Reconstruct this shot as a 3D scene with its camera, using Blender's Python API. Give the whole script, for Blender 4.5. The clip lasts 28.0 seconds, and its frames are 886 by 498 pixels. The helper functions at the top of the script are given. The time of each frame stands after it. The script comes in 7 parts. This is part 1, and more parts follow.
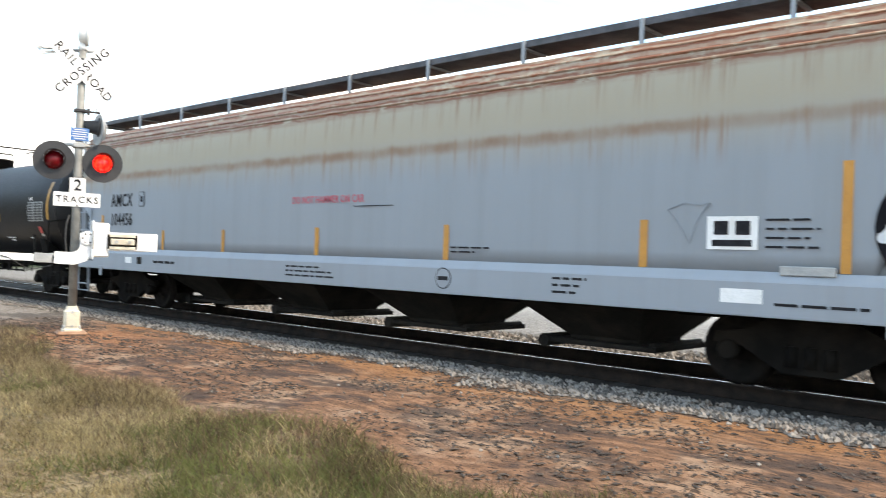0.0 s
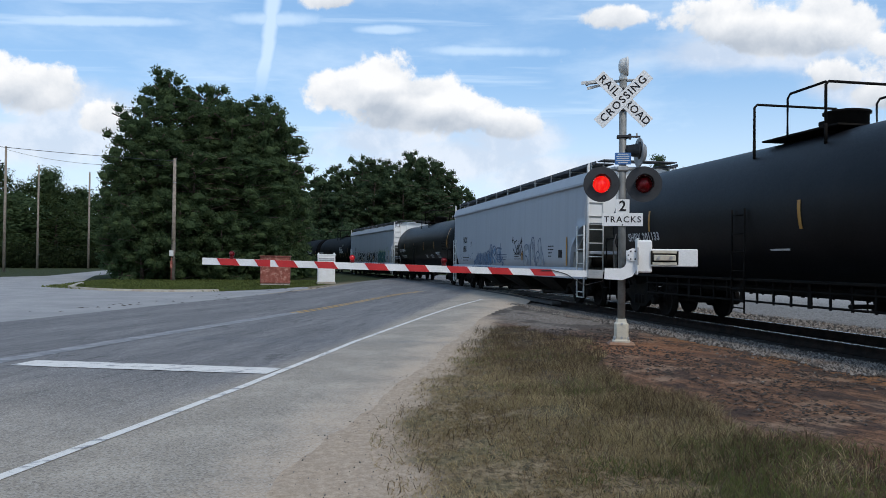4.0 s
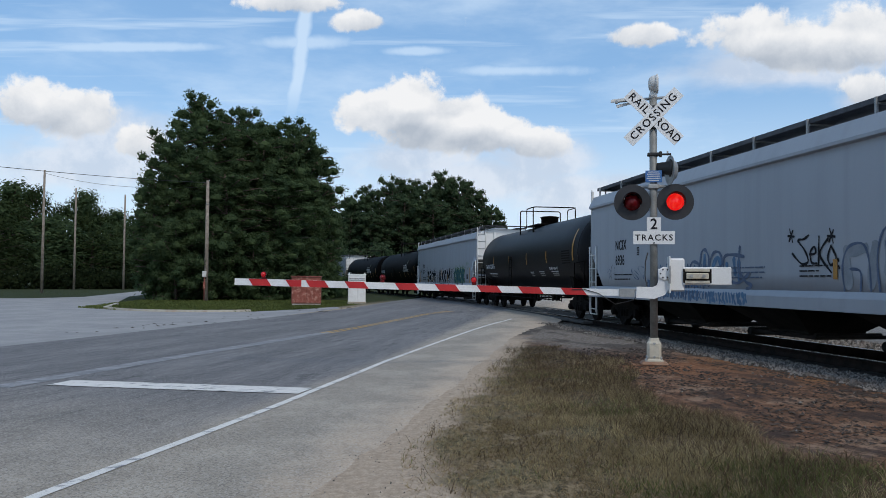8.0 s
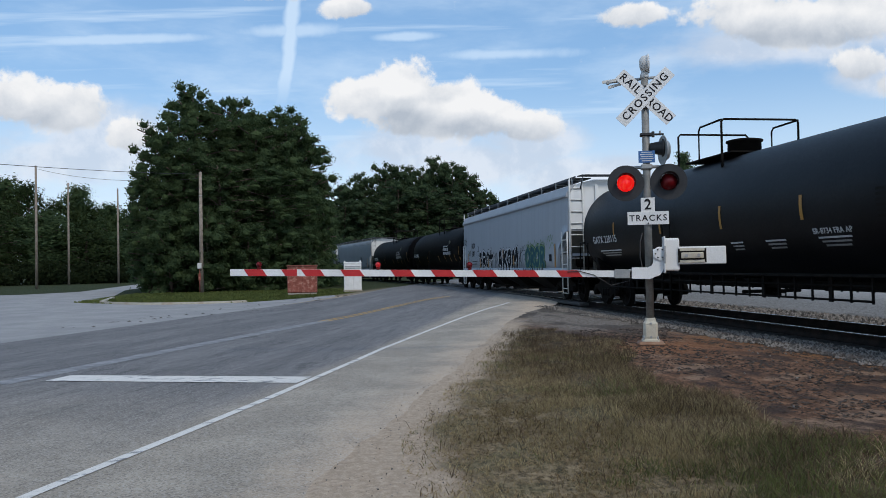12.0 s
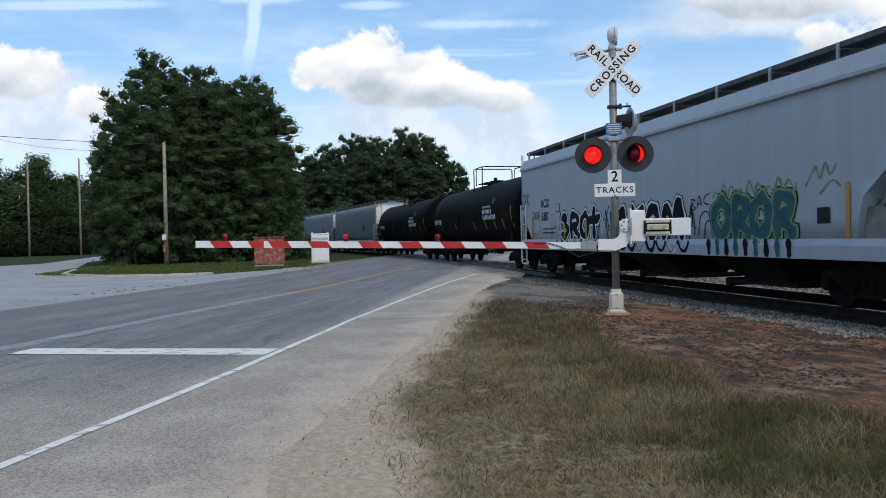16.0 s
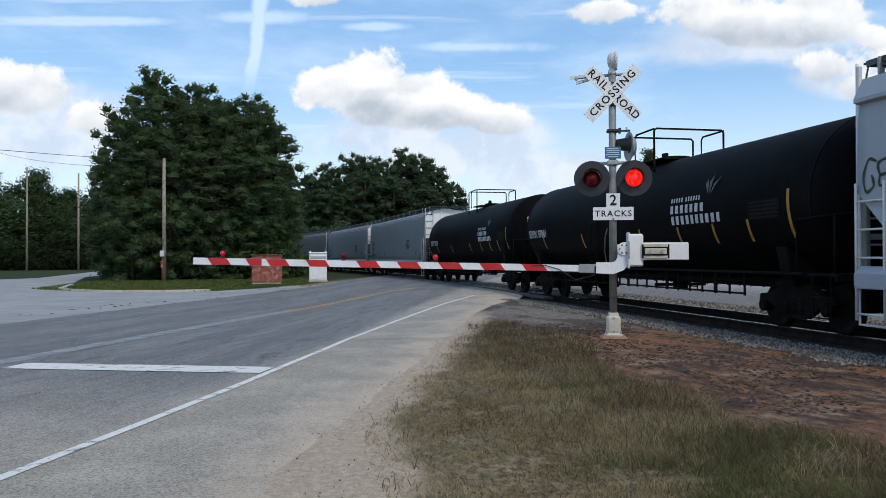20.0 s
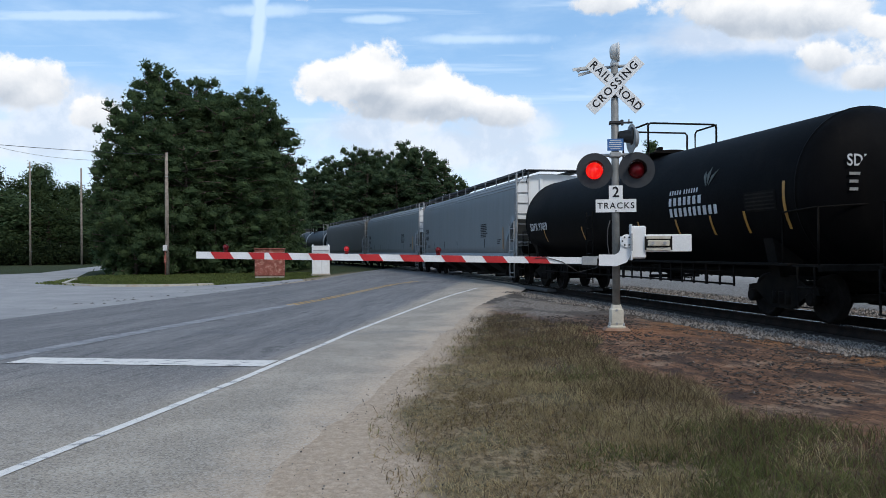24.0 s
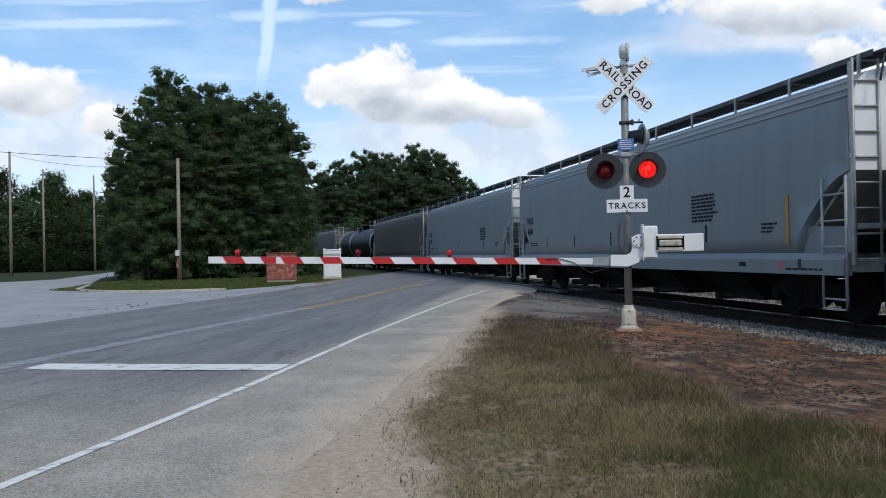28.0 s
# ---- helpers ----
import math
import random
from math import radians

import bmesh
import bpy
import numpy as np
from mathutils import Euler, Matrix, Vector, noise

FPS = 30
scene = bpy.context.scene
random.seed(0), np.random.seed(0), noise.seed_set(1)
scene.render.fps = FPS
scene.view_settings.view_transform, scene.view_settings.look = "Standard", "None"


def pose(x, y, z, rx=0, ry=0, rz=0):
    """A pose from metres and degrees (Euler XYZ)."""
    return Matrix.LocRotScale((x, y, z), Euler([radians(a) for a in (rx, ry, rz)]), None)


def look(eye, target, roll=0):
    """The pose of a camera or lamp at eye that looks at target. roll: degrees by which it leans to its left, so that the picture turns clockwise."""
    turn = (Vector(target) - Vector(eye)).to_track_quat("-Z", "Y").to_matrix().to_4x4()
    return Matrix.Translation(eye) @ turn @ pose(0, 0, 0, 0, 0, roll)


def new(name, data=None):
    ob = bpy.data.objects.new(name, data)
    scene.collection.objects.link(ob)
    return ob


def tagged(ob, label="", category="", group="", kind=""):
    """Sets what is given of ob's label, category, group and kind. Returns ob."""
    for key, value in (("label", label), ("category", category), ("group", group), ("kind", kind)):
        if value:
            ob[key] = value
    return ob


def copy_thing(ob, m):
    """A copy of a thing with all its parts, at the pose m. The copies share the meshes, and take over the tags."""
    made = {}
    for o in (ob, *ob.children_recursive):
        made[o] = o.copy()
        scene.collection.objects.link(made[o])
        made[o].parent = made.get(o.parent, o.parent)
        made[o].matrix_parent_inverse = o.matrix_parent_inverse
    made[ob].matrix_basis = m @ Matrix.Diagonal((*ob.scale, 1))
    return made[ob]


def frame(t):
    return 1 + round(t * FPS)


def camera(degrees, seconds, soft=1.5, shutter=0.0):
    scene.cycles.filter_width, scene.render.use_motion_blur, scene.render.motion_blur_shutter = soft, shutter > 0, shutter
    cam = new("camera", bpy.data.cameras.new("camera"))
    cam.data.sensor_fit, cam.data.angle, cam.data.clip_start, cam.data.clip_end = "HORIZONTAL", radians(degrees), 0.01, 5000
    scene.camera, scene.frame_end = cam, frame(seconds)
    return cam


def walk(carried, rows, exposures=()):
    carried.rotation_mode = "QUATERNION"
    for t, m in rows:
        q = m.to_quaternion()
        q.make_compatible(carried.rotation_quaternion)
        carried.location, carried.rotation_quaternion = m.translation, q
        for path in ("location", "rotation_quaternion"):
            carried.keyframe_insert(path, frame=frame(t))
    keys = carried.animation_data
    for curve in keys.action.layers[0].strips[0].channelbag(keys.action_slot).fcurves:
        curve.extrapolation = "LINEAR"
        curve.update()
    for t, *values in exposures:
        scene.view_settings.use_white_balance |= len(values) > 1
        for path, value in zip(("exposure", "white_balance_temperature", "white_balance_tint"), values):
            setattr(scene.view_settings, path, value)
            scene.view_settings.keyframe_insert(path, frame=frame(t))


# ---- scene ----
cam = camera(57.5, 28.0, soft=0.6, shutter=0.12)
EYE = (0.0, 0.0, 1.6)
# seconds, yaw, pitch, roll of the hand-held camera, which turns on the spot
PATH = [ (0, 42.22, 0.76, -2.05), (0.2, 48.82, 2.23, -1.60), (0.4, 57.04, 1.75, -0.66), (0.5, 61.06, 1.44, -0.61), (0.6, 65.38, 2.61, -0.87), (1, 72.55, 0.03, -0.55),
    (1.5, 73.82, 0.78, -1.29), (2, 73.96, -1.03, -1.24), (2.5, 74.78, -1.04, -1.52), (3, 77.73, -0.05, -0.97), (3.5, 78.90, 0.94, -0.81), (5.5, 80.59, -0.33, -0.48), (6,
    81.10, -0.68, -0.49), (6.5, 81.60, -0.95, -0.41), (7, 82.06, 0.08, -0.50), (7.5, 81.76, 1.40, -0.56), (8, 81.37, 2.23, -0.37), (8.5, 81.03, 2.04, 0.15), (9, 81.10, 1.31,
    0.28), (9.5, 81.04, 1.11, 0.37), (10, 81.31, 0.48, 0.56), (10.5, 81.27, 0.38, 0.50), (11, 80.97, 0.26, 0.32), (11.5, 81.14, 0.30, 0.37), (12, 81.06, 1.21, 1.11), (12.5,
    81.08, 1.08, 1.31), (14.5, 79.60, 0.61, 0.63), (15, 79.69, -0.39, 1.31), (15.5, 79.07, -0.68, 1.26), (16, 78.79, -0.85, 1.11), (16.5, 78.67, -0.26, 0.91), (17, 78.79,
    0.37, 1.06), (17.5, 78.86, 0.63, 1.02), (18, 78.60, 0.34, 1.24), (18.5, 78.26, 0.22, 0.86), (19, 78.65, 0.27, 0.50), (19.5, 78.73, 0.65, 0.27), (20, 78.65, 0.62, 0.17),
    (20.5, 78.47, 0.65, 0.22), (21, 78.49, 0.60, 0.08), (21.5, 78.39, 0.89, 0.25), (23.5, 78.69, 0.55, 0.42), (24, 78.84, 0.12, 0.44), (24.5, 78.61, -0.03, 0.55), (25, 78.62,
    0.43, 0.44), (25.5, 78.21, 0.47, 0.19), (26, 78.40, 0.32, 0.07), (26.5, 78.80, 0.45, 0.29), (27, 78.89, 0.25, 0.42), (27.5, 79.07, 0.28, 0.89), (28, 79.63, 0.29, 1.10) ]
walk(cam, [(t, pose(*EYE, 90 + p, r, y)) for t, y, p, r in PATH],
     exposures=[(0.0, 1.72, 8300, 11), (0.2, 1.5, 8200, 11), (0.4, 0.68, 7200, 10), (0.6, 0.38, 7000, 10), (0.8, 0.2, 6900, 10), (1.0, 0.05, 6700, 10), (1.5, 0.03, 6600, 10), (6.0, -0.02, 6600, 10), (8.0, -0.13, 6600, 10), (12.0, -0.12, 6600, 10), (15.0, 0.04, 6600, 10), (17.0, 0.07, 6600, 10), (28.0, 0.06, 6600, 10)])

# ---- sky, sun ----
SUN_EL, SUN_AZ = 48.0, -72.0   # elevation, and the yaw towards which the sun stands
world = bpy.data.worlds.new("sky")
scene.world = world
world.use_nodes = True

sun = new("sun", bpy.data.lights.new("sun", "SUN"))
sun.data.energy, sun.data.angle, sun.data.color = 1.75, radians(10), (1.0, 0.95, 0.88)
sun.matrix_world = look((0, 0, 60), Vector((0, 0, 60)) - Vector((-math.sin(radians(SUN_AZ)) * math.cos(radians(SUN_EL)), math.cos(radians(SUN_AZ)) * math.cos(radians(SUN_EL)), math.sin(radians(SUN_EL)))))


class Nodes:
    """Short hand for node trees."""
    def __init__(self, tree):
        self.t = tree
        tree.nodes.clear()

    def add(self, kind, **props):
        n = self.t.nodes.new(kind)
        for k, v in props.items():
            if k == "op":
                n.operation = v
            elif k == "inp":
                for i, val in v.items():
                    if isinstance(val, bpy.types.NodeSocket):
                        self.t.links.new(val, n.inputs[i])
                    else:
                        n.inputs[i].default_value = val
        return n

    def math(self, op, a, b=0.0, c=0.0, clamp=False):
        n = self.add("ShaderNodeMath", op=op, inp={0: a, 1: b, 2: c})
        n.use_clamp = clamp
        return n.outputs[0]

    def vec(self, op, a, b=(0, 0, 0)):
        n = self.add("ShaderNodeVectorMath", op=op, inp={0: a, 1: b})
        return n.outputs["Value"] if op in ("LENGTH", "DOT_PRODUCT", "DISTANCE") else n.outputs[0]

    def noise(self, vec, scale, detail=4.0, rough=0.55, dist=0.0):
        n = self.add("ShaderNodeTexNoise", inp={"Vector": vec, "Scale": scale, "Detail": detail, "Roughness": rough, "Distortion": dist})
        return n.outputs[0]

    def ramp(self, fac, stops):
        n = self.add("ShaderNodeValToRGB", inp={0: fac})
        cr = n.color_ramp
        while len(cr.elements) < len(stops):
            cr.elements.new(0.5)
        for e, (p, c) in zip(cr.elements, stops):
            e.position = p
            e.color = (c, c, c, 1) if isinstance(c, (int, float)) else (*c, 1)
        return n.outputs[0]

    def mix(self, fac, a, b, blend="MIX"):
        n = self.t.nodes.new("ShaderNodeMix")
        n.data_type, n.blend_type = "RGBA", blend
        for s, v in ((n.inputs["Factor"], fac), (n.inputs[6], a), (n.inputs[7], b)):
            if isinstance(v, bpy.types.NodeSocket):
                self.t.links.new(v, s)
            else:
                s.default_value = (*v, 1) if isinstance(v, tuple) and len(v) == 3 else v
        return n.outputs[2]

    def smooth(self, v, a, b):
        n = self.t.nodes.new("ShaderNodeMapRange")
        n.interpolation_type = "SMOOTHSTEP"
        self.t.links.new(v, n.inputs[0])
        n.inputs[1].default_value, n.inputs[2].default_value = a, b
        return n.outputs[0]


def build_sky():
    N = Nodes(world.node_tree)
    sky = N.add("ShaderNodeTexSky")
    sky.sky_type, sky.sun_disc = "NISHITA", False
    sky.sun_elevation, sky.sun_rotation = radians(SUN_EL), radians(-SUN_AZ)
    sky.air_density, sky.dust_density, sky.ozone_density = 1.0, 1.2, 1.6
    d = N.add("ShaderNodeTexCoord").outputs["Generated"]
    # gnomonic coordinates round the yaw of 80 degrees: u to the right, v up
    a = radians(79.6)
    fwd, right = (-math.sin(a), math.cos(a), 0.0), (math.cos(a), math.sin(a), 0.0)
    df = N.vec("DOT_PRODUCT", d, fwd)
    ahead = N.math("MAXIMUM", df, 0.08)
    u = N.math("DIVIDE", N.vec("DOT_PRODUCT", d, right), ahead)
    sep = N.add("ShaderNodeSeparateXYZ", inp={0: d})
    v = N.math("DIVIDE", sep.outputs[2], ahead)
    uv = N.add("ShaderNodeCombineXYZ", inp={0: u, 1: v, 2: 0.0}).outputs[0]
    n1 = N.noise(d, 15.0, 8.0, 0.62, 0.15)
    n2 = N.noise(N.vec("MULTIPLY", d, (1, 1, 3.5)), 3.2, 6.0, 0.6)
    # banks of cumulus: centre u, v, half width, half height
    banks = ((-0.072, 0.197, 0.035, 0.028), (-0.111, 0.212, 0.049, 0.028), (-0.065, 0.222, 0.045, 0.036), (-0.02, 0.204, 0.056, 0.032), (0.029, 0.182, 0.056, 0.027), (0.088, 0.171, 0.041, 0.021),
             (-0.041, 0.18, 0.077, 0.021), (-0.496, 0.211, 0.052, 0.032), (-0.555, 0.219, 0.055, 0.035), (-0.414, 0.174, 0.031, 0.022), (0.369, 0.304, 0.092, 0.035),
             (0.476, 0.306, 0.078, 0.042), (0.419, 0.285, 0.114, 0.025), (0.557, 0.276, 0.025, 0.016), (0.492, 0.238, 0.037, 0.023), (0.549, 0.213, 0.043, 0.018),
             (0.214, 0.307, 0.042, 0.017), (-0.135, 0.325, 0.037, 0.014), (-0.222, 0.349, 0.057, 0.014), (0.72, 0.24, 0.2, 0.06), (1.15, 0.30, 0.35, 0.09), (-0.95, 0.22, 0.2, 0.07), (0.95, 0.12, 0.4, 0.03))
    total = None
    low = None
    for cu, cv, ru, rv in banks:
        q = N.vec("MULTIPLY", N.vec("SUBTRACT", uv, (cu, cv, 0)), (1 / ru, 1 / rv, 0))
        b = N.math("MULTIPLY", N.math("SUBTRACT", 1.0, N.vec("LENGTH", q)), 1.35)
        b = N.math("MAXIMUM", b, -0.6)
        total = b if total is None else N.math("MAXIMUM", total, b)
        h = N.math("SUBTRACT", v, cv)
        h = N.math("MULTIPLY", N.math("DIVIDE", h, rv), N.smooth(b, -0.55, 0.25))
        low = h if low is None else N.math("ADD", low, h)
    puff = N.math("ADD", total, N.math("ADD", N.math("MULTIPLY", N.math("SUBTRACT", n1, 0.5), 2.9), N.math("MULTIPLY", N.math("SUBTRACT", N.noise(d, 38.0, 5.0, 0.6), 0.5), 1.0)))
    front = N.math("MULTIPLY", N.smooth(puff, -0.08, 0.40), N.smooth(df, 0.1, 0.3))
    # scattered cloud elsewhere, thin veils and a vapour trail
    rest = N.math("MULTIPLY", N.smooth(n2, 0.5, 0.66), N.smooth(df, 0.45, 0.1))
    veil = N.math("MULTIPLY", N.smooth(n2, 0.42, 0.78), 0.5)
    streak = N.math("MULTIPLY", N.smooth(N.noise(N.vec("MULTIPLY", uv, (1.5, 26, 1)), 1.6, 4.0, 0.55), 0.52, 0.72), 0.45)
    tr = N.math("ADD", u, N.math("MULTIPLY", v, -0.14))
    tr = N.math("ADD", tr, N.math("MULTIPLY", N.math("SUBTRACT", N.noise(uv, 16.0, 3.0), 0.5), 0.02))
    trail = N.math("MULTIPLY", N.smooth(N.math("ABSOLUTE", N.math("SUBTRACT", tr, -0.2525)), 0.013, 0.004), N.math("MULTIPLY", N.smooth(v, 0.185, 0.25), 0.62))
    # level wisps that cross the trail
    for cu, cv, ru, rv in ((-0.21, 0.298, 0.085, 0.011), (-0.43, 0.293, 0.16, 0.008), (-0.065, 0.287, 0.05, 0.007), (0.05, 0.262, 0.10, 0.009)):
        q = N.vec("MULTIPLY", N.vec("SUBTRACT", uv, (cu, cv, 0)), (1 / ru, 1 / rv, 0))
        w = N.math("ADD", N.math("SUBTRACT", 1.0, N.vec("LENGTH", q)), N.math("MULTIPLY", N.math("SUBTRACT", n1, 0.5), 1.3))
        streak = N.math("MAXIMUM", streak, N.math("MULTIPLY", N.smooth(w, -0.1, 0.7), 0.5))
    haze = N.math("MULTIPLY", N.smooth(sep.outputs[2], 0.24, 0.05), 0.66)
    thin = N.math("MAXIMUM", N.math("MAXIMUM", veil, streak), N.math("MAXIMUM", N.math("MULTIPLY", trail, N.smooth(df, 0.2, 0.4)), haze))
    # undersides of the heaps are greyer
    shade = N.math("ADD", N.math("MULTIPLY", low, 0.8), N.math("MULTIPLY", N.math("SUBTRACT", n1, 0.5), 3.2))
    tone = N.ramp(N.math("ADD", N.math("MULTIPLY", shade, 0.4), 0.5, clamp=True), [(0.05, (0.50, 0.57, 0.67)), (0.45, (0.76, 0.81, 0.88)), (0.78, (0.98, 1.0, 1.03))])
    tone = N.mix(1.0, tone, (9.05, 9.05, 9.05), "MULTIPLY")
    blue = N.mix(0.45, N.mix(1.0, sky.outputs[0], (SKY_GAIN, SKY_GAIN, SKY_GAIN), "MULTIPLY"), (2.05, 4.8, 8.8))
    c = N.mix(thin, blue, (7.5, 9.05, 10.7))
    # soft grey bases and far banks low over the woods
    soft = None
    for cu, cv, ru, rv in ((0.0, 0.13, 0.13, 0.034), (-0.049, 0.15, 0.09, 0.028), (0.084, 0.152, 0.075, 0.03), (-0.459, 0.172, 0.10, 0.045), (-0.487, 0.145, 0.12, 0.035), (0.40, 0.267, 0.15, 0.03), (0.168, 0.103, 0.12, 0.034), (0.524, 0.222, 0.063, 0.021)):
        q = N.vec("MULTIPLY", N.vec("SUBTRACT", uv, (cu, cv, 0)), (1 / ru, 1 / rv, 0))
        b = N.math("SUBTRACT", 1.0, N.vec("LENGTH", q))
        soft = b if soft is None else N.math("MAXIMUM", soft, b)
    soft = N.math("ADD", soft, N.math("MULTIPLY", N.math("SUBTRACT", N.noise(N.vec("MULTIPLY", d, (1, 1, 2.2)), 12.0, 5.0, 0.55), 0.5), 1.6))
    soft = N.math("MULTIPLY", N.math("MULTIPLY", N.smooth(soft, -0.35, 0.5), 0.78), N.smooth(df, 0.1, 0.3))
    c = N.mix(soft, c, N.mix(N.smooth(n1, 0.42, 0.62), (5.8, 6.65, 8.0), (7.5, 8.05, 9.0)))
    c = N.mix(N.math("MAXIMUM", front, rest), c, tone)
    bg = N.add("ShaderNodeBackground", inp={0: c, 1: 0.109})
    out = N.add("ShaderNodeOutputWorld")
    world.node_tree.links.new(bg.outputs[0], out.inputs[0])


SKY_GAIN = 1.5
build_sky()


# ---- materials ----
def surface(name, c1, c2, scale=3.0, rough=0.7, metal=0.0, bump=0.15, fine=60.0, dirt=None, dirt_amount=0.0, streak=0.0, spec=0.5, random=0.0, split=(0.35, 0.65), dscale=1.4):
    """A painted, stony or wooden surface: two tones at a large scale, grain at a fine one, stains or runs of dirt."""
    m = bpy.data.materials.new(name)
    m.use_nodes = True
    N = Nodes(m.node_tree)
    p = N.add("ShaderNodeTexCoord").outputs["Object"]
    big = N.noise(p, scale, 5.0, 0.6)
    col = N.mix(N.smooth(big, *split), c1, c2)
    grain = N.noise(p, fine, 3.0, 0.6)
    col = N.mix(N.math("MULTIPLY", N.smooth(grain, 0.3, 0.75), 0.28), col, tuple(0.45 * x for x in c1))
    if dirt:
        q = N.vec("MULTIPLY", p, (1.0, 1.0, 1.0 - streak)) if streak else p
        spots = N.noise(q, 2.2 if streak else dscale, 6.0, 0.65)
        col = N.mix(N.math("MULTIPLY", N.smooth(spots, 0.48, 0.72), dirt_amount), col, dirt)
    if random:
        rnd = N.add("ShaderNodeObjectInfo").outputs["Random"]
        col = N.mix(N.math("MULTIPLY", rnd, random), col, tuple(0.3 * x for x in c1))
    b = N.add("ShaderNodeBsdfPrincipled", inp={"Base Color": col, "Metallic": metal, "Specular IOR Level": spec})
    rr = N.math("ADD", rough - 0.12, N.math("MULTIPLY", grain, 0.24), clamp=True)
    m.node_tree.links.new(rr, b.inputs["Roughness"])
    if bump:
        h = N.math("ADD", grain, N.math("MULTIPLY", big, 0.6))
        bp = N.add("ShaderNodeBump", inp={"Height": h, "Strength": bump, "Distance": 0.01})
        m.node_tree.links.new(bp.outputs[0], b.inputs["Normal"])
    o = N.add("ShaderNodeOutputMaterial")
    m.node_tree.links.new(b.outputs[0], o.inputs[0])
    return m


def glowing(name, colour, strength):
    m = bpy.data.materials.new(name)
    m.use_nodes = True
    N = Nodes(m.node_tree)
    p = N.add("ShaderNodeTexCoord").outputs["Object"]
    ribs = N.noise(N.vec("MULTIPLY", p, (1.0, 1.0, 0.22)), 26.0, 3.0)
    c = N.mix(N.smooth(ribs, 0.42, 0.66), colour, (1.0, 7 * colour[1], 3 * colour[2]))
    b = N.add("ShaderNodeBsdfPrincipled", inp={"Base Color": (0.25 * colour[0], 0.25 * colour[1], 0.25 * colour[2], 1), "Roughness": 0.2, "Emission Color": c, "Emission Strength": strength})
    o = N.add("ShaderNodeOutputMaterial")
    m.node_tree.links.new(b.outputs[0], o.inputs[0])
    return m


def car_side(name, base, grime, rust=0.0, rust_top=0.0):
    """Car-body paint in car space (z from the rail): runs of grime, rust bands along the roof and under the eave."""
    m = bpy.data.materials.new(name)
    m.use_nodes = True
    N = Nodes(m.node_tree)
    p = N.add("ShaderNodeTexCoord").outputs["Object"]
    z = N.add("ShaderNodeSeparateXYZ", inp={0: p}).outputs[2]
    runs = N.noise(N.vec("MULTIPLY", p, (2.6, 0.4, 0.10)), 1.0, 6.0, 0.65)
    big = N.noise(p, 0.7, 4.0)
    fine = N.noise(p, 30.0, 3.0)
    col = N.mix(N.math("MULTIPLY", N.smooth(runs, 0.42, 0.75), 0.45), base, grime)
    col = N.mix(N.math("MULTIPLY", N.smooth(big, 0.4, 0.7), 0.35), col, tuple(0.5 * (a + b) for a, b in zip(base, grime)))
    if rust:
        wob = N.math("ADD", z, N.math("MULTIPLY", N.math("SUBTRACT", N.noise(N.vec("MULTIPLY", p, (1.2, 1, 0.5)), 1.3, 5.0, 0.65), 0.5), 0.16))
        blot = N.smooth(N.noise(N.vec("MULTIPLY", p, (1.1, 1, 0.5)), 1.0, 6.0, 0.7), 0.38, 0.66)
        band = N.math("MULTIPLY", N.math("MULTIPLY", N.smooth(wob, 2.80, 2.93), N.smooth(wob, 3.05, 2.95)), N.math("ADD", 0.45, N.math("MULTIPLY", blot, 0.55)))
        fade = N.math("MULTIPLY", N.smooth(wob, 2.45, 3.25), 0.8)
        col = N.mix(fade, col, (0.325, 0.275, 0.185))
        col = N.mix(N.math("MULTIPLY", band, rust), col, (0.185, 0.10, 0.055))
        drip = N.smooth(N.noise(N.vec("MULTIPLY", p, (9.0, 1, 0.35)), 1.0, 5.0, 0.7), 0.5, 0.7)
        drip = N.math("MULTIPLY", drip, N.math("ADD", N.math("MULTIPLY", N.smooth(z, 3.05, 3.65), 0.8), N.math("MULTIPLY", N.math("MULTIPLY", N.smooth(z, 2.35, 2.9), N.smooth(z, 3.1, 2.95)), 0.75)))
        col = N.mix(N.math("MULTIPLY", drip, rust), col, (0.20, 0.10, 0.05))
        patch = N.smooth(N.noise(N.vec("MULTIPLY", p, (2.6, 1, 6.0)), 1.1, 6.0, 0.7), 0.33, 0.50)
        lines = N.smooth(N.math("SINE", N.math("MULTIPLY", wob, 68.0)), -0.3, 0.75)
        top = N.math("MULTIPLY", N.math("MULTIPLY", N.smooth(z, 3.52, 3.64), patch), N.math("ADD", 0.55, N.math("MULTIPLY", lines, 0.45)))
        col = N.mix(N.math("MULTIPLY", top, rust_top), col, (0.17, 0.055, 0.022))
    b = N.add("ShaderNodeBsdfPrincipled", inp={"Base Color": col})
    m.node_tree.links.new(N.math("ADD", 0.42, N.math("MULTIPLY", fine, 0.25)), b.inputs["Roughness"])
    bp = N.add("ShaderNodeBump", inp={"Height": N.math("ADD", N.math("MULTIPLY", fine, 0.3), big), "Strength": 0.12, "Distance": 0.02})
    m.node_tree.links.new(bp.outputs[0], b.inputs["Normal"])
    o = N.add("ShaderNodeOutputMaterial")
    m.node_tree.links.new(b.outputs[0], o.inputs[0])
    return m


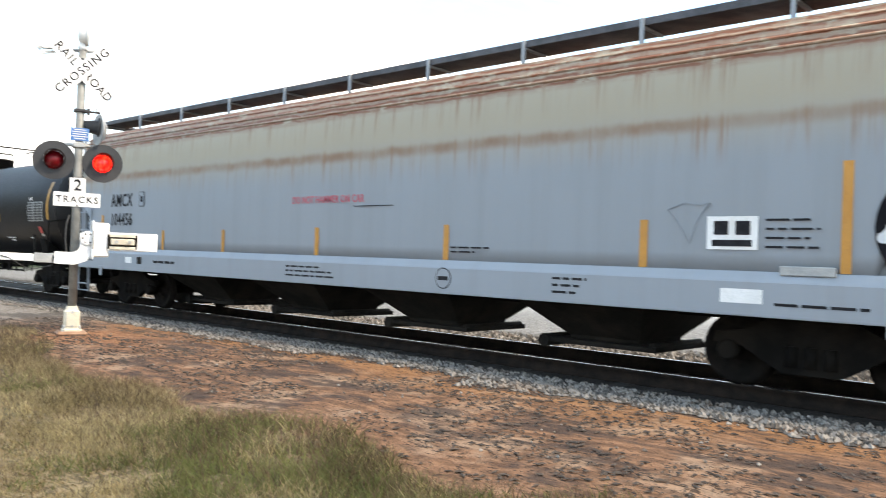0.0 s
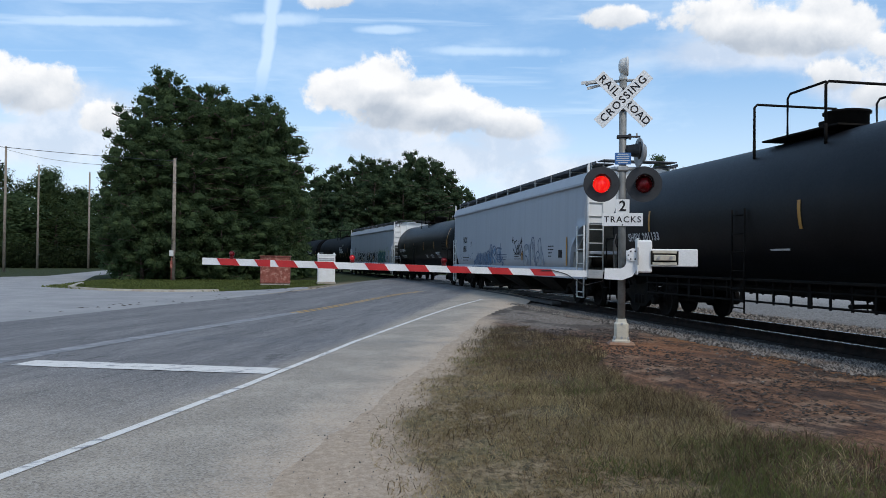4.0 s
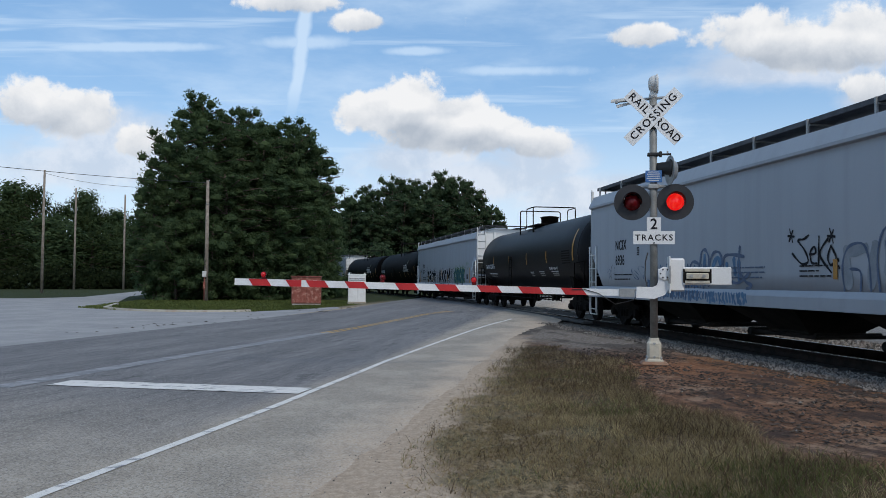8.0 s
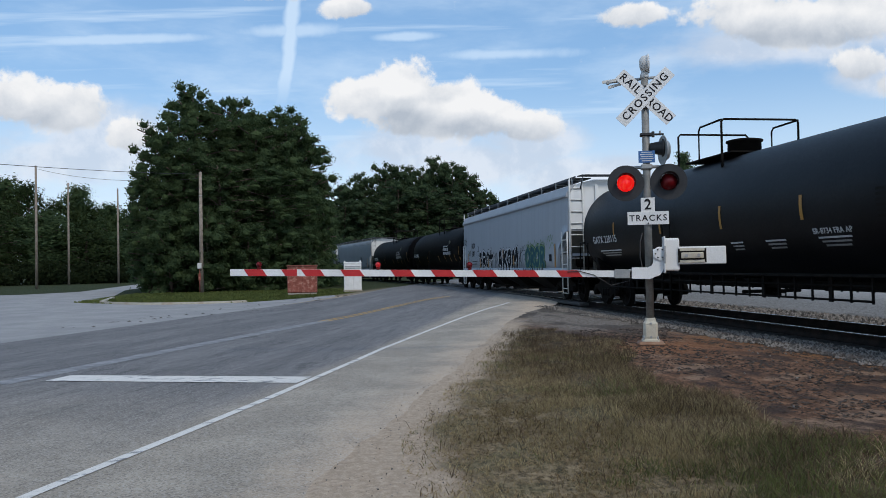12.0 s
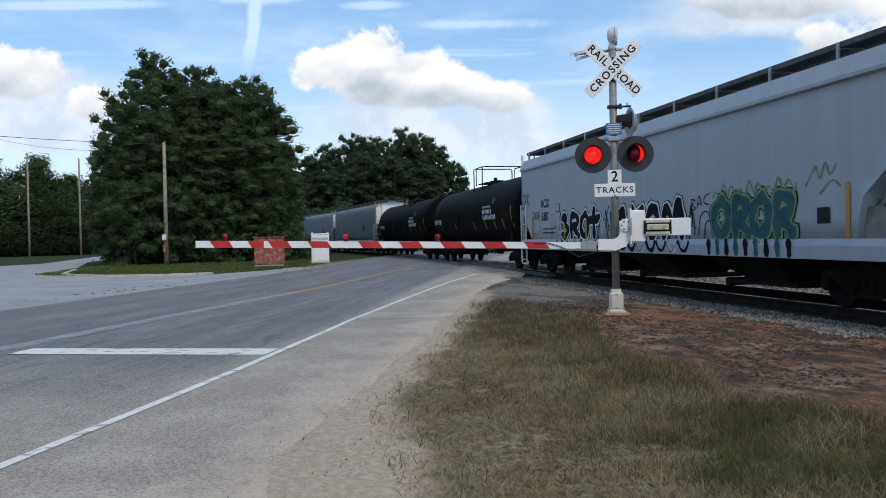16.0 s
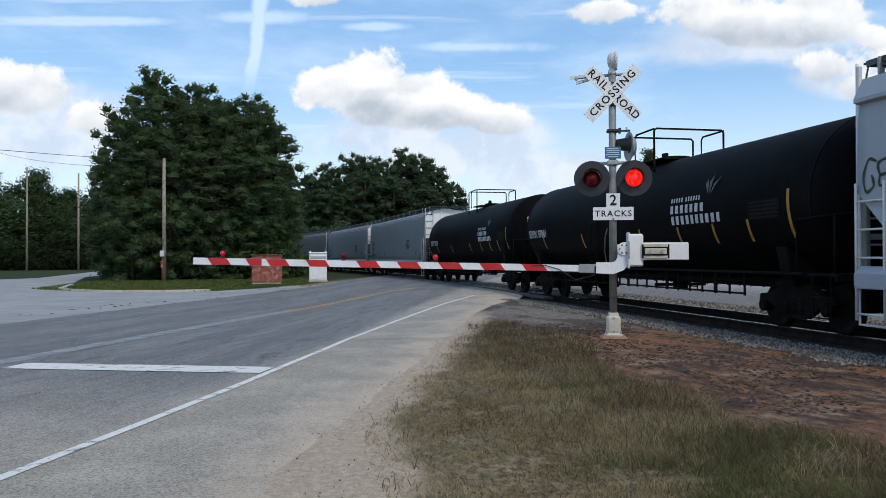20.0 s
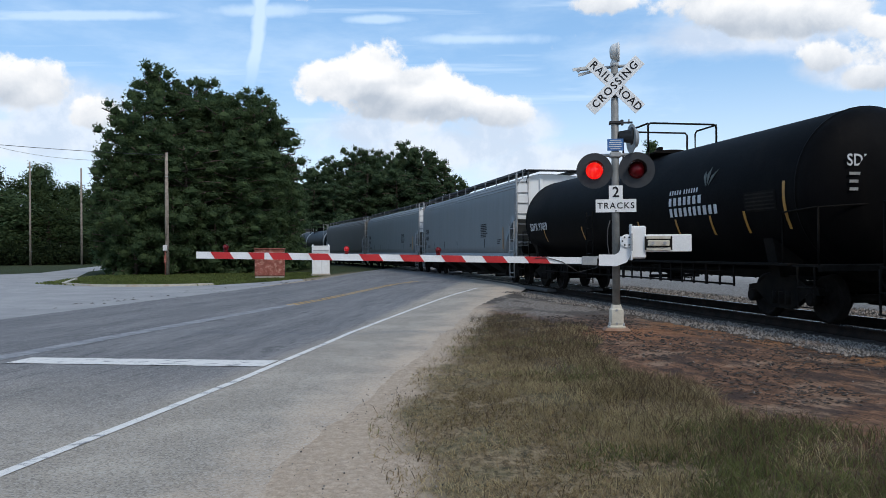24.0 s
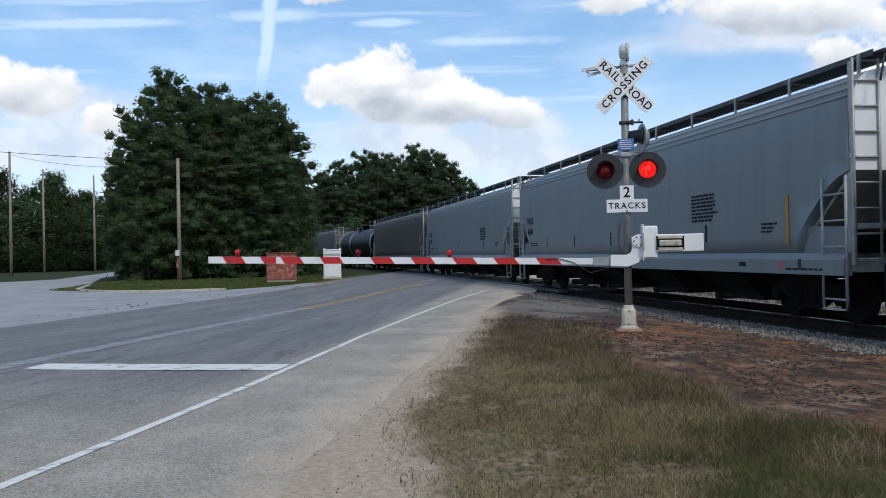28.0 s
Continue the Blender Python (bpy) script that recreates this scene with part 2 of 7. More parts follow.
MAT = dict(
    # hopper_white: the white of hopper_end, lowered and blued for the side's shade
    hopper_white=car_side("white car paint darkened for the shaded side", (0.315, 0.34, 0.372), (0.245, 0.265, 0.285)),
    hopper_end=car_side("white end paint", (0.72, 0.73, 0.72), (0.45, 0.44, 0.40)),
    hopper_rusty=car_side("weathered grey car paint with rust", (0.225, 0.252, 0.278), (0.185, 0.20, 0.21), 0.92, 1.0),
    hopper_grey=car_side("grey car paint", (0.175, 0.193, 0.202), (0.125, 0.135, 0.14)),
    hopper_brown=car_side("sooty grey-brown car paint", (0.085, 0.078, 0.07), (0.05, 0.046, 0.042)),
    sill_rusty=car_side("weathered grey sill paint", (0.25, 0.28, 0.31), (0.21, 0.225, 0.24)),
    tank_sooty=surface("matt sooty black tank paint", (0.0027, 0.0027, 0.0031), (0.005, 0.0049, 0.0053), 0.9, 0.6, spec=0.04, bump=0.03, fine=25, dirt=(0.0095, 0.0085, 0.0075), dirt_amount=0.5, streak=0.9),
    tank_black=surface("black tank paint with a dull sheen", (0.0048, 0.0049, 0.0057), (0.0085, 0.0086, 0.0097), 0.9, 0.46, spec=0.15, bump=0.03, fine=25, dirt=(0.012, 0.011, 0.0105), dirt_amount=0.4, streak=0.9),
    # under, bay, wheel: grime, and base tones lowered for the shade beneath the cars
    under=surface("sooty underframe steel darkened for shade", (0.006, 0.0055, 0.005), (0.012, 0.0105, 0.009), 3.0, 0.85, spec=0.08, bump=0.2, dirt=(0.019, 0.014, 0.010), dirt_amount=0.5),
    bay=surface("dusty bay steel darkened for shade", (0.012, 0.0112, 0.010), (0.024, 0.0215, 0.019), 2.0, 0.85, spec=0.1, bump=0.15, dirt=(0.048, 0.038, 0.029), dirt_amount=0.4),
    wheel=surface("wheel steel darkened for shade", (0.007, 0.0062, 0.0055), (0.015, 0.012, 0.0105), 5.0, 0.8, 0.0, spec=0.08),
    rail=surface("rusty rail steel", (0.010, 0.0075, 0.006), (0.024, 0.016, 0.012), 4.0, 0.85, 0.0, 0.3, spec=0.15),
    railhead=surface("shiny rail head", (0.5, 0.49, 0.48), (0.62, 0.6, 0.58), 3.0, 0.25, 0.9, 0.02),
    tie=surface("creosoted tie wood", (0.016, 0.013, 0.011), (0.038, 0.030, 0.024), 6.0, 0.9, bump=0.5, random=0.5),
    steel_dark=surface("dark galvanised grating", (0.06, 0.062, 0.068), (0.10, 0.10, 0.11), 4.0, 0.6, 0.5, 0.1),
    galv=surface("weathered galvanised steel", (0.30, 0.31, 0.31), (0.40, 0.40, 0.39), 5.0, 0.5, 0.35, 0.08, dirt=(0.20, 0.17, 0.13), dirt_amount=0.4),
    mast=surface("dull aluminium mast", (0.17, 0.17, 0.158), (0.25, 0.25, 0.233), 6.0, 0.55, 0.1, 0.06, dirt=(0.15, 0.13, 0.10), dirt_amount=0.4, streak=0.8),
    white=surface("white enamel", (0.74, 0.74, 0.72), (0.80, 0.80, 0.79), 3.0, 0.45, bump=0.03, dirt=(0.52, 0.49, 0.43), dirt_amount=0.30, streak=0.6),
    cast=surface("grey-white cast housing paint", (0.58, 0.58, 0.56), (0.68, 0.68, 0.65), 4.0, 0.5, bump=0.08, dirt=(0.35, 0.32, 0.27), dirt_amount=0.4, streak=0.5),
    red=surface("red reflective sheeting", (0.46, 0.012, 0.014), (0.52, 0.02, 0.02), 3.0, 0.4, bump=0.02),
    black=surface("black paint", (0.012, 0.012, 0.013), (0.022, 0.022, 0.023), 5.0, 0.55, bump=0.05),
    blind=surface("flat grey-black disc", (0.014, 0.015, 0.018), (0.024, 0.025, 0.028), 4.0, 0.6, bump=0.05),
    blue=surface("blue sign enamel", (0.03, 0.12, 0.33), (0.05, 0.16, 0.38), 6.0, 0.4, bump=0.02),
    concrete=surface("stained concrete", (0.36, 0.33, 0.27), (0.45, 0.42, 0.35), 5.0, 0.9, bump=0.3, dirt=(0.25, 0.14, 0.08), dirt_amount=0.5),
    lens_dark=surface("unlit red glass", (0.10, 0.004, 0.006), (0.15, 0.006, 0.009), 20.0, 0.25, bump=0.0, spec=0.25),
    lens_lit=glowing("lit red glass", (0.9, 0.006, 0.008), 0.85),
    arm_lit=glowing("lit small red glass", (0.50, 0.006, 0.014), 0.42),
    yellow=surface("amber reflective tape", (0.36, 0.165, 0.02), (0.45, 0.22, 0.03), 8.0, 0.4, bump=0.02, dirt=(0.2, 0.12, 0.04), dirt_amount=0.5),
    brass=surface("amber reflective tape bright", (0.46, 0.19, 0.02), (0.52, 0.23, 0.03), 8.0, 0.4, bump=0.02, dirt=(0.3, 0.15, 0.04), dirt_amount=0.4),
    ink=surface("black lettering", (0.014, 0.014, 0.016), (0.026, 0.026, 0.03), 9.0, 0.75, bump=0.0, spec=0.12),
    spray_black=surface("black spray paint", (0.009, 0.009, 0.011), (0.016, 0.016, 0.019), 3.0, 0.85, bump=0.0, spec=0.08),
    cream=surface("cream painted casting", (0.50, 0.46, 0.37), (0.60, 0.56, 0.46), 6.0, 0.6, bump=0.1, dirt=(0.30, 0.19, 0.11), dirt_amount=0.5),
    mound=surface("red mud on concrete", (0.24, 0.13, 0.08), (0.32, 0.20, 0.13), 5.0, 0.95, bump=0.5),
    ink_white=surface("white lettering", (0.62, 0.63, 0.64), (0.50, 0.51, 0.52), 9.0, 0.6, bump=0.0),
    ink_red=surface("faded red lettering", (0.48, 0.07, 0.10), (0.55, 0.12, 0.15), 9.0, 0.6, bump=0.0),
    leaf_dull=surface("dull grey-green emblem paint", (0.075, 0.085, 0.078), (0.12, 0.135, 0.12), 9.0, 0.7, bump=0.0),
    # slope: dust and the shade below the end walls, both in the colour
    slope=surface("dusty white paint darkened for shade", (0.16, 0.16, 0.145), (0.24, 0.235, 0.21), 2.0, 0.8, bump=0.1, dirt=(0.07, 0.06, 0.048), dirt_amount=0.7),
    ink_green=surface("green spray paint", (0.10, 0.19, 0.07), (0.17, 0.28, 0.12), 3.0, 0.6, bump=0.0),
    ink_tag=surface("olive-black spray paint", (0.025, 0.034, 0.016), (0.06, 0.075, 0.03), 3.0, 0.7, bump=0.0),
    ink_fade=surface("thin grey spray paint", (0.20, 0.225, 0.25), (0.26, 0.285, 0.31), 3.0, 0.7, bump=0.0),
    ink_teal=surface("dark teal spray paint", (0.02, 0.07, 0.09), (0.04, 0.12, 0.13), 3.0, 0.7, bump=0.0, spec=0.15),
    ink_blue=surface("blue spray paint", (0.05, 0.125, 0.23), (0.085, 0.19, 0.31), 3.0, 0.6, bump=0.0),
    ink_blue_dark=surface("dark blue spray paint", (0.05, 0.08, 0.14), (0.09, 0.13, 0.21), 3.0, 0.6, bump=0.0),
    ink_pale=surface("pale spray paint", (0.55, 0.57, 0.58), (0.62, 0.64, 0.66), 3.0, 0.6, bump=0.0),
    rustred=surface("peeling red-brown paint", (0.21, 0.055, 0.036), (0.33, 0.10, 0.07), 3.0, 0.75, bump=0.3, dirt=(0.44, 0.25, 0.19), dirt_amount=0.9, dscale=6.0),
    pole=surface("weathered pole wood", (0.20, 0.165, 0.13), (0.30, 0.255, 0.21), 4.0, 0.9, bump=0.4, dirt=(0.08, 0.065, 0.05), dirt_amount=0.5, streak=0.9),
    bark=surface("pine bark", (0.06, 0.045, 0.034), (0.11, 0.08, 0.06), 5.0, 0.95, bump=0.6),
    wire=surface("black cable", (0.02, 0.02, 0.02), (0.03, 0.03, 0.03), 5.0, 0.6, bump=0.0),
    soil_clod=surface("dark chips of bark and paving", (0.035, 0.027, 0.022), (0.075, 0.055, 0.042), 3.0, 0.95, bump=0.3),
)


def road_paint(name, tone, under, wear):
    """Road paint scraped through to the asphalt in cracks and patches."""
    m = bpy.data.materials.new(name)
    m.use_nodes = True
    N = Nodes(m.node_tree)
    p = N.add("ShaderNodeTexCoord").outputs["Object"]
    patch = N.noise(N.vec("MULTIPLY", p, (1.6, 0.7, 1.0)), 3.2, 7.0, 0.72)
    cell = N.add("ShaderNodeTexVoronoi", inp={"Vector": N.vec("ADD", p, N.vec("MULTIPLY", N.add("ShaderNodeCombineXYZ", inp={0: patch, 1: patch, 2: 0.0}).outputs[0], (0.5, 0.5, 0))), "Scale": 4.5})
    cell.feature = "DISTANCE_TO_EDGE"
    gone = N.math("MAXIMUM", N.smooth(patch, 0.62 - wear, 0.68 - wear), N.math("MULTIPLY", N.smooth(cell.outputs["Distance"], 0.022, 0.008), 0.45))
    grain = N.noise(p, 90.0, 3.0, 0.7)
    c = N.mix(N.math("MULTIPLY", N.smooth(grain, 0.4, 0.7), 0.35), tone, tuple(0.6 * x for x in tone))
    c = N.mix(N.math("MULTIPLY", gone, 0.85), c, under)
    b = N.add("ShaderNodeBsdfPrincipled", inp={"Base Color": c, "Roughness": 0.75})
    bp = N.add("ShaderNodeBump", inp={"Height": grain, "Strength": 0.3, "Distance": 0.004})
    m.node_tree.links.new(bp.outputs[0], b.inputs["Normal"])
    o = N.add("ShaderNodeOutputMaterial")
    m.node_tree.links.new(b.outputs[0], o.inputs[0])
    return m


def foliage(name, dark, light, rough=0.75):
    m = bpy.data.materials.new(name)
    m.use_nodes = True
    N = Nodes(m.node_tree)
    isl = N.add("ShaderNodeNewGeometry").outputs["Random Per Island"]
    p = N.add("ShaderNodeTexCoord").outputs["Object"]
    big = N.noise(p, 0.35, 3.0)
    clump = N.noise(p, 1.3, 3.0)
    tone = N.math("ADD", N.math("MULTIPLY", N.smooth(big, 0.35, 0.65), 0.25), N.math("MULTIPLY", N.smooth(clump, 0.42, 0.60), 0.35))
    col = N.mix(N.math("ADD", N.math("MULTIPLY", isl, 0.4), tone, clamp=True), dark, light)
    b = N.add("ShaderNodeBsdfPrincipled", inp={"Base Color": col, "Roughness": rough, "Specular IOR Level": 0.06})
    t = N.add("ShaderNodeBsdfTranslucent", inp={"Color": col})
    mx = N.add("ShaderNodeMixShader", inp={0: 0.5, 1: b.outputs[0], 2: t.outputs[0]})
    o = N.add("ShaderNodeOutputMaterial")
    m.node_tree.links.new(mx.outputs[0], o.inputs[0])
    return m


MAT["paintline"] = road_paint("worn white road paint", (0.66, 0.635, 0.59), (0.15, 0.15, 0.155), 0.07)
MAT["paintworn"] = road_paint("rubbed-off road paint", (0.27, 0.27, 0.272), (0.14, 0.14, 0.147), 0.15)
MAT["paintyellow"] = road_paint("worn yellow road paint", (0.50, 0.29, 0.06), (0.16, 0.155, 0.15), 0.08)
MAT["pine"] = foliage("pine needles", (0.040, 0.066, 0.033), (0.094, 0.136, 0.058))
# thicket: leaf tones lowered to hold the wood's shadow
MAT["thicket"] = foliage("thicket leaves darkened for shade", (0.010, 0.017, 0.007), (0.034, 0.046, 0.018))
MAT["pine_far"] = foliage("far pine needles", (0.036, 0.060, 0.032), (0.080, 0.116, 0.056))
# oak: shadow among the far trees is part of these dark tones
MAT["oak"] = foliage("broad leaves darkened for shade", (0.016, 0.029, 0.011), (0.055, 0.075, 0.027))
MAT["grass_dry"] = foliage("dry grass blades", (0.17, 0.130, 0.060), (0.56, 0.455, 0.26))
MAT["grass_green"] = foliage("green grass blades", (0.062, 0.074, 0.025), (0.225, 0.235, 0.09))
MAT["grass_brown"] = foliage("brown seed heads", (0.060, 0.042, 0.026), (0.21, 0.148, 0.092))
MAT["straw"] = foliage("flattened straw", (0.10, 0.068, 0.034), (0.42, 0.31, 0.175))
MAT["lawn"] = foliage("mown green grass", (0.072, 0.094, 0.026), (0.165, 0.185, 0.058))


def ground_material():
    """Grass, sandy gravel, red soil, track ballast and the pale yard, parted along the road and the track with ragged borders."""
    m = bpy.data.materials.new("ground")
    m.use_nodes = True
    N = Nodes(m.node_tree)
    p = N.add("ShaderNodeTexCoord").outputs["Object"]
    s = N.add("ShaderNodeSeparateXYZ", inp={0: p})
    x, y = s.outputs[0], s.outputs[1]
    mid = N.noise(p, 1.3, 5.0, 0.65)
    fine = N.noise(p, 14.0, 4.0, 0.7)
    grit = N.noise(p, 60.0, 3.0, 0.7)
    wob = N.math("MULTIPLY", N.math("SUBTRACT", mid, 0.5), 1.6)
    wob2 = N.math("ADD", wob, N.math("MULTIPLY", N.math("SUBTRACT", fine, 0.5), 0.7))
    # distance from the road's edge line, to the track's side
    u = N.math("ADD", N.math("MULTIPLY", N.math("ADD", x, 12.0), 0.333), N.math("MULTIPLY", y, 0.943))
    yard = N.mix(N.smooth(fine, 0.38, 0.64), (0.10, 0.095, 0.088), (0.27, 0.258, 0.24))
    yard = N.mix(N.smooth(N.math("ADD", y, N.math("MULTIPLY", wob, 3.0)), 17.0, 26.0), yard, (0.31, 0.30, 0.285))
    grass = N.mix(N.smooth(fine, 0.35, 0.65), (0.115, 0.082, 0.046), (0.30, 0.225, 0.135))
    grass = N.mix(N.smooth(N.math("ADD", y, wob), 1.6, 3.6), grass, N.mix(N.smooth(fine, 0.38, 0.62), (0.050, 0.036, 0.021), (0.175, 0.122, 0.073)))
    grass = N.mix(N.math("MULTIPLY", N.smooth(mid, 0.42, 0.62), 0.5), grass, (0.085, 0.085, 0.04))
    lay = N.vec("MULTIPLY", p, (0.42, 1.0, 1.0))
    soil = N.mix(N.smooth(N.noise(lay, 11.0, 5.0, 0.7), 0.36, 0.64), (0.095, 0.050, 0.030), (0.265, 0.142, 0.083))
    orange = N.math("MULTIPLY", N.math("MULTIPLY", N.smooth(N.math("ADD", y, wob), 5.9, 7.0), N.smooth(N.noise(lay, 0.9, 4.0, 0.6), 0.42, 0.62)), 0.7)
    soil = N.mix(orange, soil, (0.29, 0.135, 0.055))
    soil = N.mix(N.math("MULTIPLY", N.smooth(mid, 0.5, 0.64), 0.6), soil, (0.33, 0.225, 0.155))
    soil = N.mix(N.math("MULTIPLY", N.smooth(N.noise(N.vec("MULTIPLY", p, (0.5, 1.3, 1)), 1.7, 6.0, 0.72), 0.48, 0.60), 0.85), soil, (0.048, 0.034, 0.029))
    crumbs = N.noise(lay, 22.0, 4.0, 0.75)
    soil = N.mix(N.math("MULTIPLY", N.smooth(crumbs, 0.54, 0.60), 0.85), soil, (0.022, 0.015, 0.012))
    grass = N.mix(N.math("MULTIPLY", N.smooth(crumbs, 0.53, 0.62), 0.75), grass, (0.03, 0.027, 0.016))
    grass = N.mix(N.math("MULTIPLY", N.smooth(crumbs, 0.46, 0.38), 0.35), grass, (0.33, 0.26, 0.165))
    sand = N.mix(N.smooth(fine, 0.35, 0.7), (0.37, 0.288, 0.21), (0.51, 0.405, 0.305))
    stone = N.add("ShaderNodeTexVoronoi", inp={"Vector": p, "Scale": 17.0})
    chips = N.mix(N.smooth(stone.outputs["Distance"], 0.1, 0.6), N.mix(N.smooth(grit, 0.35, 0.7), (0.095, 0.084, 0.071), (0.19, 0.17, 0.147)), (0.028, 0.023, 0.019))
    # green verge by the wood, its shadow painted into both tones
    green = N.mix(N.smooth(fine, 0.3, 0.7), (0.018, 0.027, 0.009), (0.042, 0.052, 0.017))
    c = grass
    c = N.mix(N.smooth(N.math("ADD", N.math("ADD", y, N.math("MULTIPLY", N.smooth(x, -13.0, -8.5), 0.85)), wob2), 4.3, 5.0), c, soil)
    mud = N.vec("LENGTH", N.vec("MULTIPLY", N.vec("SUBTRACT", p, (-12.6, 5.75, 0.0)), (0.55, 1.0, 0.0)))
    c = N.mix(N.math("MULTIPLY", N.smooth(N.math("ADD", mud, N.math("MULTIPLY", wob2, 0.5)), 1.25, 0.3), 0.8), c, N.mix(N.smooth(fine, 0.38, 0.62), (0.15, 0.062, 0.028), (0.34, 0.165, 0.085)))
    c = N.mix(N.math("MULTIPLY", N.smooth(N.math("ADD", N.math("SUBTRACT", u, N.math("MULTIPLY", N.smooth(x, -8.0, -4.8), 0.8)), N.math("MULTIPLY", wob2, 0.5)), 2.62, 2.22), 1.0), c, sand)
    c = N.mix(N.math("MULTIPLY", N.smooth(N.math("ADD", N.math("ADD", u, N.math("MULTIPLY", y, 0.2)), wob2), 4.4, 3.0), N.smooth(y, 4.4, 6.5)), c, sand)
    grey = N.mix(N.smooth(fine, 0.4, 0.6), (0.12, 0.10, 0.085), (0.25, 0.22, 0.19))
    grey = N.mix(N.math("MULTIPLY", N.smooth(N.noise(N.vec("MULTIPLY", p, (0.35, 1.0, 1.0)), 1.1, 5.0, 0.65), 0.48, 0.6), 0.75), grey, (0.05, 0.043, 0.037))
    c = N.mix(N.math("MULTIPLY", N.smooth(N.math("ADD", x, N.math("MULTIPLY", wob2, 2.0)), -13.8, -17.0), N.smooth(N.math("ADD", y, wob2), 4.6, 5.6)), c, grey)
    c = N.mix(N.smooth(N.math("ADD", y, N.math("MULTIPLY", wob2, 0.9)), 7.05, 7.75), c, chips)
    # oily track bed between the tie ends, with the train's shade painted in
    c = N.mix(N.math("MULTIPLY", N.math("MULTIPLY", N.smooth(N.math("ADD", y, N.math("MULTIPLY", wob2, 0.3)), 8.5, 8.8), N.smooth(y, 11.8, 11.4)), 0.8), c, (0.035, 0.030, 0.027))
    c = N.mix(N.smooth(N.math("ADD", y, wob2), 13.0, 14.5), c, yard)
    c = N.mix(N.math("MULTIPLY", N.smooth(u, -9.0, -12.0), N.smooth(x, -25.0, -40.0)), c, green)
    c = N.mix(N.smooth(x, -45.0, -60.0), c, green)
    c = N.mix(N.math("MULTIPLY", N.smooth(grit, 0.45, 0.75), 0.35), c, (0.05, 0.042, 0.035))
    b = N.add("ShaderNodeBsdfPrincipled", inp={"Base Color": c, "Roughness": 0.95, "Specular IOR Level": 0.15})
    h = N.math("ADD", N.math("MULTIPLY", fine, 1.0), N.math("ADD", N.math("MULTIPLY", grit, 0.5), N.math("MULTIPLY", mid, 0.8)))
    bp = N.add("ShaderNodeBump", inp={"Height": h, "Strength": 0.7, "Distance": 0.04})
    m.node_tree.links.new(bp.outputs[0], b.inputs["Normal"])
    o = N.add("ShaderNodeOutputMaterial")
    m.node_tree.links.new(b.outputs[0], o.inputs[0])
    return m


def asphalt_material():
    m = bpy.data.materials.new("asphalt")
    m.use_nodes = True
    N = Nodes(m.node_tree)
    p = N.add("ShaderNodeTexCoord").outputs["Object"]
    s = N.add("ShaderNodeSeparateXYZ", inp={0: p})
    x, y = s.outputs[0], s.outputs[1]
    u = N.math("ADD", N.math("MULTIPLY", N.math("ADD", x, 12.0), 0.333), N.math("MULTIPLY", y, 0.943))
    w = N.math("ADD", N.math("MULTIPLY", N.math("ADD", x, 12.0), -0.943), N.math("MULTIPLY", y, 0.333))
    along = N.add("ShaderNodeCombineXYZ", inp={0: N.math("MULTIPLY", w, 0.12), 1: u, 2: 0.0}).outputs[0]
    lanes = N.noise(along, 1.1, 4.0, 0.6)
    mid = N.noise(p, 0.9, 5.0, 0.65)
    grit = N.noise(p, 85.0, 3.0, 0.75)
    chip = N.add("ShaderNodeTexVoronoi", inp={"Vector": p, "Scale": 95.0})
    c = N.mix(N.smooth(lanes, 0.35, 0.65), (0.110, 0.108, 0.111), (0.176, 0.171, 0.170))
    lane = N.math("MULTIPLY", N.smooth(u, 0.1, -0.5), N.smooth(w, -7.0, 1.0))
    c = N.mix(N.math("SUBTRACT", 1.0, lane), c, N.mix(N.smooth(mid, 0.4, 0.65), (0.292, 0.254, 0.204), (0.38, 0.332, 0.268)))
    dust = N.smooth(N.math("ADD", u, N.math("MULTIPLY", N.math("SUBTRACT", mid, 0.5), 2.2)), 1.0, 2.2)
    c = N.mix(N.math("MULTIPLY", dust, 0.9), c, (0.47, 0.368, 0.27))
    bent = N.vec("ADD", along, N.vec("MULTIPLY", N.add("ShaderNodeCombineXYZ", inp={0: mid, 1: N.noise(p, 2.4, 4.0, 0.6), 2: 0.0}).outputs[0], (0.5, 0.7, 0.0)))
    cell = N.add("ShaderNodeTexVoronoi", inp={"Vector": bent, "Scale": 1.5})
    cell.feature = "DISTANCE_TO_EDGE"
    crack = N.math("MULTIPLY", N.smooth(cell.outputs["Distance"], 0.022, 0.006), N.smooth(N.noise(p, 0.35, 3.0), 0.45, 0.6))
    c = N.mix(N.math("MULTIPLY", N.math("MULTIPLY", crack, lane), 0.6), c, (0.03, 0.03, 0.032))
    fine_runs = N.noise(along, 7.0, 5.0, 0.7)
    c = N.mix(N.math("MULTIPLY", N.math("MULTIPLY", N.smooth(fine_runs, 0.5, 0.64), lane), 0.5), c, (0.062, 0.063, 0.069))
    c = N.mix(N.math("MULTIPLY", N.math("MULTIPLY", N.smooth(fine_runs, 0.46, 0.34), lane), 0.4), c, (0.235, 0.232, 0.232))
    spots = N.smooth(N.noise(along, 4.0, 6.0, 0.72), 0.55, 0.66)
    c = N.mix(N.math("MULTIPLY", N.math("MULTIPLY", spots, lane), 0.7), c, (0.045, 0.045, 0.048))
    c = N.mix(N.math("MULTIPLY", N.smooth(grit, 0.5, 0.72), N.math("SUBTRACT", 0.4, N.math("MULTIPLY", dust, 0.2))), c, (0.06, 0.056, 0.052))
    peb = N.add("ShaderNodeTexVoronoi", inp={"Vector": p, "Scale": 62.0})
    tone = N.add("ShaderNodeSeparateColor", inp={0: peb.outputs["Color"]}).outputs[0]
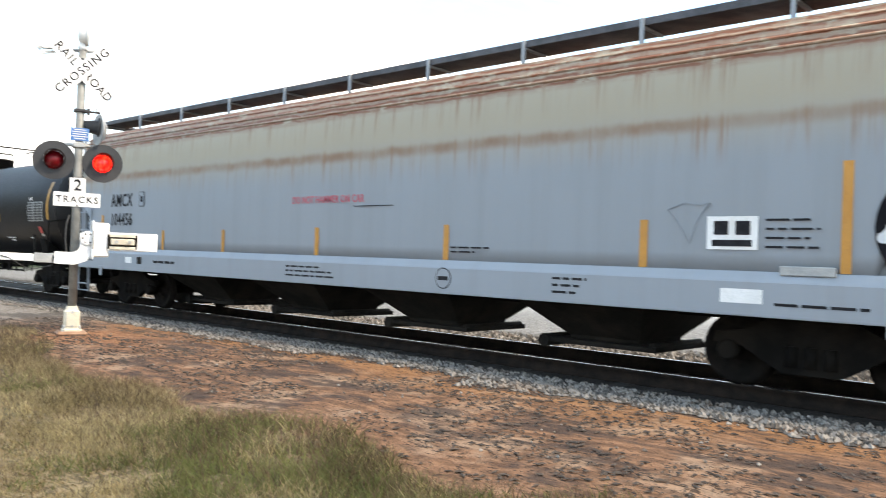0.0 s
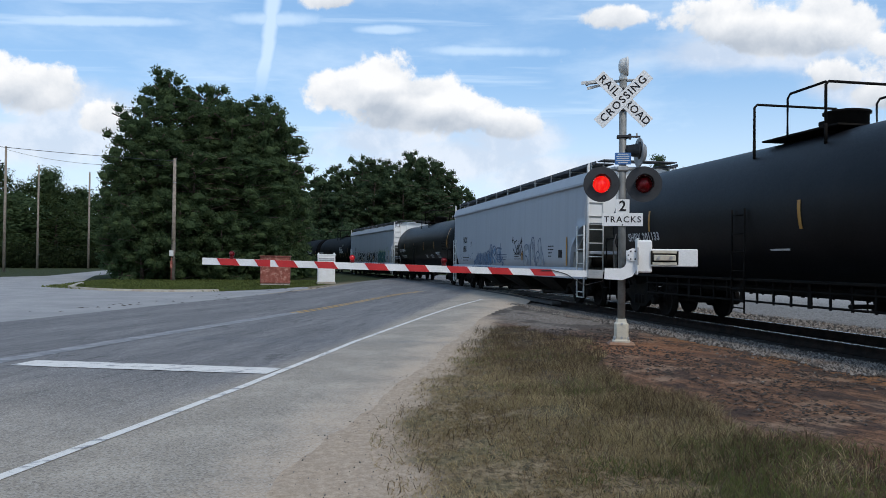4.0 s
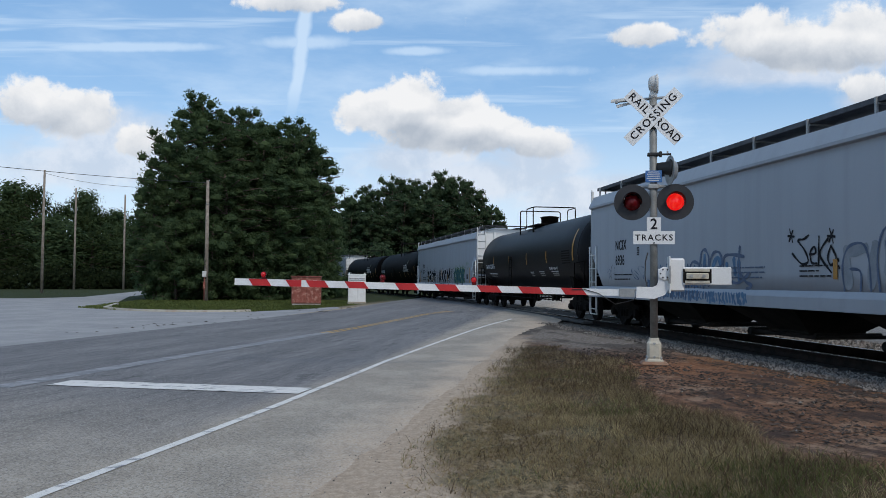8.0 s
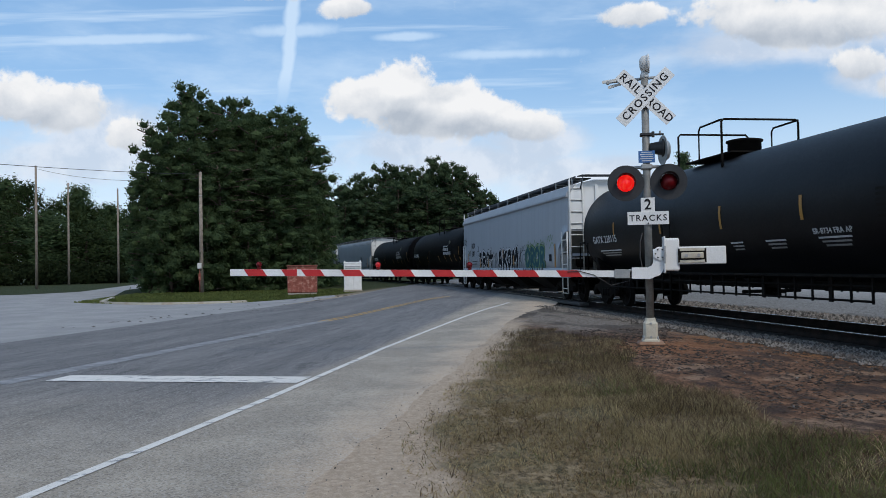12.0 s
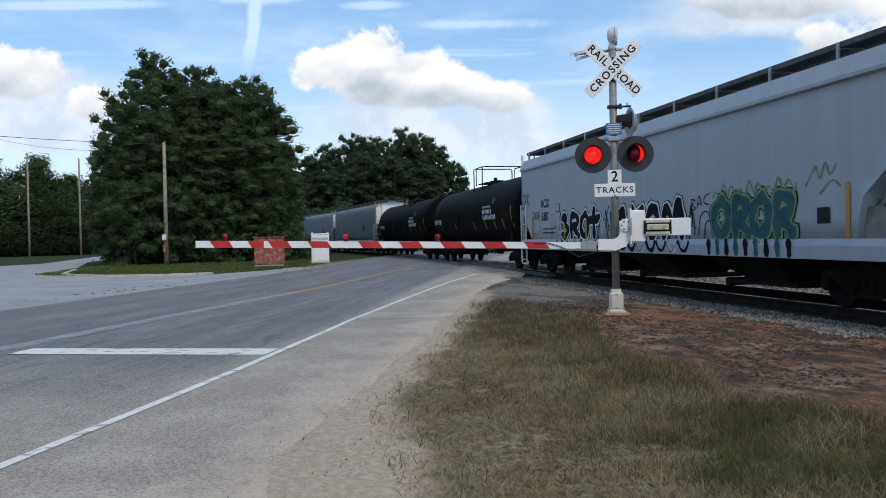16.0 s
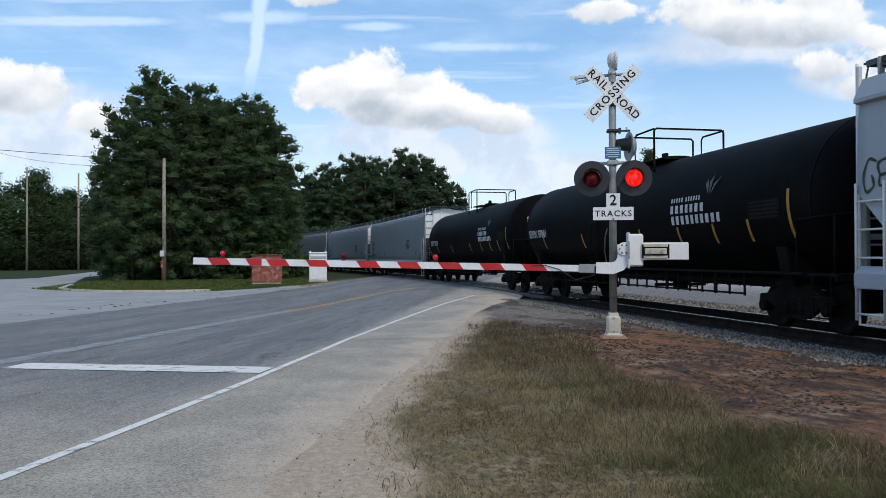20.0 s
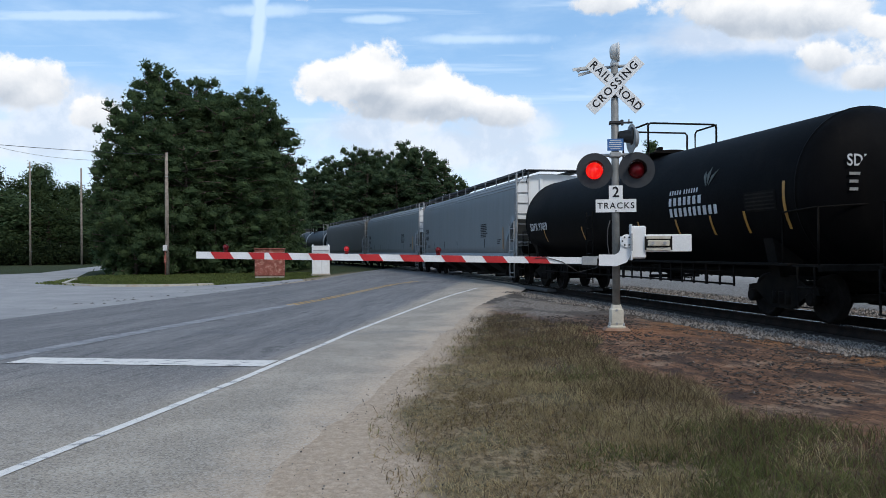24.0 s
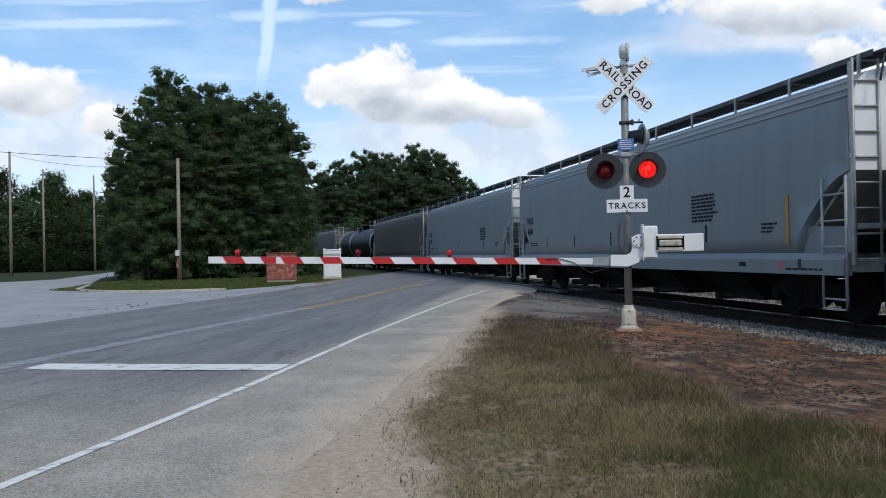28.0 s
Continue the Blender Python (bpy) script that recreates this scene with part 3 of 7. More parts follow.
    c = N.mix(N.math("MULTIPLY", N.smooth(tone, 0.6, 0.9), N.math("SUBTRACT", 0.42, N.math("MULTIPLY", dust, 0.25))), c, (0.06, 0.056, 0.052))
    c = N.mix(N.math("MULTIPLY", N.smooth(tone, 0.34, 0.08), 0.3), c, (0.48, 0.46, 0.43))
    c = N.mix(N.math("MULTIPLY", N.smooth(chip.outputs["Distance"], 0.30, 0.1), 0.22), c, (0.42, 0.41, 0.39))
    b = N.add("ShaderNodeBsdfPrincipled", inp={"Base Color": c, "Roughness": 0.85, "Specular IOR Level": 0.3})
    bp = N.add("ShaderNodeBump", inp={"Height": N.math("ADD", grit, mid), "Strength": 0.35, "Distance": 0.01})
    m.node_tree.links.new(bp.outputs[0], b.inputs["Normal"])
    o = N.add("ShaderNodeOutputMaterial")
    m.node_tree.links.new(b.outputs[0], o.inputs[0])
    return m


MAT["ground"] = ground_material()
MAT["asphalt"] = asphalt_material()
MAT["apron"] = surface("pale worn paving", (0.25, 0.245, 0.242), (0.32, 0.312, 0.302), 0.5, 0.9, bump=0.2, dirt=(0.20, 0.195, 0.19), dirt_amount=0.5)
MAT["deck"] = surface("dark crossing boards", (0.06, 0.058, 0.056), (0.10, 0.095, 0.09), 3.0, 0.9, bump=0.4, random=0.4)


# ---- mesh building ----
class M:
    """Collects vertices and faces of one mesh; the methods add shapes."""
    def __init__(self):
        self.v, self.f, self.s = [], [], []

    def face(self, pts, smooth=False):
        i = len(self.v)
        self.v += [tuple(q) for q in pts]
        self.f.append(tuple(range(i, i + len(pts))))
        self.s.append(smooth)

    def box(self, c, size, m=None, bevel=0.0):
        hx, hy, hz = (a / 2 for a in size)
        if bevel <= 0:
            pts = [(sx * hx, sy * hy, sz * hz) for sx in (-1, 1) for sy in (-1, 1) for sz in (-1, 1)]
            fs = [(0, 1, 3, 2), (4, 6, 7, 5), (0, 4, 5, 1), (2, 3, 7, 6), (0, 2, 6, 4), (1, 5, 7, 3)]
        else:
            b = min(bevel, hx * 0.9, hy * 0.9, hz * 0.9)
            pts, idx = [], {}
            for sx in (-1, 1):
                for sy in (-1, 1):
                    for sz in (-1, 1):
                        for ax in range(3):
                            q = [sx * (hx - b), sy * (hy - b), sz * (hz - b)]
                            q[ax] = (sx * hx, sy * hy, sz * hz)[ax]
                            idx[(sx, sy, sz, ax)] = len(pts)
                            pts.append(tuple(q))
            fs = []
            for ax in range(3):
                o1, o2 = (ax + 1) % 3, (ax + 2) % 3
                for sg in (-1, 1):
                    loop = []
                    for a, c2 in ((-1, -1), (1, -1), (1, 1), (-1, 1)):
                        k = [0, 0, 0]
                        k[ax], k[o1], k[o2] = sg, a, c2
                        loop.append(idx[(*k, ax)])
                    fs.append(tuple(loop if sg > 0 else loop[::-1]))
            for ax in range(3):
                o1, o2 = (ax + 1) % 3, (ax + 2) % 3
                for a in (-1, 1):
                    for c2 in (-1, 1):
                        k1, k2 = [0, 0, 0], [0, 0, 0]
                        k1[o1], k1[o2], k2[o1], k2[o2] = a, c2, a, c2
                        k1[ax], k2[ax] = -1, 1
                        q = (idx[(*k1, o1)], idx[(*k2, o1)], idx[(*k2, o2)], idx[(*k1, o2)])
                        fs.append(q if a * c2 < 0 else q[::-1])
            for sx in (-1, 1):
                for sy in (-1, 1):
                    for sz in (-1, 1):
                        q = tuple(idx[(sx, sy, sz, ax)] for ax in range(3))
                        fs.append(q if sx * sy * sz > 0 else q[::-1])
        i = len(self.v)
        mm = Matrix.Translation(c) @ (m if m is not None else Matrix())
        self.v += [tuple(mm @ Vector(q)) for q in pts]
        self.f += [tuple(i + k for k in f) for f in fs]
        self.s += [False] * len(fs)
        return self

    def rings(self, rings, closed=True, smooth=True, caps=True):
        """A skin over rings of points, each ring with as many."""
        i, n = len(self.v), len(rings[0])
        for r in rings:
            self.v += [tuple(q) for q in r]
        for a in range(len(rings) - 1):
            for k in range(n if closed else n - 1):
                k2 = (k + 1) % n
                self.f.append((i + a * n + k, i + a * n + k2, i + (a + 1) * n + k2, i + (a + 1) * n + k))
                self.s.append(smooth)
        if caps and closed:
            self.f.append(tuple(i + k for k in range(n))[::-1])
            self.f.append(tuple(i + (len(rings) - 1) * n + k for k in range(n)))
            self.s += [False, False]
        return self

    def cyl(self, p0, p1, r0, r1=None, n=12, caps=True):
        p0, p1 = Vector(p0), Vector(p1)
        r1 = r0 if r1 is None else r1
        q = (p1 - p0).to_track_quat("Z", "Y")
        rr = []
        for p, r in ((p0, r0), (p1, r1)):
            rr.append([p + q @ Vector((r * math.cos(2 * math.pi * k / n), r * math.sin(2 * math.pi * k / n), 0)) for k in range(n)])
        return self.rings(rr, caps=caps)

    def turned(self, p0, axis, prof, n=20, caps=True):
        """Turned about axis from p0: prof holds (along, radius)."""
        p0, axis = Vector(p0), Vector(axis).normalized()
        q = axis.to_track_quat("Z", "Y")
        rr = [[p0 + axis * h + q @ Vector((r * math.cos(2 * math.pi * k / n), r * math.sin(2 * math.pi * k / n), 0)) for k in range(n)] for h, r in prof]
        return self.rings(rr, caps=caps)

    def tube(self, path, r, n=6):
        path = [Vector(q) for q in path]
        rr = []
        for i, q in enumerate(path):
            d = (path[min(i + 1, len(path) - 1)] - path[max(i - 1, 0)])
            rot = d.to_track_quat("Z", "Y")
            rr.append([q + rot @ Vector((r * math.cos(2 * math.pi * k / n), r * math.sin(2 * math.pi * k / n), 0)) for k in range(n)])
        return self.rings(rr)

    def prism(self, poly, p0, ex, ey, depth):
        """The flat outline poly (in ex, ey from p0) pulled out along ex x ey by depth."""
        ex, ey, p0 = Vector(ex), Vector(ey), Vector(p0)
        ez = ex.cross(ey).normalized() * depth
        a = [p0 + ex * x + ey * y for x, y in poly]
        return self.rings([a, [q + ez for q in a]], smooth=False)

    def mesh(self, name, mat):
        me = bpy.data.meshes.new(name)
        me.from_pydata(self.v, [], self.f)
        me.polygons.foreach_set("use_smooth", self.s)
        for x in (mat if isinstance(mat, (list, tuple)) else [mat]):
            me.materials.append(x)
        return me


def mat_of(x):
    return MAT[x] if isinstance(x, str) else x


def part(name, m, mat, parent=None, label="", at=None):
    ob = new(name, m if isinstance(m, bpy.types.Mesh) else m.mesh(name, mat_of(mat)))
    ob.parent = parent
    if at is not None:
        ob.matrix_basis = at
    return tagged(ob, label)


def thing(name, label, category, at=None, group="", m=None, mat=None, kind=""):
    ob = new(name, m.mesh(name, mat_of(mat)) if m is not None else None)
    if at is not None:
        ob.matrix_basis = at
    return tagged(ob, label, category, group, kind)


def letters(text, size, mat, name="lettering", parent=None, at=None, extrude=0.002, align="CENTER", space=1.0, sx=1.0):
    """A line of text as a flat mesh."""
    c = bpy.data.curves.new(name, "FONT")
    c.body, c.size, c.extrude, c.align_x, c.align_y, c.space_character = text, size, extrude, align, "CENTER", space
    c.resolution_u, c.offset = 3, 0.014 * size
    tmp = bpy.data.objects.new(name, c)
    me = bpy.data.meshes.new_from_object(tmp)
    me.materials.clear()
    me.materials.append(mat_of(mat))
    if sx != 1.0:
        me.transform(Matrix.Diagonal((sx, 1, 1, 1)))
    bpy.data.objects.remove(tmp)
    bpy.data.curves.remove(c)
    return part(name, me, mat, parent, at=at)


def curve(pts, n=6):
    """A smooth run through the given points."""
    out, k = [], len(pts)
    for j in range(k - 1):
        p0, p1, p2, p3 = pts[max(j - 1, 0)], pts[j], pts[j + 1], pts[min(j + 2, k - 1)]
        for q in range(n):
            t = q / n
            out.append(tuple(0.5 * (2 * b + (c - a) * t + (2 * a - 5 * b + 4 * c - d) * t * t + (3 * b - a - 3 * c + d) * t ** 3) for a, b, c, d in zip(p0, p1, p2, p3)))
    return out + [pts[-1]]


def smoothstep(a, b, x):
    k = min(1.0, max(0.0, (x - a) / (b - a)))
    return k * k * (3 - 2 * k)


def ground_z(x, y):
    """The lie of the land: it rises by two hands towards the track."""
    z = 0.20 * smoothstep(0.5, 6.0, y)
    if y > 7.2:
        z -= 0.10 * smoothstep(7.2, 8.6, y)
    return z


def stone_material():
    m = bpy.data.materials.new("ballast stone")
    m.use_nodes = True
    N = Nodes(m.node_tree)
    isl = N.add("ShaderNodeNewGeometry").outputs["Random Per Island"]
    p = N.add("ShaderNodeTexCoord").outputs["Object"]
    col = N.mix(N.smooth(isl, 0.1, 0.9), (0.045, 0.040, 0.035), (0.235, 0.211, 0.185))
    col = N.mix(N.math("MULTIPLY", N.smooth(N.noise(p, 1.5, 4.0), 0.5, 0.7), 0.4), col, (0.19, 0.125, 0.085))
    b = N.add("ShaderNodeBsdfPrincipled", inp={"Base Color": col, "Roughness": 0.9})
    o = N.add("ShaderNodeOutputMaterial")
    m.node_tree.links.new(b.outputs[0], o.inputs[0])
    return m


MAT["pebble"] = stone_material()


# ---- setting ----
RAIL_Z = 0.28            # top of rail
TRACK_Y = 10.1           # the track's axis where it is straight
CURVE_X, CURVE_R = -33.0, 385.0
ROAD_O, ROAD_E, ROAD_N = Vector((-12.0, 0.0, 0)), Vector((-0.943, 0.333, 0)), Vector((0.333, 0.943, 0))


def track_at(s):
    """Place and heading of the track's axis; s is x along the straight, and the length along the bend beyond it."""
    if s >= CURVE_X:
        return Vector((s, TRACK_Y, 0)), 0.0
    th = (CURVE_X - s) / CURVE_R
    return Vector((CURVE_X - CURVE_R * math.sin(th), TRACK_Y - CURVE_R * (1 - math.cos(th)), 0)), th


def road_point(w, u, lift=0.0):
    q = ROAD_O + ROAD_E * w + ROAD_N * u
    z = 0.2 * smoothstep(0.5, 6.0, q.y) + 0.055 * smoothstep(6.0, 8.6, q.y) - 0.12 * smoothstep(12.5, 18.0, q.y)
    return (q.x, q.y, z + 0.012 + lift)


def graded(lo, hi, near, fine, growth):
    """Coordinates that are fine round near and grow coarser away from it."""
    out, step, v = [near], fine, near
    while v < hi:
        v += step
        out.append(v)
        step *= growth
    step, v = fine, near
    while v > lo:
        v -= step
        out.insert(0, v)
        step *= growth
    return out


def ground_h(x, y):
    """The ground's height with its bumps beside the road."""
    z = ground_z(x, y)
    if -30 < x < 8 and -2 < y < 9:
        u = (x + 12) * 0.333 + y * 0.943
        k = smoothstep(8.2, 7.2, y) * smoothstep(1.8, 3.6, u)
        z += k * (0.05 * noise.noise((x * 0.6, y * 0.6, 0)) + 0.010 * noise.noise((x * 2.3, y * 2.3, 3)))
        z -= 0.06 * smoothstep(2.1, 1.3, u)
    return z


def build_ground():
    xs = sorted(set(graded(-900, 700, -8.0, 0.30, 1.03)))
    ys = sorted(set(graded(-700, 900, 5.0, 0.24, 1.035)))
    m = M()
    for y in ys:
        for x in xs:
            z = ground_h(x, y)
            m.v.append((x, y, z))
    nx = len(xs)
    for j in range(len(ys) - 1):
        for i in range(nx - 1):
            a = j * nx + i
            m.f.append((a, a + 1, a + nx + 1, a + nx))
            m.s.append(True)
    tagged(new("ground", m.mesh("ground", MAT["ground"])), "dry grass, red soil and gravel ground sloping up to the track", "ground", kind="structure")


def build_road():
    m = M()
    ws = [-16 + 0.5 * i for i in range(170)]
    for w in ws:
        right = 2.2 + 0.2 * noise.noise((w * 0.5, 0, 0)) + 0.12 * noise.noise((w * 2.1, 5, 0)) + 0.5 * smoothstep(8, 14, w) + 0.7 * smoothstep(-4, -9, w)
        for k in range(25):
            u = -9.5 + (right + 9.5) * k / 24
            z = -0.05 if k == 24 else -0.016 if k == 23 else 0.0
            m.v.append(road_point(w, u, z))
    for j in range(len(ws) - 1):
        for k in range(24):
            a = j * 25 + k
            m.f.append((a, a + 25, a + 26, a + 1))
            m.s.append(True)
    tagged(new("road", m.mesh("road", MAT["asphalt"])), "worn grey two-lane asphalt road with dusty shoulder", "road", kind="structure")
    # pale paving of the side road, round the grass island
    outline = [(6, -16), (-20.7, -6.4), (-25.3, -4.9), (-35.5, -1.8), (-44.3, 0.8), (-57.0, 5.6), (-57.6, 5.0), (-49.9, 1.25), (-44.3, -0.7), (-40.9, -3.2),
               (-40.0, -5.8), (-41.5, -8.7), (-44.4, -11.0), (-46.5, -11.5), (-75, -16.7), (-96, -17.8), (-150, -17.0), (-150, -25), (-107, -22.6), (-72.6, -19.9), (-67, -22.4), (-64, -60), (6, -60)]
    m = M()
    m.face([(x, y, 0.006) for x, y in outline])
    tagged(new("pavement", m.mesh("pavement", MAT["apron"])), "pale worn paving of a side road", "pavement", kind="structure")


def build_kerb():
    """A pale concrete kerb round the tip of the grass island."""
    line = curve([(-40.9, -3.4), (-40.3, -5.8), (-41.3, -8.6), (-44.2, -10.9), (-46.5, -11.45), (-52.0, -12.3)], 6)
    rr = []
    for i, (x, y) in enumerate(line):
        a, b = line[max(i - 1, 0)], line[min(i + 1, len(line) - 1)]
        d = Vector((b[0] - a[0], b[1] - a[1])).normalized()
        rr.append([(x - d.y * o, y + d.x * o, z) for o, z in ((-0.12, 0.0), (-0.10, 0.09), (-0.08, 0.105), (0.10, 0.105), (0.12, 0.0))])
    tagged(new("kerb", M().rings(rr, smooth=False).mesh("kerb", MAT["concrete"])), "low pale concrete kerb round a grass island", "kerb", kind="structure")


def strip(name, pts, width, mat, label, lift=0.006):
    """A painted line along (w, u) points of the road."""
    m = M()
    for i, (w, u) in enumerate(pts):
        d = Vector((pts[min(i + 1, len(pts) - 1)][0] - pts[max(i - 1, 0)][0], pts[min(i + 1, len(pts) - 1)][1] - pts[max(i - 1, 0)][1])).normalized()
        for sgn in (-1, 1):
            m.v.append(road_point(w - sgn * d.y * width / 2, u + sgn * d.x * width / 2, lift))
        if i:
            a = 2 * i
            m.f.append((a - 2, a - 1, a + 1, a))
            m.s.append(False)
    return tagged(new(name, m.mesh(name, MAT[mat])), label, "road marking", kind="structure")


def build_markings():
    strip("edge_line", [(w, float(np.interp(w, (-14, -6, -4, -1.6, 0, 3.9, 6.5, 9.6, 13.5, 18.2, 19), (0.0, -0.01, 0.02, 0.03, 0.0, -0.05, 0.07, 0.28, 0.58, 0.98, 1.05)))) for w in np.arange(-14, 18.4, 0.4)], 0.11, "paintline", "worn white edge line on the asphalt")
    strip("stop_line", [(-0.33, -4.0 + 0.245 * i) for i in range(17)], 0.62, "paintline", "worn white stop line across one lane", 0.009)
    for off in (-0.12, 0.12):
        strip("centre_line", [(w, off + float(np.interp(w, (11, 11.7, 16.15, 21.9, 26), (-4.05, -3.99, -3.69, -3.1, -2.3)))) for w in np.arange(11.8, 25, 0.5)], 0.10, "paintyellow", "worn yellow centre line")


    strip("old_centre_line", [(w, float(np.interp(w, (-2.0, 3.0, 6.3, 11.7, 13.0), (-4.55, -4.41, -4.28, -3.99, -3.9)))) for w in np.arange(-1.0, 12.4, 0.4)], 0.40, "paintworn", "rubbed-off pale centre line", 0.005)


def build_track():
    """Two rails on creosoted ties in ballast; boards where the road crosses."""
    track = thing("railway_track", "rusty rails with shiny heads on dark ties in grey ballast", "railway track", kind="structure")
    ss = [30 - 1.5 * i for i in range(160)]
    for side in (-1, 1):
        web, head = [], []
        for s in ss:
            p, th = track_at(s)
            n = Vector((-math.sin(th), math.cos(th), 0))
            q = p + n * side * 0.755
            web.append([q + n * a + Vector((0, 0, RAIL_Z - b)) for a, b in ((-0.07, 0.18), (-0.07, 0.165), (-0.012, 0.14), (-0.012, 0.05), (-0.036, 0.035), (-0.036, 0.004), (0.036, 0.004), (0.036, 0.035), (0.012, 0.05), (0.012, 0.14), (0.07, 0.165), (0.07, 0.18))])
            head.append([q + n * a + Vector((0, 0, RAIL_Z - b)) for a, b in ((-0.034, 0.010), (-0.028, 0.0), (0.028, 0.0), (0.034, 0.010))])
        part("rail", M().rings(web), "rail", track)
        part("rail_head", M().rings(head), "railhead", track, "shiny worn rail head")
    tie = M().box((0, 0, 0), (0.23, 2.6, 0.18), bevel=0.012).mesh("tie", MAT["tie"])
    rng = random.Random(5)
    for k in range(130):
        p, th = track_at(12 - 0.52 * k)
        if -40 < p.x < -27.5:
            continue
        part("tie", tie, None, track, at=pose(p.x, p.y + rng.uniform(-0.03, 0.03), RAIL_Z - 0.185 - 0.09 + rng.uniform(-0.01, 0.012), 0, 0, math.degrees(th) + rng.uniform(-1, 1)))
    deck = M().box((0, 0, 0), (2.4, 0.34, 0.09), bevel=0.012).mesh("crossing_board", MAT["deck"])
    for k in range(6):
        for off in (-1.25, -0.42, 0.0, 0.42, 1.25):
            p, th = track_at(-27.2 - 2.42 * k)
            part("crossing_board", deck, None, track, at=pose(p.x, p.y + off, RAIL_Z - 0.055, 0, 0, math.degrees(th)))
    second = thing("siding_track", "far rusty siding track on dark ties", "railway track", kind="structure")
    for side in (-1, 1):
        part("rail", M().box((-30, 26.0 + side * 0.755, 0.22), (160, 0.07, 0.16)), "rail", second)
    part("tie", M().box((-30, 26.0, 0.10), (160, 2.5, 0.10)), "tie", second)


def scatter(name, count, area, size, mat, label, seed, zoff=0.0, keep=None, shape=(1.0, 1.0, 1.0)):
    """Many small angular stones as one mesh."""
    rng = np.random.default_rng(seed)
    x = rng.uniform(area[0], area[1], count)
    y = rng.uniform(area[2], area[3], count)
    if keep is not None:
        k = np.array([keep(a, b) for a, b in zip(x, y)])
        x, y = x[k], y[k]
    n = len(x)
    base = np.array([(1, 0, 0), (-0.5, 0.87, 0), (-0.5, -0.87, 0), (0, 0, 0.9), (0.2, 0.1, -0.7)])
    s = rng.uniform(size[0], size[1], n)[:, None, None] * rng.uniform(0.7, 1.3, (n, 5, 3)) * np.array(shape)
    a = rng.uniform(0, 6.28, n)
    rot = np.zeros((n, 3, 3))
    rot[:, 0, 0], rot[:, 0, 1], rot[:, 1, 0], rot[:, 1, 1], rot[:, 2, 2] = np.cos(a), -np.sin(a), np.sin(a), np.cos(a), 1
    pts = np.einsum("nij,nkj->nki", rot, base[None] * s)
    z = np.array([ground_h(p, q) for p, q in zip(x, y)]) + zoff
    pts += np.stack([x, y, z], 1)[:, None, :]
    faces = np.array([(0, 1, 3), (1, 2, 3), (2, 0, 3), (1, 0, 4), (2, 1, 4), (0, 2, 4)])
    allf = (faces[None] + 5 * np.arange(n)[:, None, None]).reshape(-1, 3)
    me = bpy.data.meshes.new(name)
    me.from_pydata(pts.reshape(-1, 3).tolist(), [], allf.tolist())
    me.materials.append(MAT[mat])
    return tagged(new(name, me), label, "stones", kind="stuff")


def blades(name, places, heights, mat, label, seed, width=0.0032, lay=0.0):
    """Grass: bent blades of three triangles each, in one mesh."""
    rng = np.random.default_rng(seed)
    n = len(places)
    p = np.array(places)
    h = np.array(heights)
    a = rng.uniform(0, 6.28, n)
    lean = rng.uniform(0.3, 1.5, n) * h + lay * rng.uniform(0.4, 1.0, n)
    la = rng.uniform(0, 6.28, n)
    w = width * rng.uniform(0.6, 1.5, n)
    dx, dy = np.cos(a) * w, np.sin(a) * w
    lx, ly = np.cos(la) * lean, np.sin(la) * lean
    z0 = np.zeros(n)
    v = np.stack([
        np.stack([p[:, 0] - dx, p[:, 1] - dy, p[:, 2]], 1), np.stack([p[:, 0] + dx, p[:, 1] + dy, p[:, 2]], 1),
        np.stack([p[:, 0] - dx * 0.7 + lx * 0.35, p[:, 1] - dy * 0.7 + ly * 0.35, p[:, 2] + h * 0.62], 1), np.stack([p[:, 0] + dx * 0.7 + lx * 0.35, p[:, 1] + dy * 0.7 + ly * 0.35, p[:, 2] + h * 0.62], 1),
        np.stack([p[:, 0] + lx, p[:, 1] + ly, p[:, 2] + h], 1)], 1).reshape(-1, 3)
    b = 5 * np.arange(n)[:, None]
    f = np.concatenate([b + np.array([[0, 1, 3]]), b + np.array([[0, 3, 2]]), b + np.array([[2, 3, 4]])], 0)
    me = bpy.data.meshes.new(name)
    me.from_pydata(v.tolist(), [], f.tolist())
    me.materials.append(MAT[mat])
    return tagged(new(name, me), label, "grass", kind="stuff")


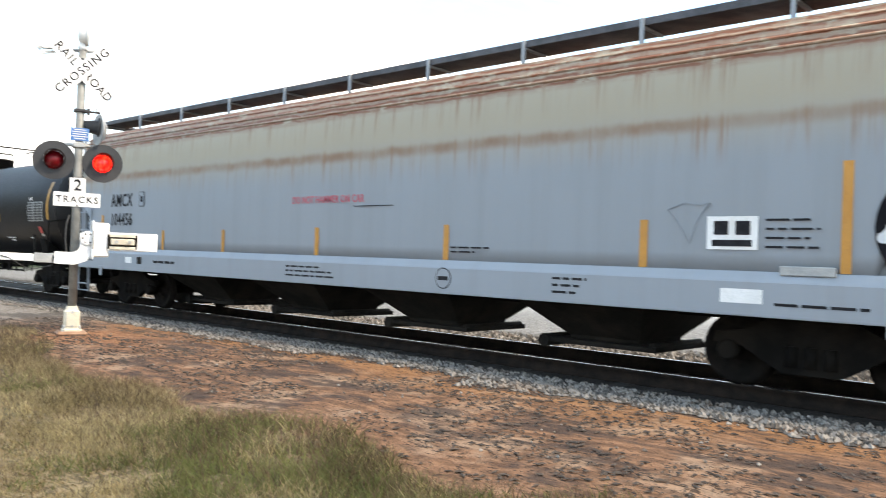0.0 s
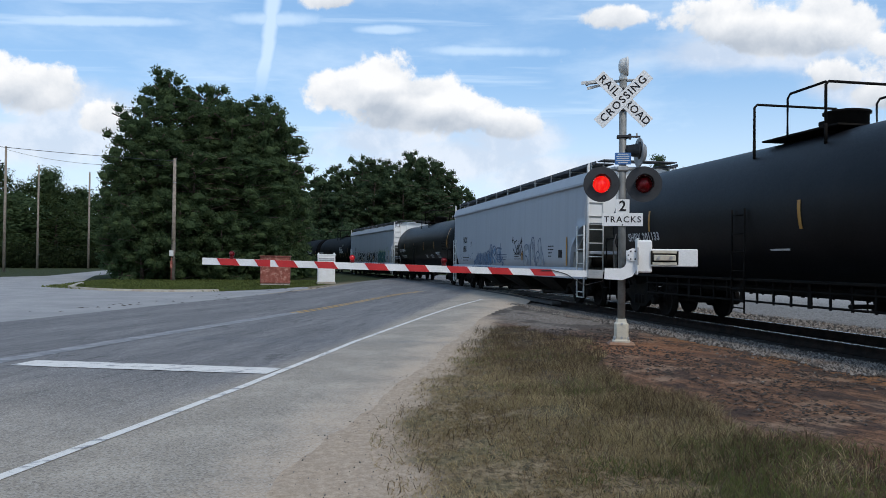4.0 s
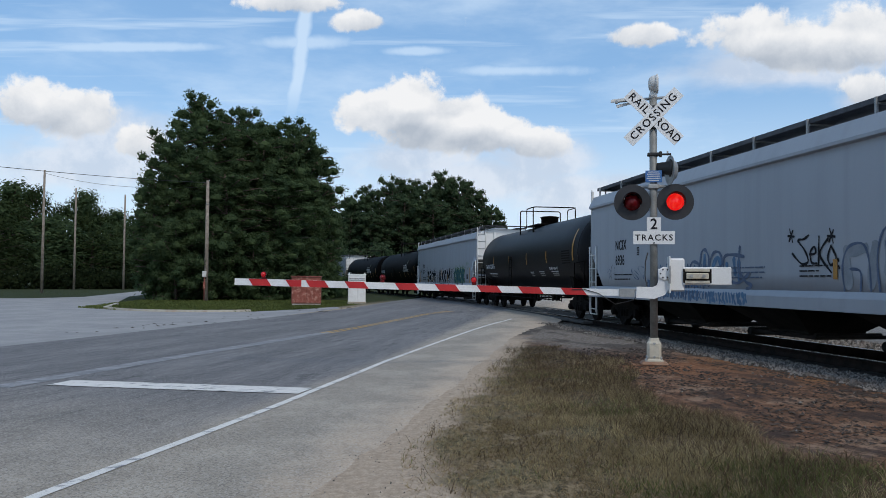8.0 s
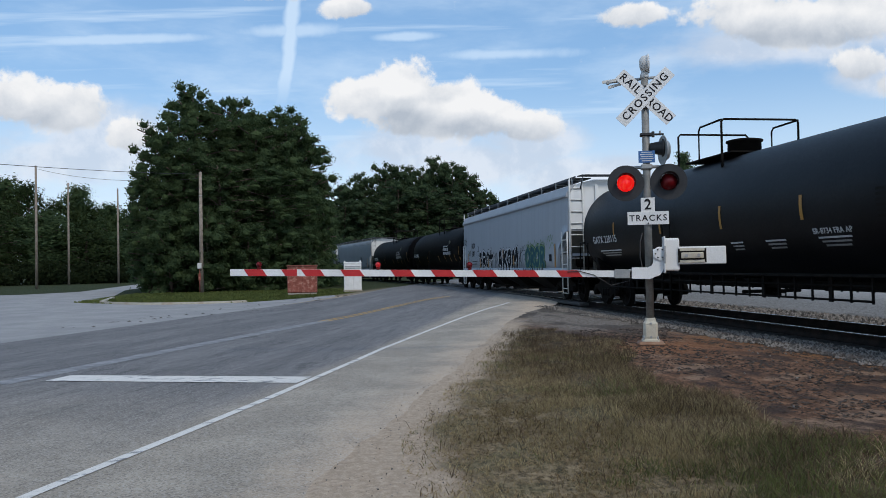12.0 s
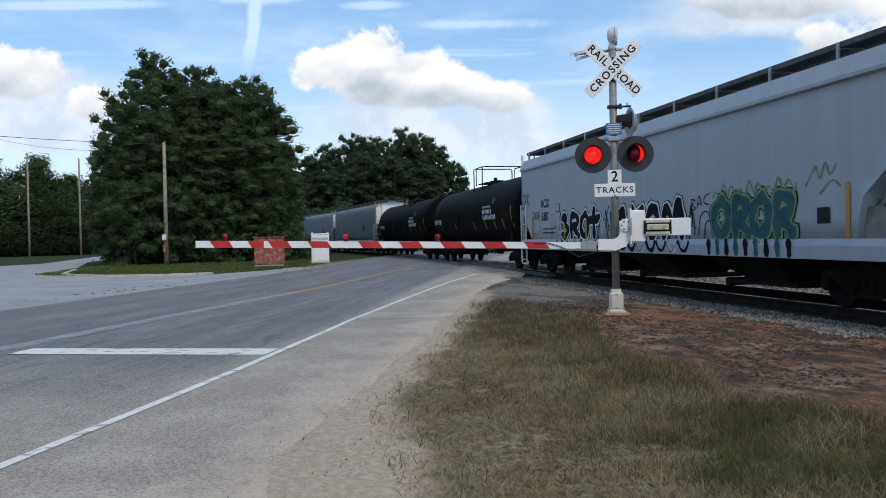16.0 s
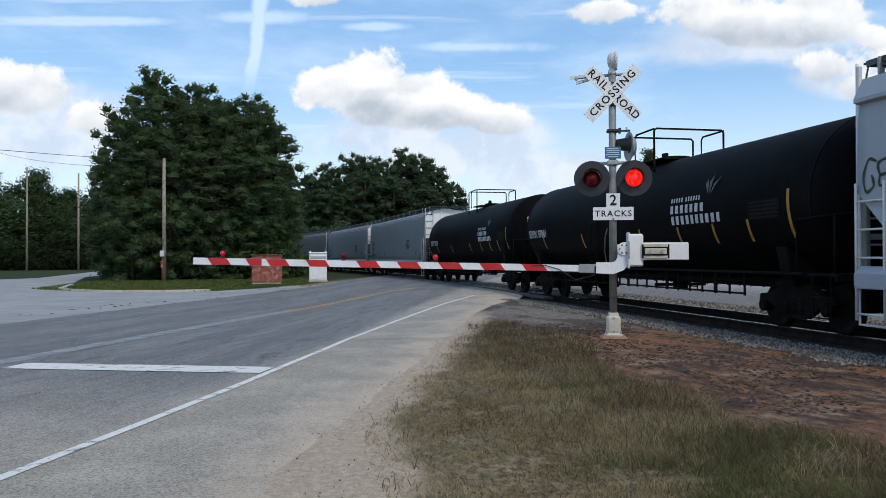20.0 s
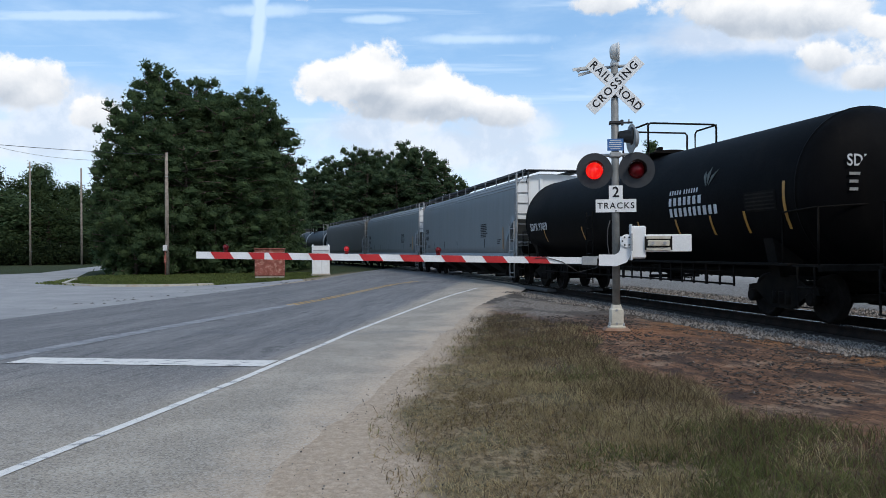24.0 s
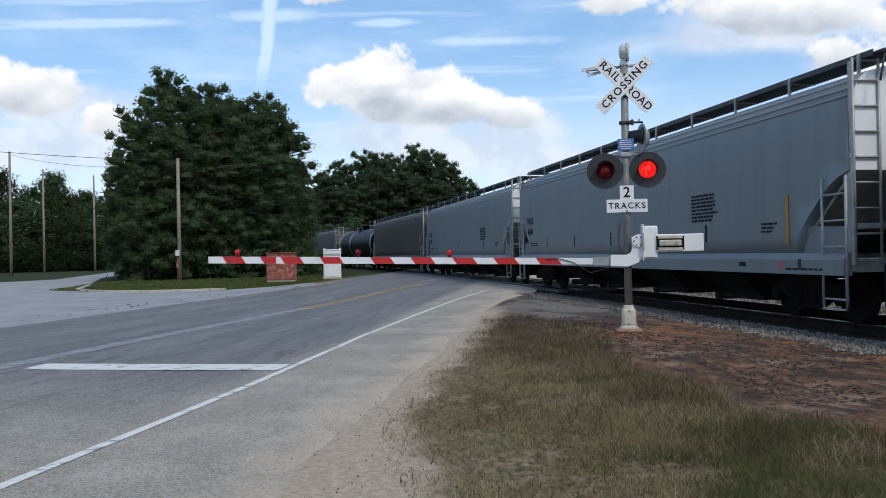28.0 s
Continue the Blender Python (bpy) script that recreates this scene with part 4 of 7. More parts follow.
def build_grass():
    """Roadside grass in drifts: straw by the road, olive tufts, brown seeding stems along the soil."""
    rng = random.Random(11)
    dry, green, brown, litter = [[], []], [[], []], [[], []], [[], []]
    for _ in range(760000):
        x = 6.0 - 27.0 * rng.random() ** 1.3
        y = rng.uniform(-1.2, 5.7)
        u = (x + 12) * 0.333 + y * 0.943
        if u < 2.0 or rng.random() < smoothstep(1.5, 6.0, x):
            continue
        n1 = noise.noise((x * 0.7, y * 0.7, 0))
        edge = 2.36 + 0.85 * smoothstep(-8.0, -4.8, x) + 0.22 * n1
        if u < edge - 0.2 or y > 4.1 + 0.95 * smoothstep(-9.0, -13.0, x) + 0.55 * n1 or x < -17.5 + 1.2 * n1:
            continue
        if rng.random() > 0.22 + 0.78 * smoothstep(edge - 0.15, edge + 0.8, u):
            continue
        patch = noise.noise((x * 1.6, y * 1.6, 7)) + 0.45 * noise.noise((x * 5, y * 5, 2)) + 0.35 * noise.noise((x * 13, y * 13, 3))
        if patch < -0.15 and rng.random() < 0.7:
            continue
        far = smoothstep(3.4, 4.9, y)
        if rng.random() < 0.55 * far:
            continue
        z = ground_h(x, y) - 0.01
        if u < edge + 1.6 and rng.random() < 0.42:
            litter[0].append((x, y, z + 0.012))
            litter[1].append(rng.uniform(0.006, 0.03))
            continue
        g = noise.noise((x * 0.45 + 9, y * 0.45, 1)) + 0.5 * noise.noise((x * 1.9, y * 1.9, 4)) + 0.5 * (rng.random() - 0.5)
        tall = 0.34 + 0.66 * smoothstep(edge + 0.7, edge + 2.4, u) + 0.22 * patch
        if rng.random() < 0.06 + 0.40 * smoothstep(2.2, 4.4, y):
            brown[0].append((x, y, z))
            brown[1].append(rng.uniform(0.05, 0.20) * (0.6 + 0.4 * tall))
        elif g > 0.38 - 0.46 * smoothstep(3.6, 6.0, u):
            green[0].append((x, y, z))
            green[1].append(rng.uniform(0.04, 0.15) * tall)
        else:
            dry[0].append((x, y, z))
            dry[1].append(rng.uniform(0.04, 0.15) * tall)
    blades("dry_grass", *dry, "grass_dry", "dry straw-coloured roadside grass", 1, 0.0028)
    blades("green_grass", *green, "grass_green", "tufts of green roadside grass", 2, 0.003)
    blades("seeding_grass", *brown, "grass_brown", "brown seeding grass at the edge of the red soil", 3, 0.0028)
    blades("straw_litter", *litter, "straw", "flattened brown straw between the grass tufts", 5, 0.004, 0.06)
    isl = [[], []]
    for _ in range(26000):
        x, y = rng.uniform(-62, -40), rng.uniform(-13, 6)
        front = -40.2 - 0.09 * (y + 5.0) ** 2 if y < -3 else -40.4 - 1.55 * (y + 3.2) - 0.05 * (y + 3.2) ** 2
        if x < front - 0.2:
            isl[0].append((x, y, 0.0))
            isl[1].append(rng.uniform(0.03, 0.12))
    blades("island_grass", *isl, "lawn", "rough mown green grass on the island", 4, 0.03)


build_ground()
build_road()
build_kerb()
build_markings()
build_track()


# ---- crossing signal and gate ----
def build_signal():
    base = pose(-13.2, 5.67, 0.18, 0, 0, 70.55)
    sig = thing("crossing_signal", "railroad crossing signal mast with red flashers, crossbuck and lowered gate", "crossing signal", base)
    zb = 0.18
    Z = lambda z: z - zb
    part("footing", M().box((0, 0, Z(0.20)), (0.46, 0.46, 0.08), bevel=0.035), "mound", sig, "red-stained concrete footing")
    ped = M().rings([[(a * wx, b * wy, Z(z)) for a, b in ((-1, -0.7), (-0.7, -1), (0.7, -1), (1, -0.7), (1, 0.7), (0.7, 1), (-0.7, 1), (-1, 0.7))] for wx, wy, z in ((0.15, 0.14, 0.235), (0.15, 0.14, 0.265), (0.118, 0.11, 0.29), (0.118, 0.11, 0.55), (0.09, 0.09, 0.585), (0.078, 0.078, 0.64))], smooth=False)
    pedestal = part("pedestal", ped, "cream", sig, "cream painted cast junction base")
    part("cover", M().box((0, -0.112, Z(0.42)), (0.17, 0.012, 0.21), bevel=0.006), "cream", pedestal)
    for sx in (-0.115, 0.115):
        for sy in (-0.10, 0.10):
            part("bolt", M().cyl((sx, sy, Z(0.25)), (sx, sy, Z(0.33)), 0.016, n=6), "galv", pedestal)
    for z in (0.32, 0.55):
        part("bolt", M().cyl((0, -0.11, Z(z)), (0, -0.13, Z(z)), 0.022, n=8), "galv", pedestal)
    part("mast", M().turned((0, 0, Z(0.58)), (0, 0, 1), [(0, 0.066), (4.22, 0.064)], 20), "mast", sig)
    # bell
    bell = M().turned((0, 0, Z(4.78)), (0, 0, 1), [(0, 0.07), (0.06, 0.075), (0.10, 0.055), (0.14, 0.05)], 16)
    bell.turned((-0.08, 0.0, Z(5.03)), (1, -0.12, 0), [(0, 0.05), (0.012, 0.10), (0.05, 0.135), (0.10, 0.148), (0.135, 0.15), (0.14, 0.168), (0.165, 0.168), (0.17, 0.13)], 22)
    part("bell", bell, "cast", sig, "grey crossing bell")
    # cross arm and the pair of flashers that faces the side road
    part("cross_arm", M().cyl((-0.62, 0.05, Z(4.76)), (0.24, 0.05, Z(4.80)), 0.026, n=8).cyl((-0.62, 0.05, Z(4.74)), (-0.62, -0.02, Z(4.74)), 0.03, n=8), "galv", sig)
    vane = M()
    vane.prism([(-0.72, 4.73), (-0.18, 4.78), (-0.18, 4.83), (-0.72, 4.78)], (0, 0.02, -zb), (1, 0, 0), (0, 0, 1), 0.03)
    vane.prism([(-0.62, 4.64), (-0.30, 4.72), (-0.30, 4.76), (-0.62, 4.69)], (0, 0.06, -zb), (1, 0, 0), (0, 0, 1), 0.03)
    part("lamp_hood", vane, "cast", sig, "edge of a hooded lamp aimed along the side road")
    # crossbuck
    def blade(name, ang, off, words):
        b = part(name, M().box((0, 0, 0), (1.20, 0.006, 0.225), bevel=0.002), "white", sig, "white reflective crossbuck blade", pose(0.0, -0.09 - off, Z(4.44), 0, ang, 0))
        for text, cx, size, sp in words:
            letters(text, size, "ink", "lettering", b, pose(cx, -0.0045, 0.0, 90, 0, 0), 0.001, "CENTER", sp)
        return b
    blade("crossbuck_blade", 45, 0.0, (("RAIL", -0.345, 0.185, 1.18), ("ROAD", 0.335, 0.185, 1.06)))
    blade("crossbuck_blade", -45, 0.012, (("CROSSING", 0.0, 0.185, 1.22),))
    part("crossbuck_bracket", M().box((0, -0.072, Z(4.44)), (0.10, 0.03, 0.40), bevel=0.006).cyl((0, -0.12, Z(4.62)), (0, -0.09, Z(4.62)), 0.018, n=8).cyl((0, -0.12, Z(4.26)), (0, -0.09, Z(4.26)), 0.018, n=8), "black", sig)
    # hooded flasher that faces along the track side
    side = M().cyl((0.02, 0, Z(3.80)), (0.30, 0, Z(3.80)), 0.018, n=8).box((0, 0, Z(3.80)), (0.2, 0.17, 0.05), bevel=0.01)
    side.turned((0.06, 0.0, Z(3.56)), (1, 0, 0), [(0, 0.09), (0.20, 0.12), (0.21, 0.16), (0.24, 0.17)], 18)
    side.box((0.12, -0.02, Z(3.80)), (0.05, 0.05, 0.10), bevel=0.01)
    part("side_flasher", side, "black", sig, "black lamp housing aimed aside")
    disc = M().turned((0.27, 0, Z(3.52)), (1, 0.25, 0), [(0, 0.255), (0.012, 0.26), (0.03, 0.20), (0.10, 0.15), (0.13, 0.05)], 26)
    disc.cyl((0.24, 0, Z(3.78)), (0.24, 0, Z(3.86)), 0.015, n=6)
    part("side_flasher_disc", disc, "galv", sig, "grey back of a lamp disc seen nearly edge on")
    # blue notice
    plate = part("notice_plate", M().box((0, -0.085, Z(3.41)), (0.275, 0.006, 0.205), bevel=0.002), "blue", sig, "small blue notice with white bars of print")
    for k, w in enumerate((0.18, 0.22, 0.20, 0.23, 0.17)):
        part("print_bar", M().box((0, -0.090, Z(3.485 - 0.036 * k)), (w, 0.003, 0.014)), "ink_white", plate)
    part("notice_bracket", M().box((0, -0.07, Z(3.41)), (0.05, 0.02, 0.18)), "galv", sig)
    # the two flashers
    arm = M().cyl((-0.36, 0.0, Z(3.24)), (0.36, 0.0, Z(3.24)), 0.028, n=10).box((0, 0, Z(3.24)), (0.19, 0.18, 0.09), bevel=0.015)
    for sx in (-0.36, 0.36):
        arm.cyl((sx, 0.02, Z(3.24)), (sx, 0.02, Z(3.02)), 0.026, n=8)
    part("flasher_arm", arm, "galv", sig)
    lenses = []
    for sx in (-0.36, 0.36):
        f = M()
        n = 40
        outer = [(sx + 0.31 * math.cos(6.2832 * k / n), Z(2.97) + 0.31 * math.sin(6.2832 * k / n)) for k in range(n)]
        inner = [(sx + 0.152 * math.cos(6.2832 * k / n), Z(2.97) + 0.152 * math.sin(6.2832 * k / n)) for k in range(n)]
        f.rings([[(a, -0.030, b) for a, b in inner], [(a, -0.030, b) for a, b in outer], [(a, -0.045, b) for a, b in outer], [(a, -0.045, b) for a, b in inner], [(a, -0.030, b) for a, b in inner]], smooth=False, caps=False)
        fl = part("flasher_disc", f, "blind", sig, "round black flasher background")
        part("lamp_case", M().turned((sx, 0.17, Z(2.97)), (0, -1, 0), [(0, 0.06), (0.03, 0.11), (0.17, 0.15), (0.20, 0.152)], 20), "black", fl)
        hood = M()
        for r0, r1 in ((0.160, 0.150), ):
            ring = []
            for k in range(21):
                t = math.radians(-25 + 230 * k / 20)
                depth = 0.24 - 0.10 * abs(k - 10) / 10
                ring.append((t, depth))
            hood.rings([[(sx + 0.158 * math.cos(t), -0.04, Z(2.97) + 0.158 * math.sin(t)) for t, d in ring], [(sx + 0.164 * math.cos(t), -0.04 - d, Z(2.97) + 0.164 * math.sin(t)) for t, d in ring],
                        [(sx + 0.160 * math.cos(t), -0.04 - d, Z(2.97) + 0.160 * math.sin(t)) for t, d in ring], [(sx + 0.154 * math.cos(t), -0.04, Z(2.97) + 0.154 * math.sin(t)) for t, d in ring]], closed=False, smooth=True)
        part("lamp_hood", hood, "black", fl)
        # a roundel that turns its glowing or its dark glass to the front
        prof = [(0.0, 0.148), (0.05, 0.140), (0.095, 0.114), (0.128, 0.075), (0.147, 0.02)]
        lm = M().turned((0, 0, 0), (0, -1, 0), prof, 24)
        nf = len(lm.f)
        lm.turned((0, 0, 0), (0, 1, 0), prof, 24)
        me = lm.mesh("roundel", [MAT["lens_lit"], MAT["lens_dark"]])
        me.polygons.foreach_set("material_index", [0] * nf + [1] * (len(me.polygons) - nf))
        ro = part("roundel", me, None, fl, "red glass roundel", pose(sx, -0.035, Z(2.97)))
        lenses.append(ro)
    # "2 TRACKS"
    for w, h, z, text, size in ((0.235, 0.24, 2.585, "2", 0.25), (0.69, 0.225, 2.355, "TRACKS", 0.148)):
        pl = part("tracks_plate", M().box((0, -0.085 - (0.004 if w > 0.5 else 0), Z(z)), (w, 0.006, h), bevel=0.003), "white", sig, "white plate reading " + text)
        letters(text, size, "ink", "lettering", pl, pose(0, -0.095, Z(z) - 0.003, 90, 0, 0), 0.001, "CENTER", 1.22)
    for z in (2.675, 2.265):
        part("plate_bolt", M().cyl((0, -0.105, Z(z)), (0, -0.085, Z(z)), 0.014, n=8), "black", sig)
    # gate mechanism
    mech = M().box((0.37, 0.02, Z(1.72)), (0.26, 0.34, 0.56), bevel=0.025)
    mech.box((0.245, -0.09, Z(1.72)), (0.025, 0.40, 0.62), bevel=0.008)
    mbox = part("gate_mechanism", mech, "white", sig, "white gate machine case")
    part("case_latch", M().box((0.245, -0.30, Z(1.72)), (0.03, 0.03, 0.30), bevel=0.006), "galv", mbox)
    elbow = M()
    path = [(-0.30, 1.42), (-0.02, 1.41), (0.10, 1.46), (0.16, 1.56), (0.17, 1.68), (0.17, 1.82)]
    wid = [0.095, 0.10, 0.105, 0.105, 0.105, 0.11]
    rr = []
    for i, (a, b) in enumerate(path):
        d = Vector((path[min(i + 1, 5)][0] - path[max(i - 1, 0)][0], path[min(i + 1, 5)][1] - path[max(i - 1, 0)][1])).normalized()
        nx, nz = -d.y * wid[i], d.x * wid[i]
        rr.append([(a + nx, -0.14, Z(b) + nz), (a + nx, -0.22, Z(b) + nz), (a - nx, -0.22, Z(b) - nz), (a - nx, -0.14, Z(b) - nz)])
    elbow.rings(rr, smooth=False)
    elb = part("gate_crank", elbow, "white", sig, "white curved crank that carries the arm")
    hub = M().turned((0.17, -0.22, Z(1.74)), (0, -1, 0), [(0, 0.115), (0.02, 0.115), (0.025, 0.105)], 20)
    part("hub", hub, "white", elb)
    for k in range(6):
        t = 6.2832 * k / 6
        part("bolt", M().cyl((0.17 + 0.075 * math.cos(t), -0.245, Z(1.74) + 0.075 * math.sin(t)), (0.17 + 0.075 * math.cos(t), -0.258, Z(1.74) + 0.075 * math.sin(t)), 0.015, n=6), "black", elb)
    cw = part("counterweight_arm", M().box((0.86, -0.16, Z(1.70)), (0.78, 0.03, 0.30), bevel=0.012), "white", sig, "white counterweight plate")
    # no opening is cut: a dark plate gives the recess its shade
    part("counterweight_window", M().box((0.70, -0.178, Z(1.70)), (0.46, 0.008, 0.235), bevel=0.002), "bay", cw, "dark plate painted as the shaded recess round the counterweight")
    part("counterweight", M().box((0.70, -0.20, Z(1.70)), (0.36, 0.05, 0.10), bevel=0.01).box((0.70, -0.185, Z(1.80)), (0.40, 0.02, 0.05), bevel=0.004).box((0.70, -0.185, Z(1.60)), (0.40, 0.02, 0.05), bevel=0.004), "cream", cw, "dirty grey counterweight block")
    for a in (0.60, 0.80):
        part("bolt", M().cyl((a, -0.23, Z(1.70)), (a, -0.25, Z(1.70)), 0.03, n=6), "galv", cw)
    # arm
    a0, a1 = Vector((-0.34, -0.18, Z(1.405))), Vector((-7.63, -0.18, Z(1.555)))
    ln = (a1 - a0).length
    ang = math.degrees(math.atan2(a1.z - a0.z, -(a1.x - a0.x)))
    am = M()
    am.rings([[(0, -0.02, -0.056), (0, 0.02, -0.056), (0, 0.02, 0.056), (0, -0.02, 0.056)], [(-ln, -0.014, -0.064), (-ln, 0.014, -0.064), (-ln, 0.014, 0.064), (-ln, -0.014, 0.064)]], smooth=False)
    gate = part("gate_arm", am, "white", sig, "white gate arm with slanting red stripes", pose(*a0, 0, ang, 0))
    for k, d in enumerate((0.28, 1.01, 1.40, 2.15, 3.09, 3.83, 4.58, 5.31, 6.05)):
        x, h, w = -ln + d, 0.0625 - 0.0009 * d, 0.385
        p = [(x, h), (x + 0.09, -h), (x + w + 0.07, -h), (x + w - 0.02, h)]
        if k == 1:
            p = [(x, h), (x + 0.09, -h), (x + 0.31, -h), (x + 0.31, h)]
        part("red_stripe", M().prism(p, (0, -0.0165, 0), (1, 0, 0), (0, 0, 1), 0.006), "red", gate)
    part("arm_clamp", M().box((-0.12, -0.03, 0), (0.26, 0.03, 0.15), bevel=0.006).box((0.10, 0, 0.06), (0.22, 0.06, 0.04), bevel=0.006), "galv", gate)
    part("arm_cable", M().tube([(-1.05, -0.03, 0.03), (-0.85, -0.035, 0.045), (-0.6, -0.03, -0.02), (-0.45, -0.02, -0.11), (-0.3, 0.02, -0.2), (0.0, 0.06, -0.12), (0.1, 0.06, 0.03)], 0.008), "wire", gate)
    lamps = []
    for x, z in ((-ln + 0.57, 0.0), (-ln + 2.86, 0.0), (-ln + 4.53, 0.0)):
        la = part("arm_lamp", M().box((x, 0, 0.085), (0.07, 0.06, 0.05), bevel=0.008).turned((x, 0.03, 0.15), (0, -1, 0), [(0, 0.045), (0.03, 0.054), (0.045, 0.054)], 14), "lens_dark", gate, "small red lamp on the gate arm")
        lm = M().turned((0, 0, 0), (0, -1, 0), [(0, 0.046), (0.025, 0.038), (0.042, 0.012)], 14)
        nf = len(lm.f)
        lm.turned((0, 0, 0), (0, 1, 0), [(0, 0.046), (0.025, 0.038), (0.042, 0.012)], 14)
        me = lm.mesh("arm_lens", [MAT["arm_lit"], MAT["lens_dark"]])
        me.polygons.foreach_set("material_index", [0] * nf + [1] * (len(me.polygons) - nf))
        lamps.append(part("arm_lens", me, None, la, at=pose(x, -0.02, 0.15)))
    cab = M().tube([(-0.10, -0.05, Z(2.1)), (-0.14, -0.06, Z(1.95)), (-0.15, -0.08, Z(1.7)), (-0.12, -0.10, Z(1.52)), (-0.20, -0.16, Z(1.47))], 0.011)
    part("conduit", cab, "wire", sig)
    return lenses, lamps


LENSES, ARM_LAMPS = build_signal()


# ---- train ----
WHEELS = []      # every wheelset, to be turned as the train rolls
WHEEL_R = 0.42


def truck(parent, x):
    """A four-wheel truck under a car: frames, bolster, springs, two wheelsets."""
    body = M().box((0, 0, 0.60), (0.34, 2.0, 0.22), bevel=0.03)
    tr = part("truck", body, "under", parent, "sooty cast-steel freight truck, darkened for shade", pose(x, 0, 0))
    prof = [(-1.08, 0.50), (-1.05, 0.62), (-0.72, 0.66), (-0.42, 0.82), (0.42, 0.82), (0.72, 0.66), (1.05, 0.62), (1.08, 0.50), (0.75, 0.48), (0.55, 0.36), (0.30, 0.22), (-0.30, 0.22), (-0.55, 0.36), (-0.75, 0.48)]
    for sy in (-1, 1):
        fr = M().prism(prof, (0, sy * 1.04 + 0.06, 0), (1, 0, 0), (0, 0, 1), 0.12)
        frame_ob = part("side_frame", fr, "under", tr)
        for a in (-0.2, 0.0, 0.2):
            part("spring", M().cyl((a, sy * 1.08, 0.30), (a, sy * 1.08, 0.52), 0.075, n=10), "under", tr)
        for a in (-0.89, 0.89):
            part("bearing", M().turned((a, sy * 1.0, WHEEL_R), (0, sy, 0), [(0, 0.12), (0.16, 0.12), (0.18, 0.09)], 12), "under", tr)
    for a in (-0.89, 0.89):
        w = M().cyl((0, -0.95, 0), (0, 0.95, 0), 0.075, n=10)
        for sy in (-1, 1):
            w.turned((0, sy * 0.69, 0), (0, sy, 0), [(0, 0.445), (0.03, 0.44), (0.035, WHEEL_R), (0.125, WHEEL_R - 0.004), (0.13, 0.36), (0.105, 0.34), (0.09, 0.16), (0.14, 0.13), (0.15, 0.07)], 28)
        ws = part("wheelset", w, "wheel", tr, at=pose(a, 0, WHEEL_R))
        WHEELS.append((ws, a))
    return tr


def coupler(parent, x):
    s = 1 if x > 0 else -1
    c = M().box((x + s * 0.10, 0, 0.86), (0.75, 0.16, 0.20), bevel=0.02).box((x + s * 0.52, 0.02, 0.86), (0.24, 0.30, 0.30), bevel=0.05)
    c.tube([(x + s * 0.05, -0.22, 0.80), (x + s * 0.30, -0.24, 0.52), (x + s * 0.6, -0.12, 0.45)], 0.025)
    part("coupler", c, "under", parent)


def ladder(parent, a, b, z0, z1, step, mat, name="ladder", r=0.018):
    """Two rails at a and b (x, y) from z0 to z1, with rungs."""
    m = M().cyl((*a, z0), (*a, z1), r, n=6).cyl((*b, z0), (*b, z1), r, n=6)
    z = z0 + 0.10
    while z < z1 - 0.02:
        m.cyl((*a, z), (*b, z), r * 0.8, n=6)
        z += step
    return part(name, m, mat, parent)


HOPPER_PROFILE = ((1.552, 1.15), (1.556, 1.5), (1.56, 2.1), (1.56, 2.7), (1.545, 3.3), (1.52, 3.6), (1.48, 3.74), (1.41, 3.90), (1.24, 4.05), (0.85, 4.15), (0.0, 4.2))


def bars(parent, x, z, rows, mat, y=-1.575, h=0.035, pitch=0.07, seed=0):
    """Small print that cannot be read: plain bars. rows: widths in metres."""
    rng = random.Random(seed)
    for k, w in enumerate(rows):
        m = M()
        a = 0.0
        while a < w:
            b = min(w - a, rng.uniform(0.08, 0.25))
            m.box((x + a + b / 2, y, z - k * pitch), (b, 0.004, h))
            a += b + 0.035
        tagged(part("print_bar", m, mat, parent), kind="stuff")


def side_text(parent, text, x, z, size, mat, y=-1.567, sx=0.85):
    return letters(text, size, mat, "lettering", parent, pose(x, y, z, 90, 0, 0), 0.002, "LEFT", 1.1, sx)


def squiggles(parent, x0, x1, z0, z1, mats, seed, n=9, thick=0.05, letters_h=None):
    """Sprayed tags: bulging letter-like outlines with a fill, as thin ribbons on the side."""
    rng = random.Random(seed)
    for i in range(n):
        m = M()
        cx = x0 + (x1 - x0) * (i + 0.5) / n
        w, h = (x1 - x0) / n * 0.62, (z1 - z0) / 2
        cz = (z0 + z1) / 2 + rng.uniform(-0.1, 0.1) * h
        k = rng.randint(5, 8)
        pts = [(cx + rng.uniform(-1, 1) * w, cz + rng.uniform(-1, 1) * h) for _ in range(k)]
        path = []
        for j in range(k - 1):
            p0, p1, p2, p3 = pts[max(j - 1, 0)], pts[j], pts[j + 1], pts[min(j + 2, k - 1)]
            for q in range(7):
                t = q / 7
                path.append(tuple(0.5 * (2 * b + (c - a) * t + (2 * a - 5 * b + 4 * c - d) * t * t + (3 * b - a - 3 * c + d) * t ** 3) for a, b, c, d in zip(p0, p1, p2, p3)))
        yy = -1.567 - 0.0004 * i
        for j, (a, b) in enumerate(path):
            d = Vector((path[min(j + 1, len(path) - 1)][0] - path[max(j - 1, 0)][0], path[min(j + 1, len(path) - 1)][1] - path[max(j - 1, 0)][1]))
            d = d.normalized() if d.length > 1e-6 else Vector((1, 0))
            t = thick * (0.55 + 0.45 * math.sin(j * 0.9 + i))
            m.v += [(a - d.y * t, yy, b + d.x * t), (a + d.y * t, yy, b - d.x * t)]
            if j:
                q = 2 * j
                m.f.append((q - 2, q - 1, q + 1, q))
                m.s.append(False)
        part("spray_paint", m, rng.choice(mats), parent)


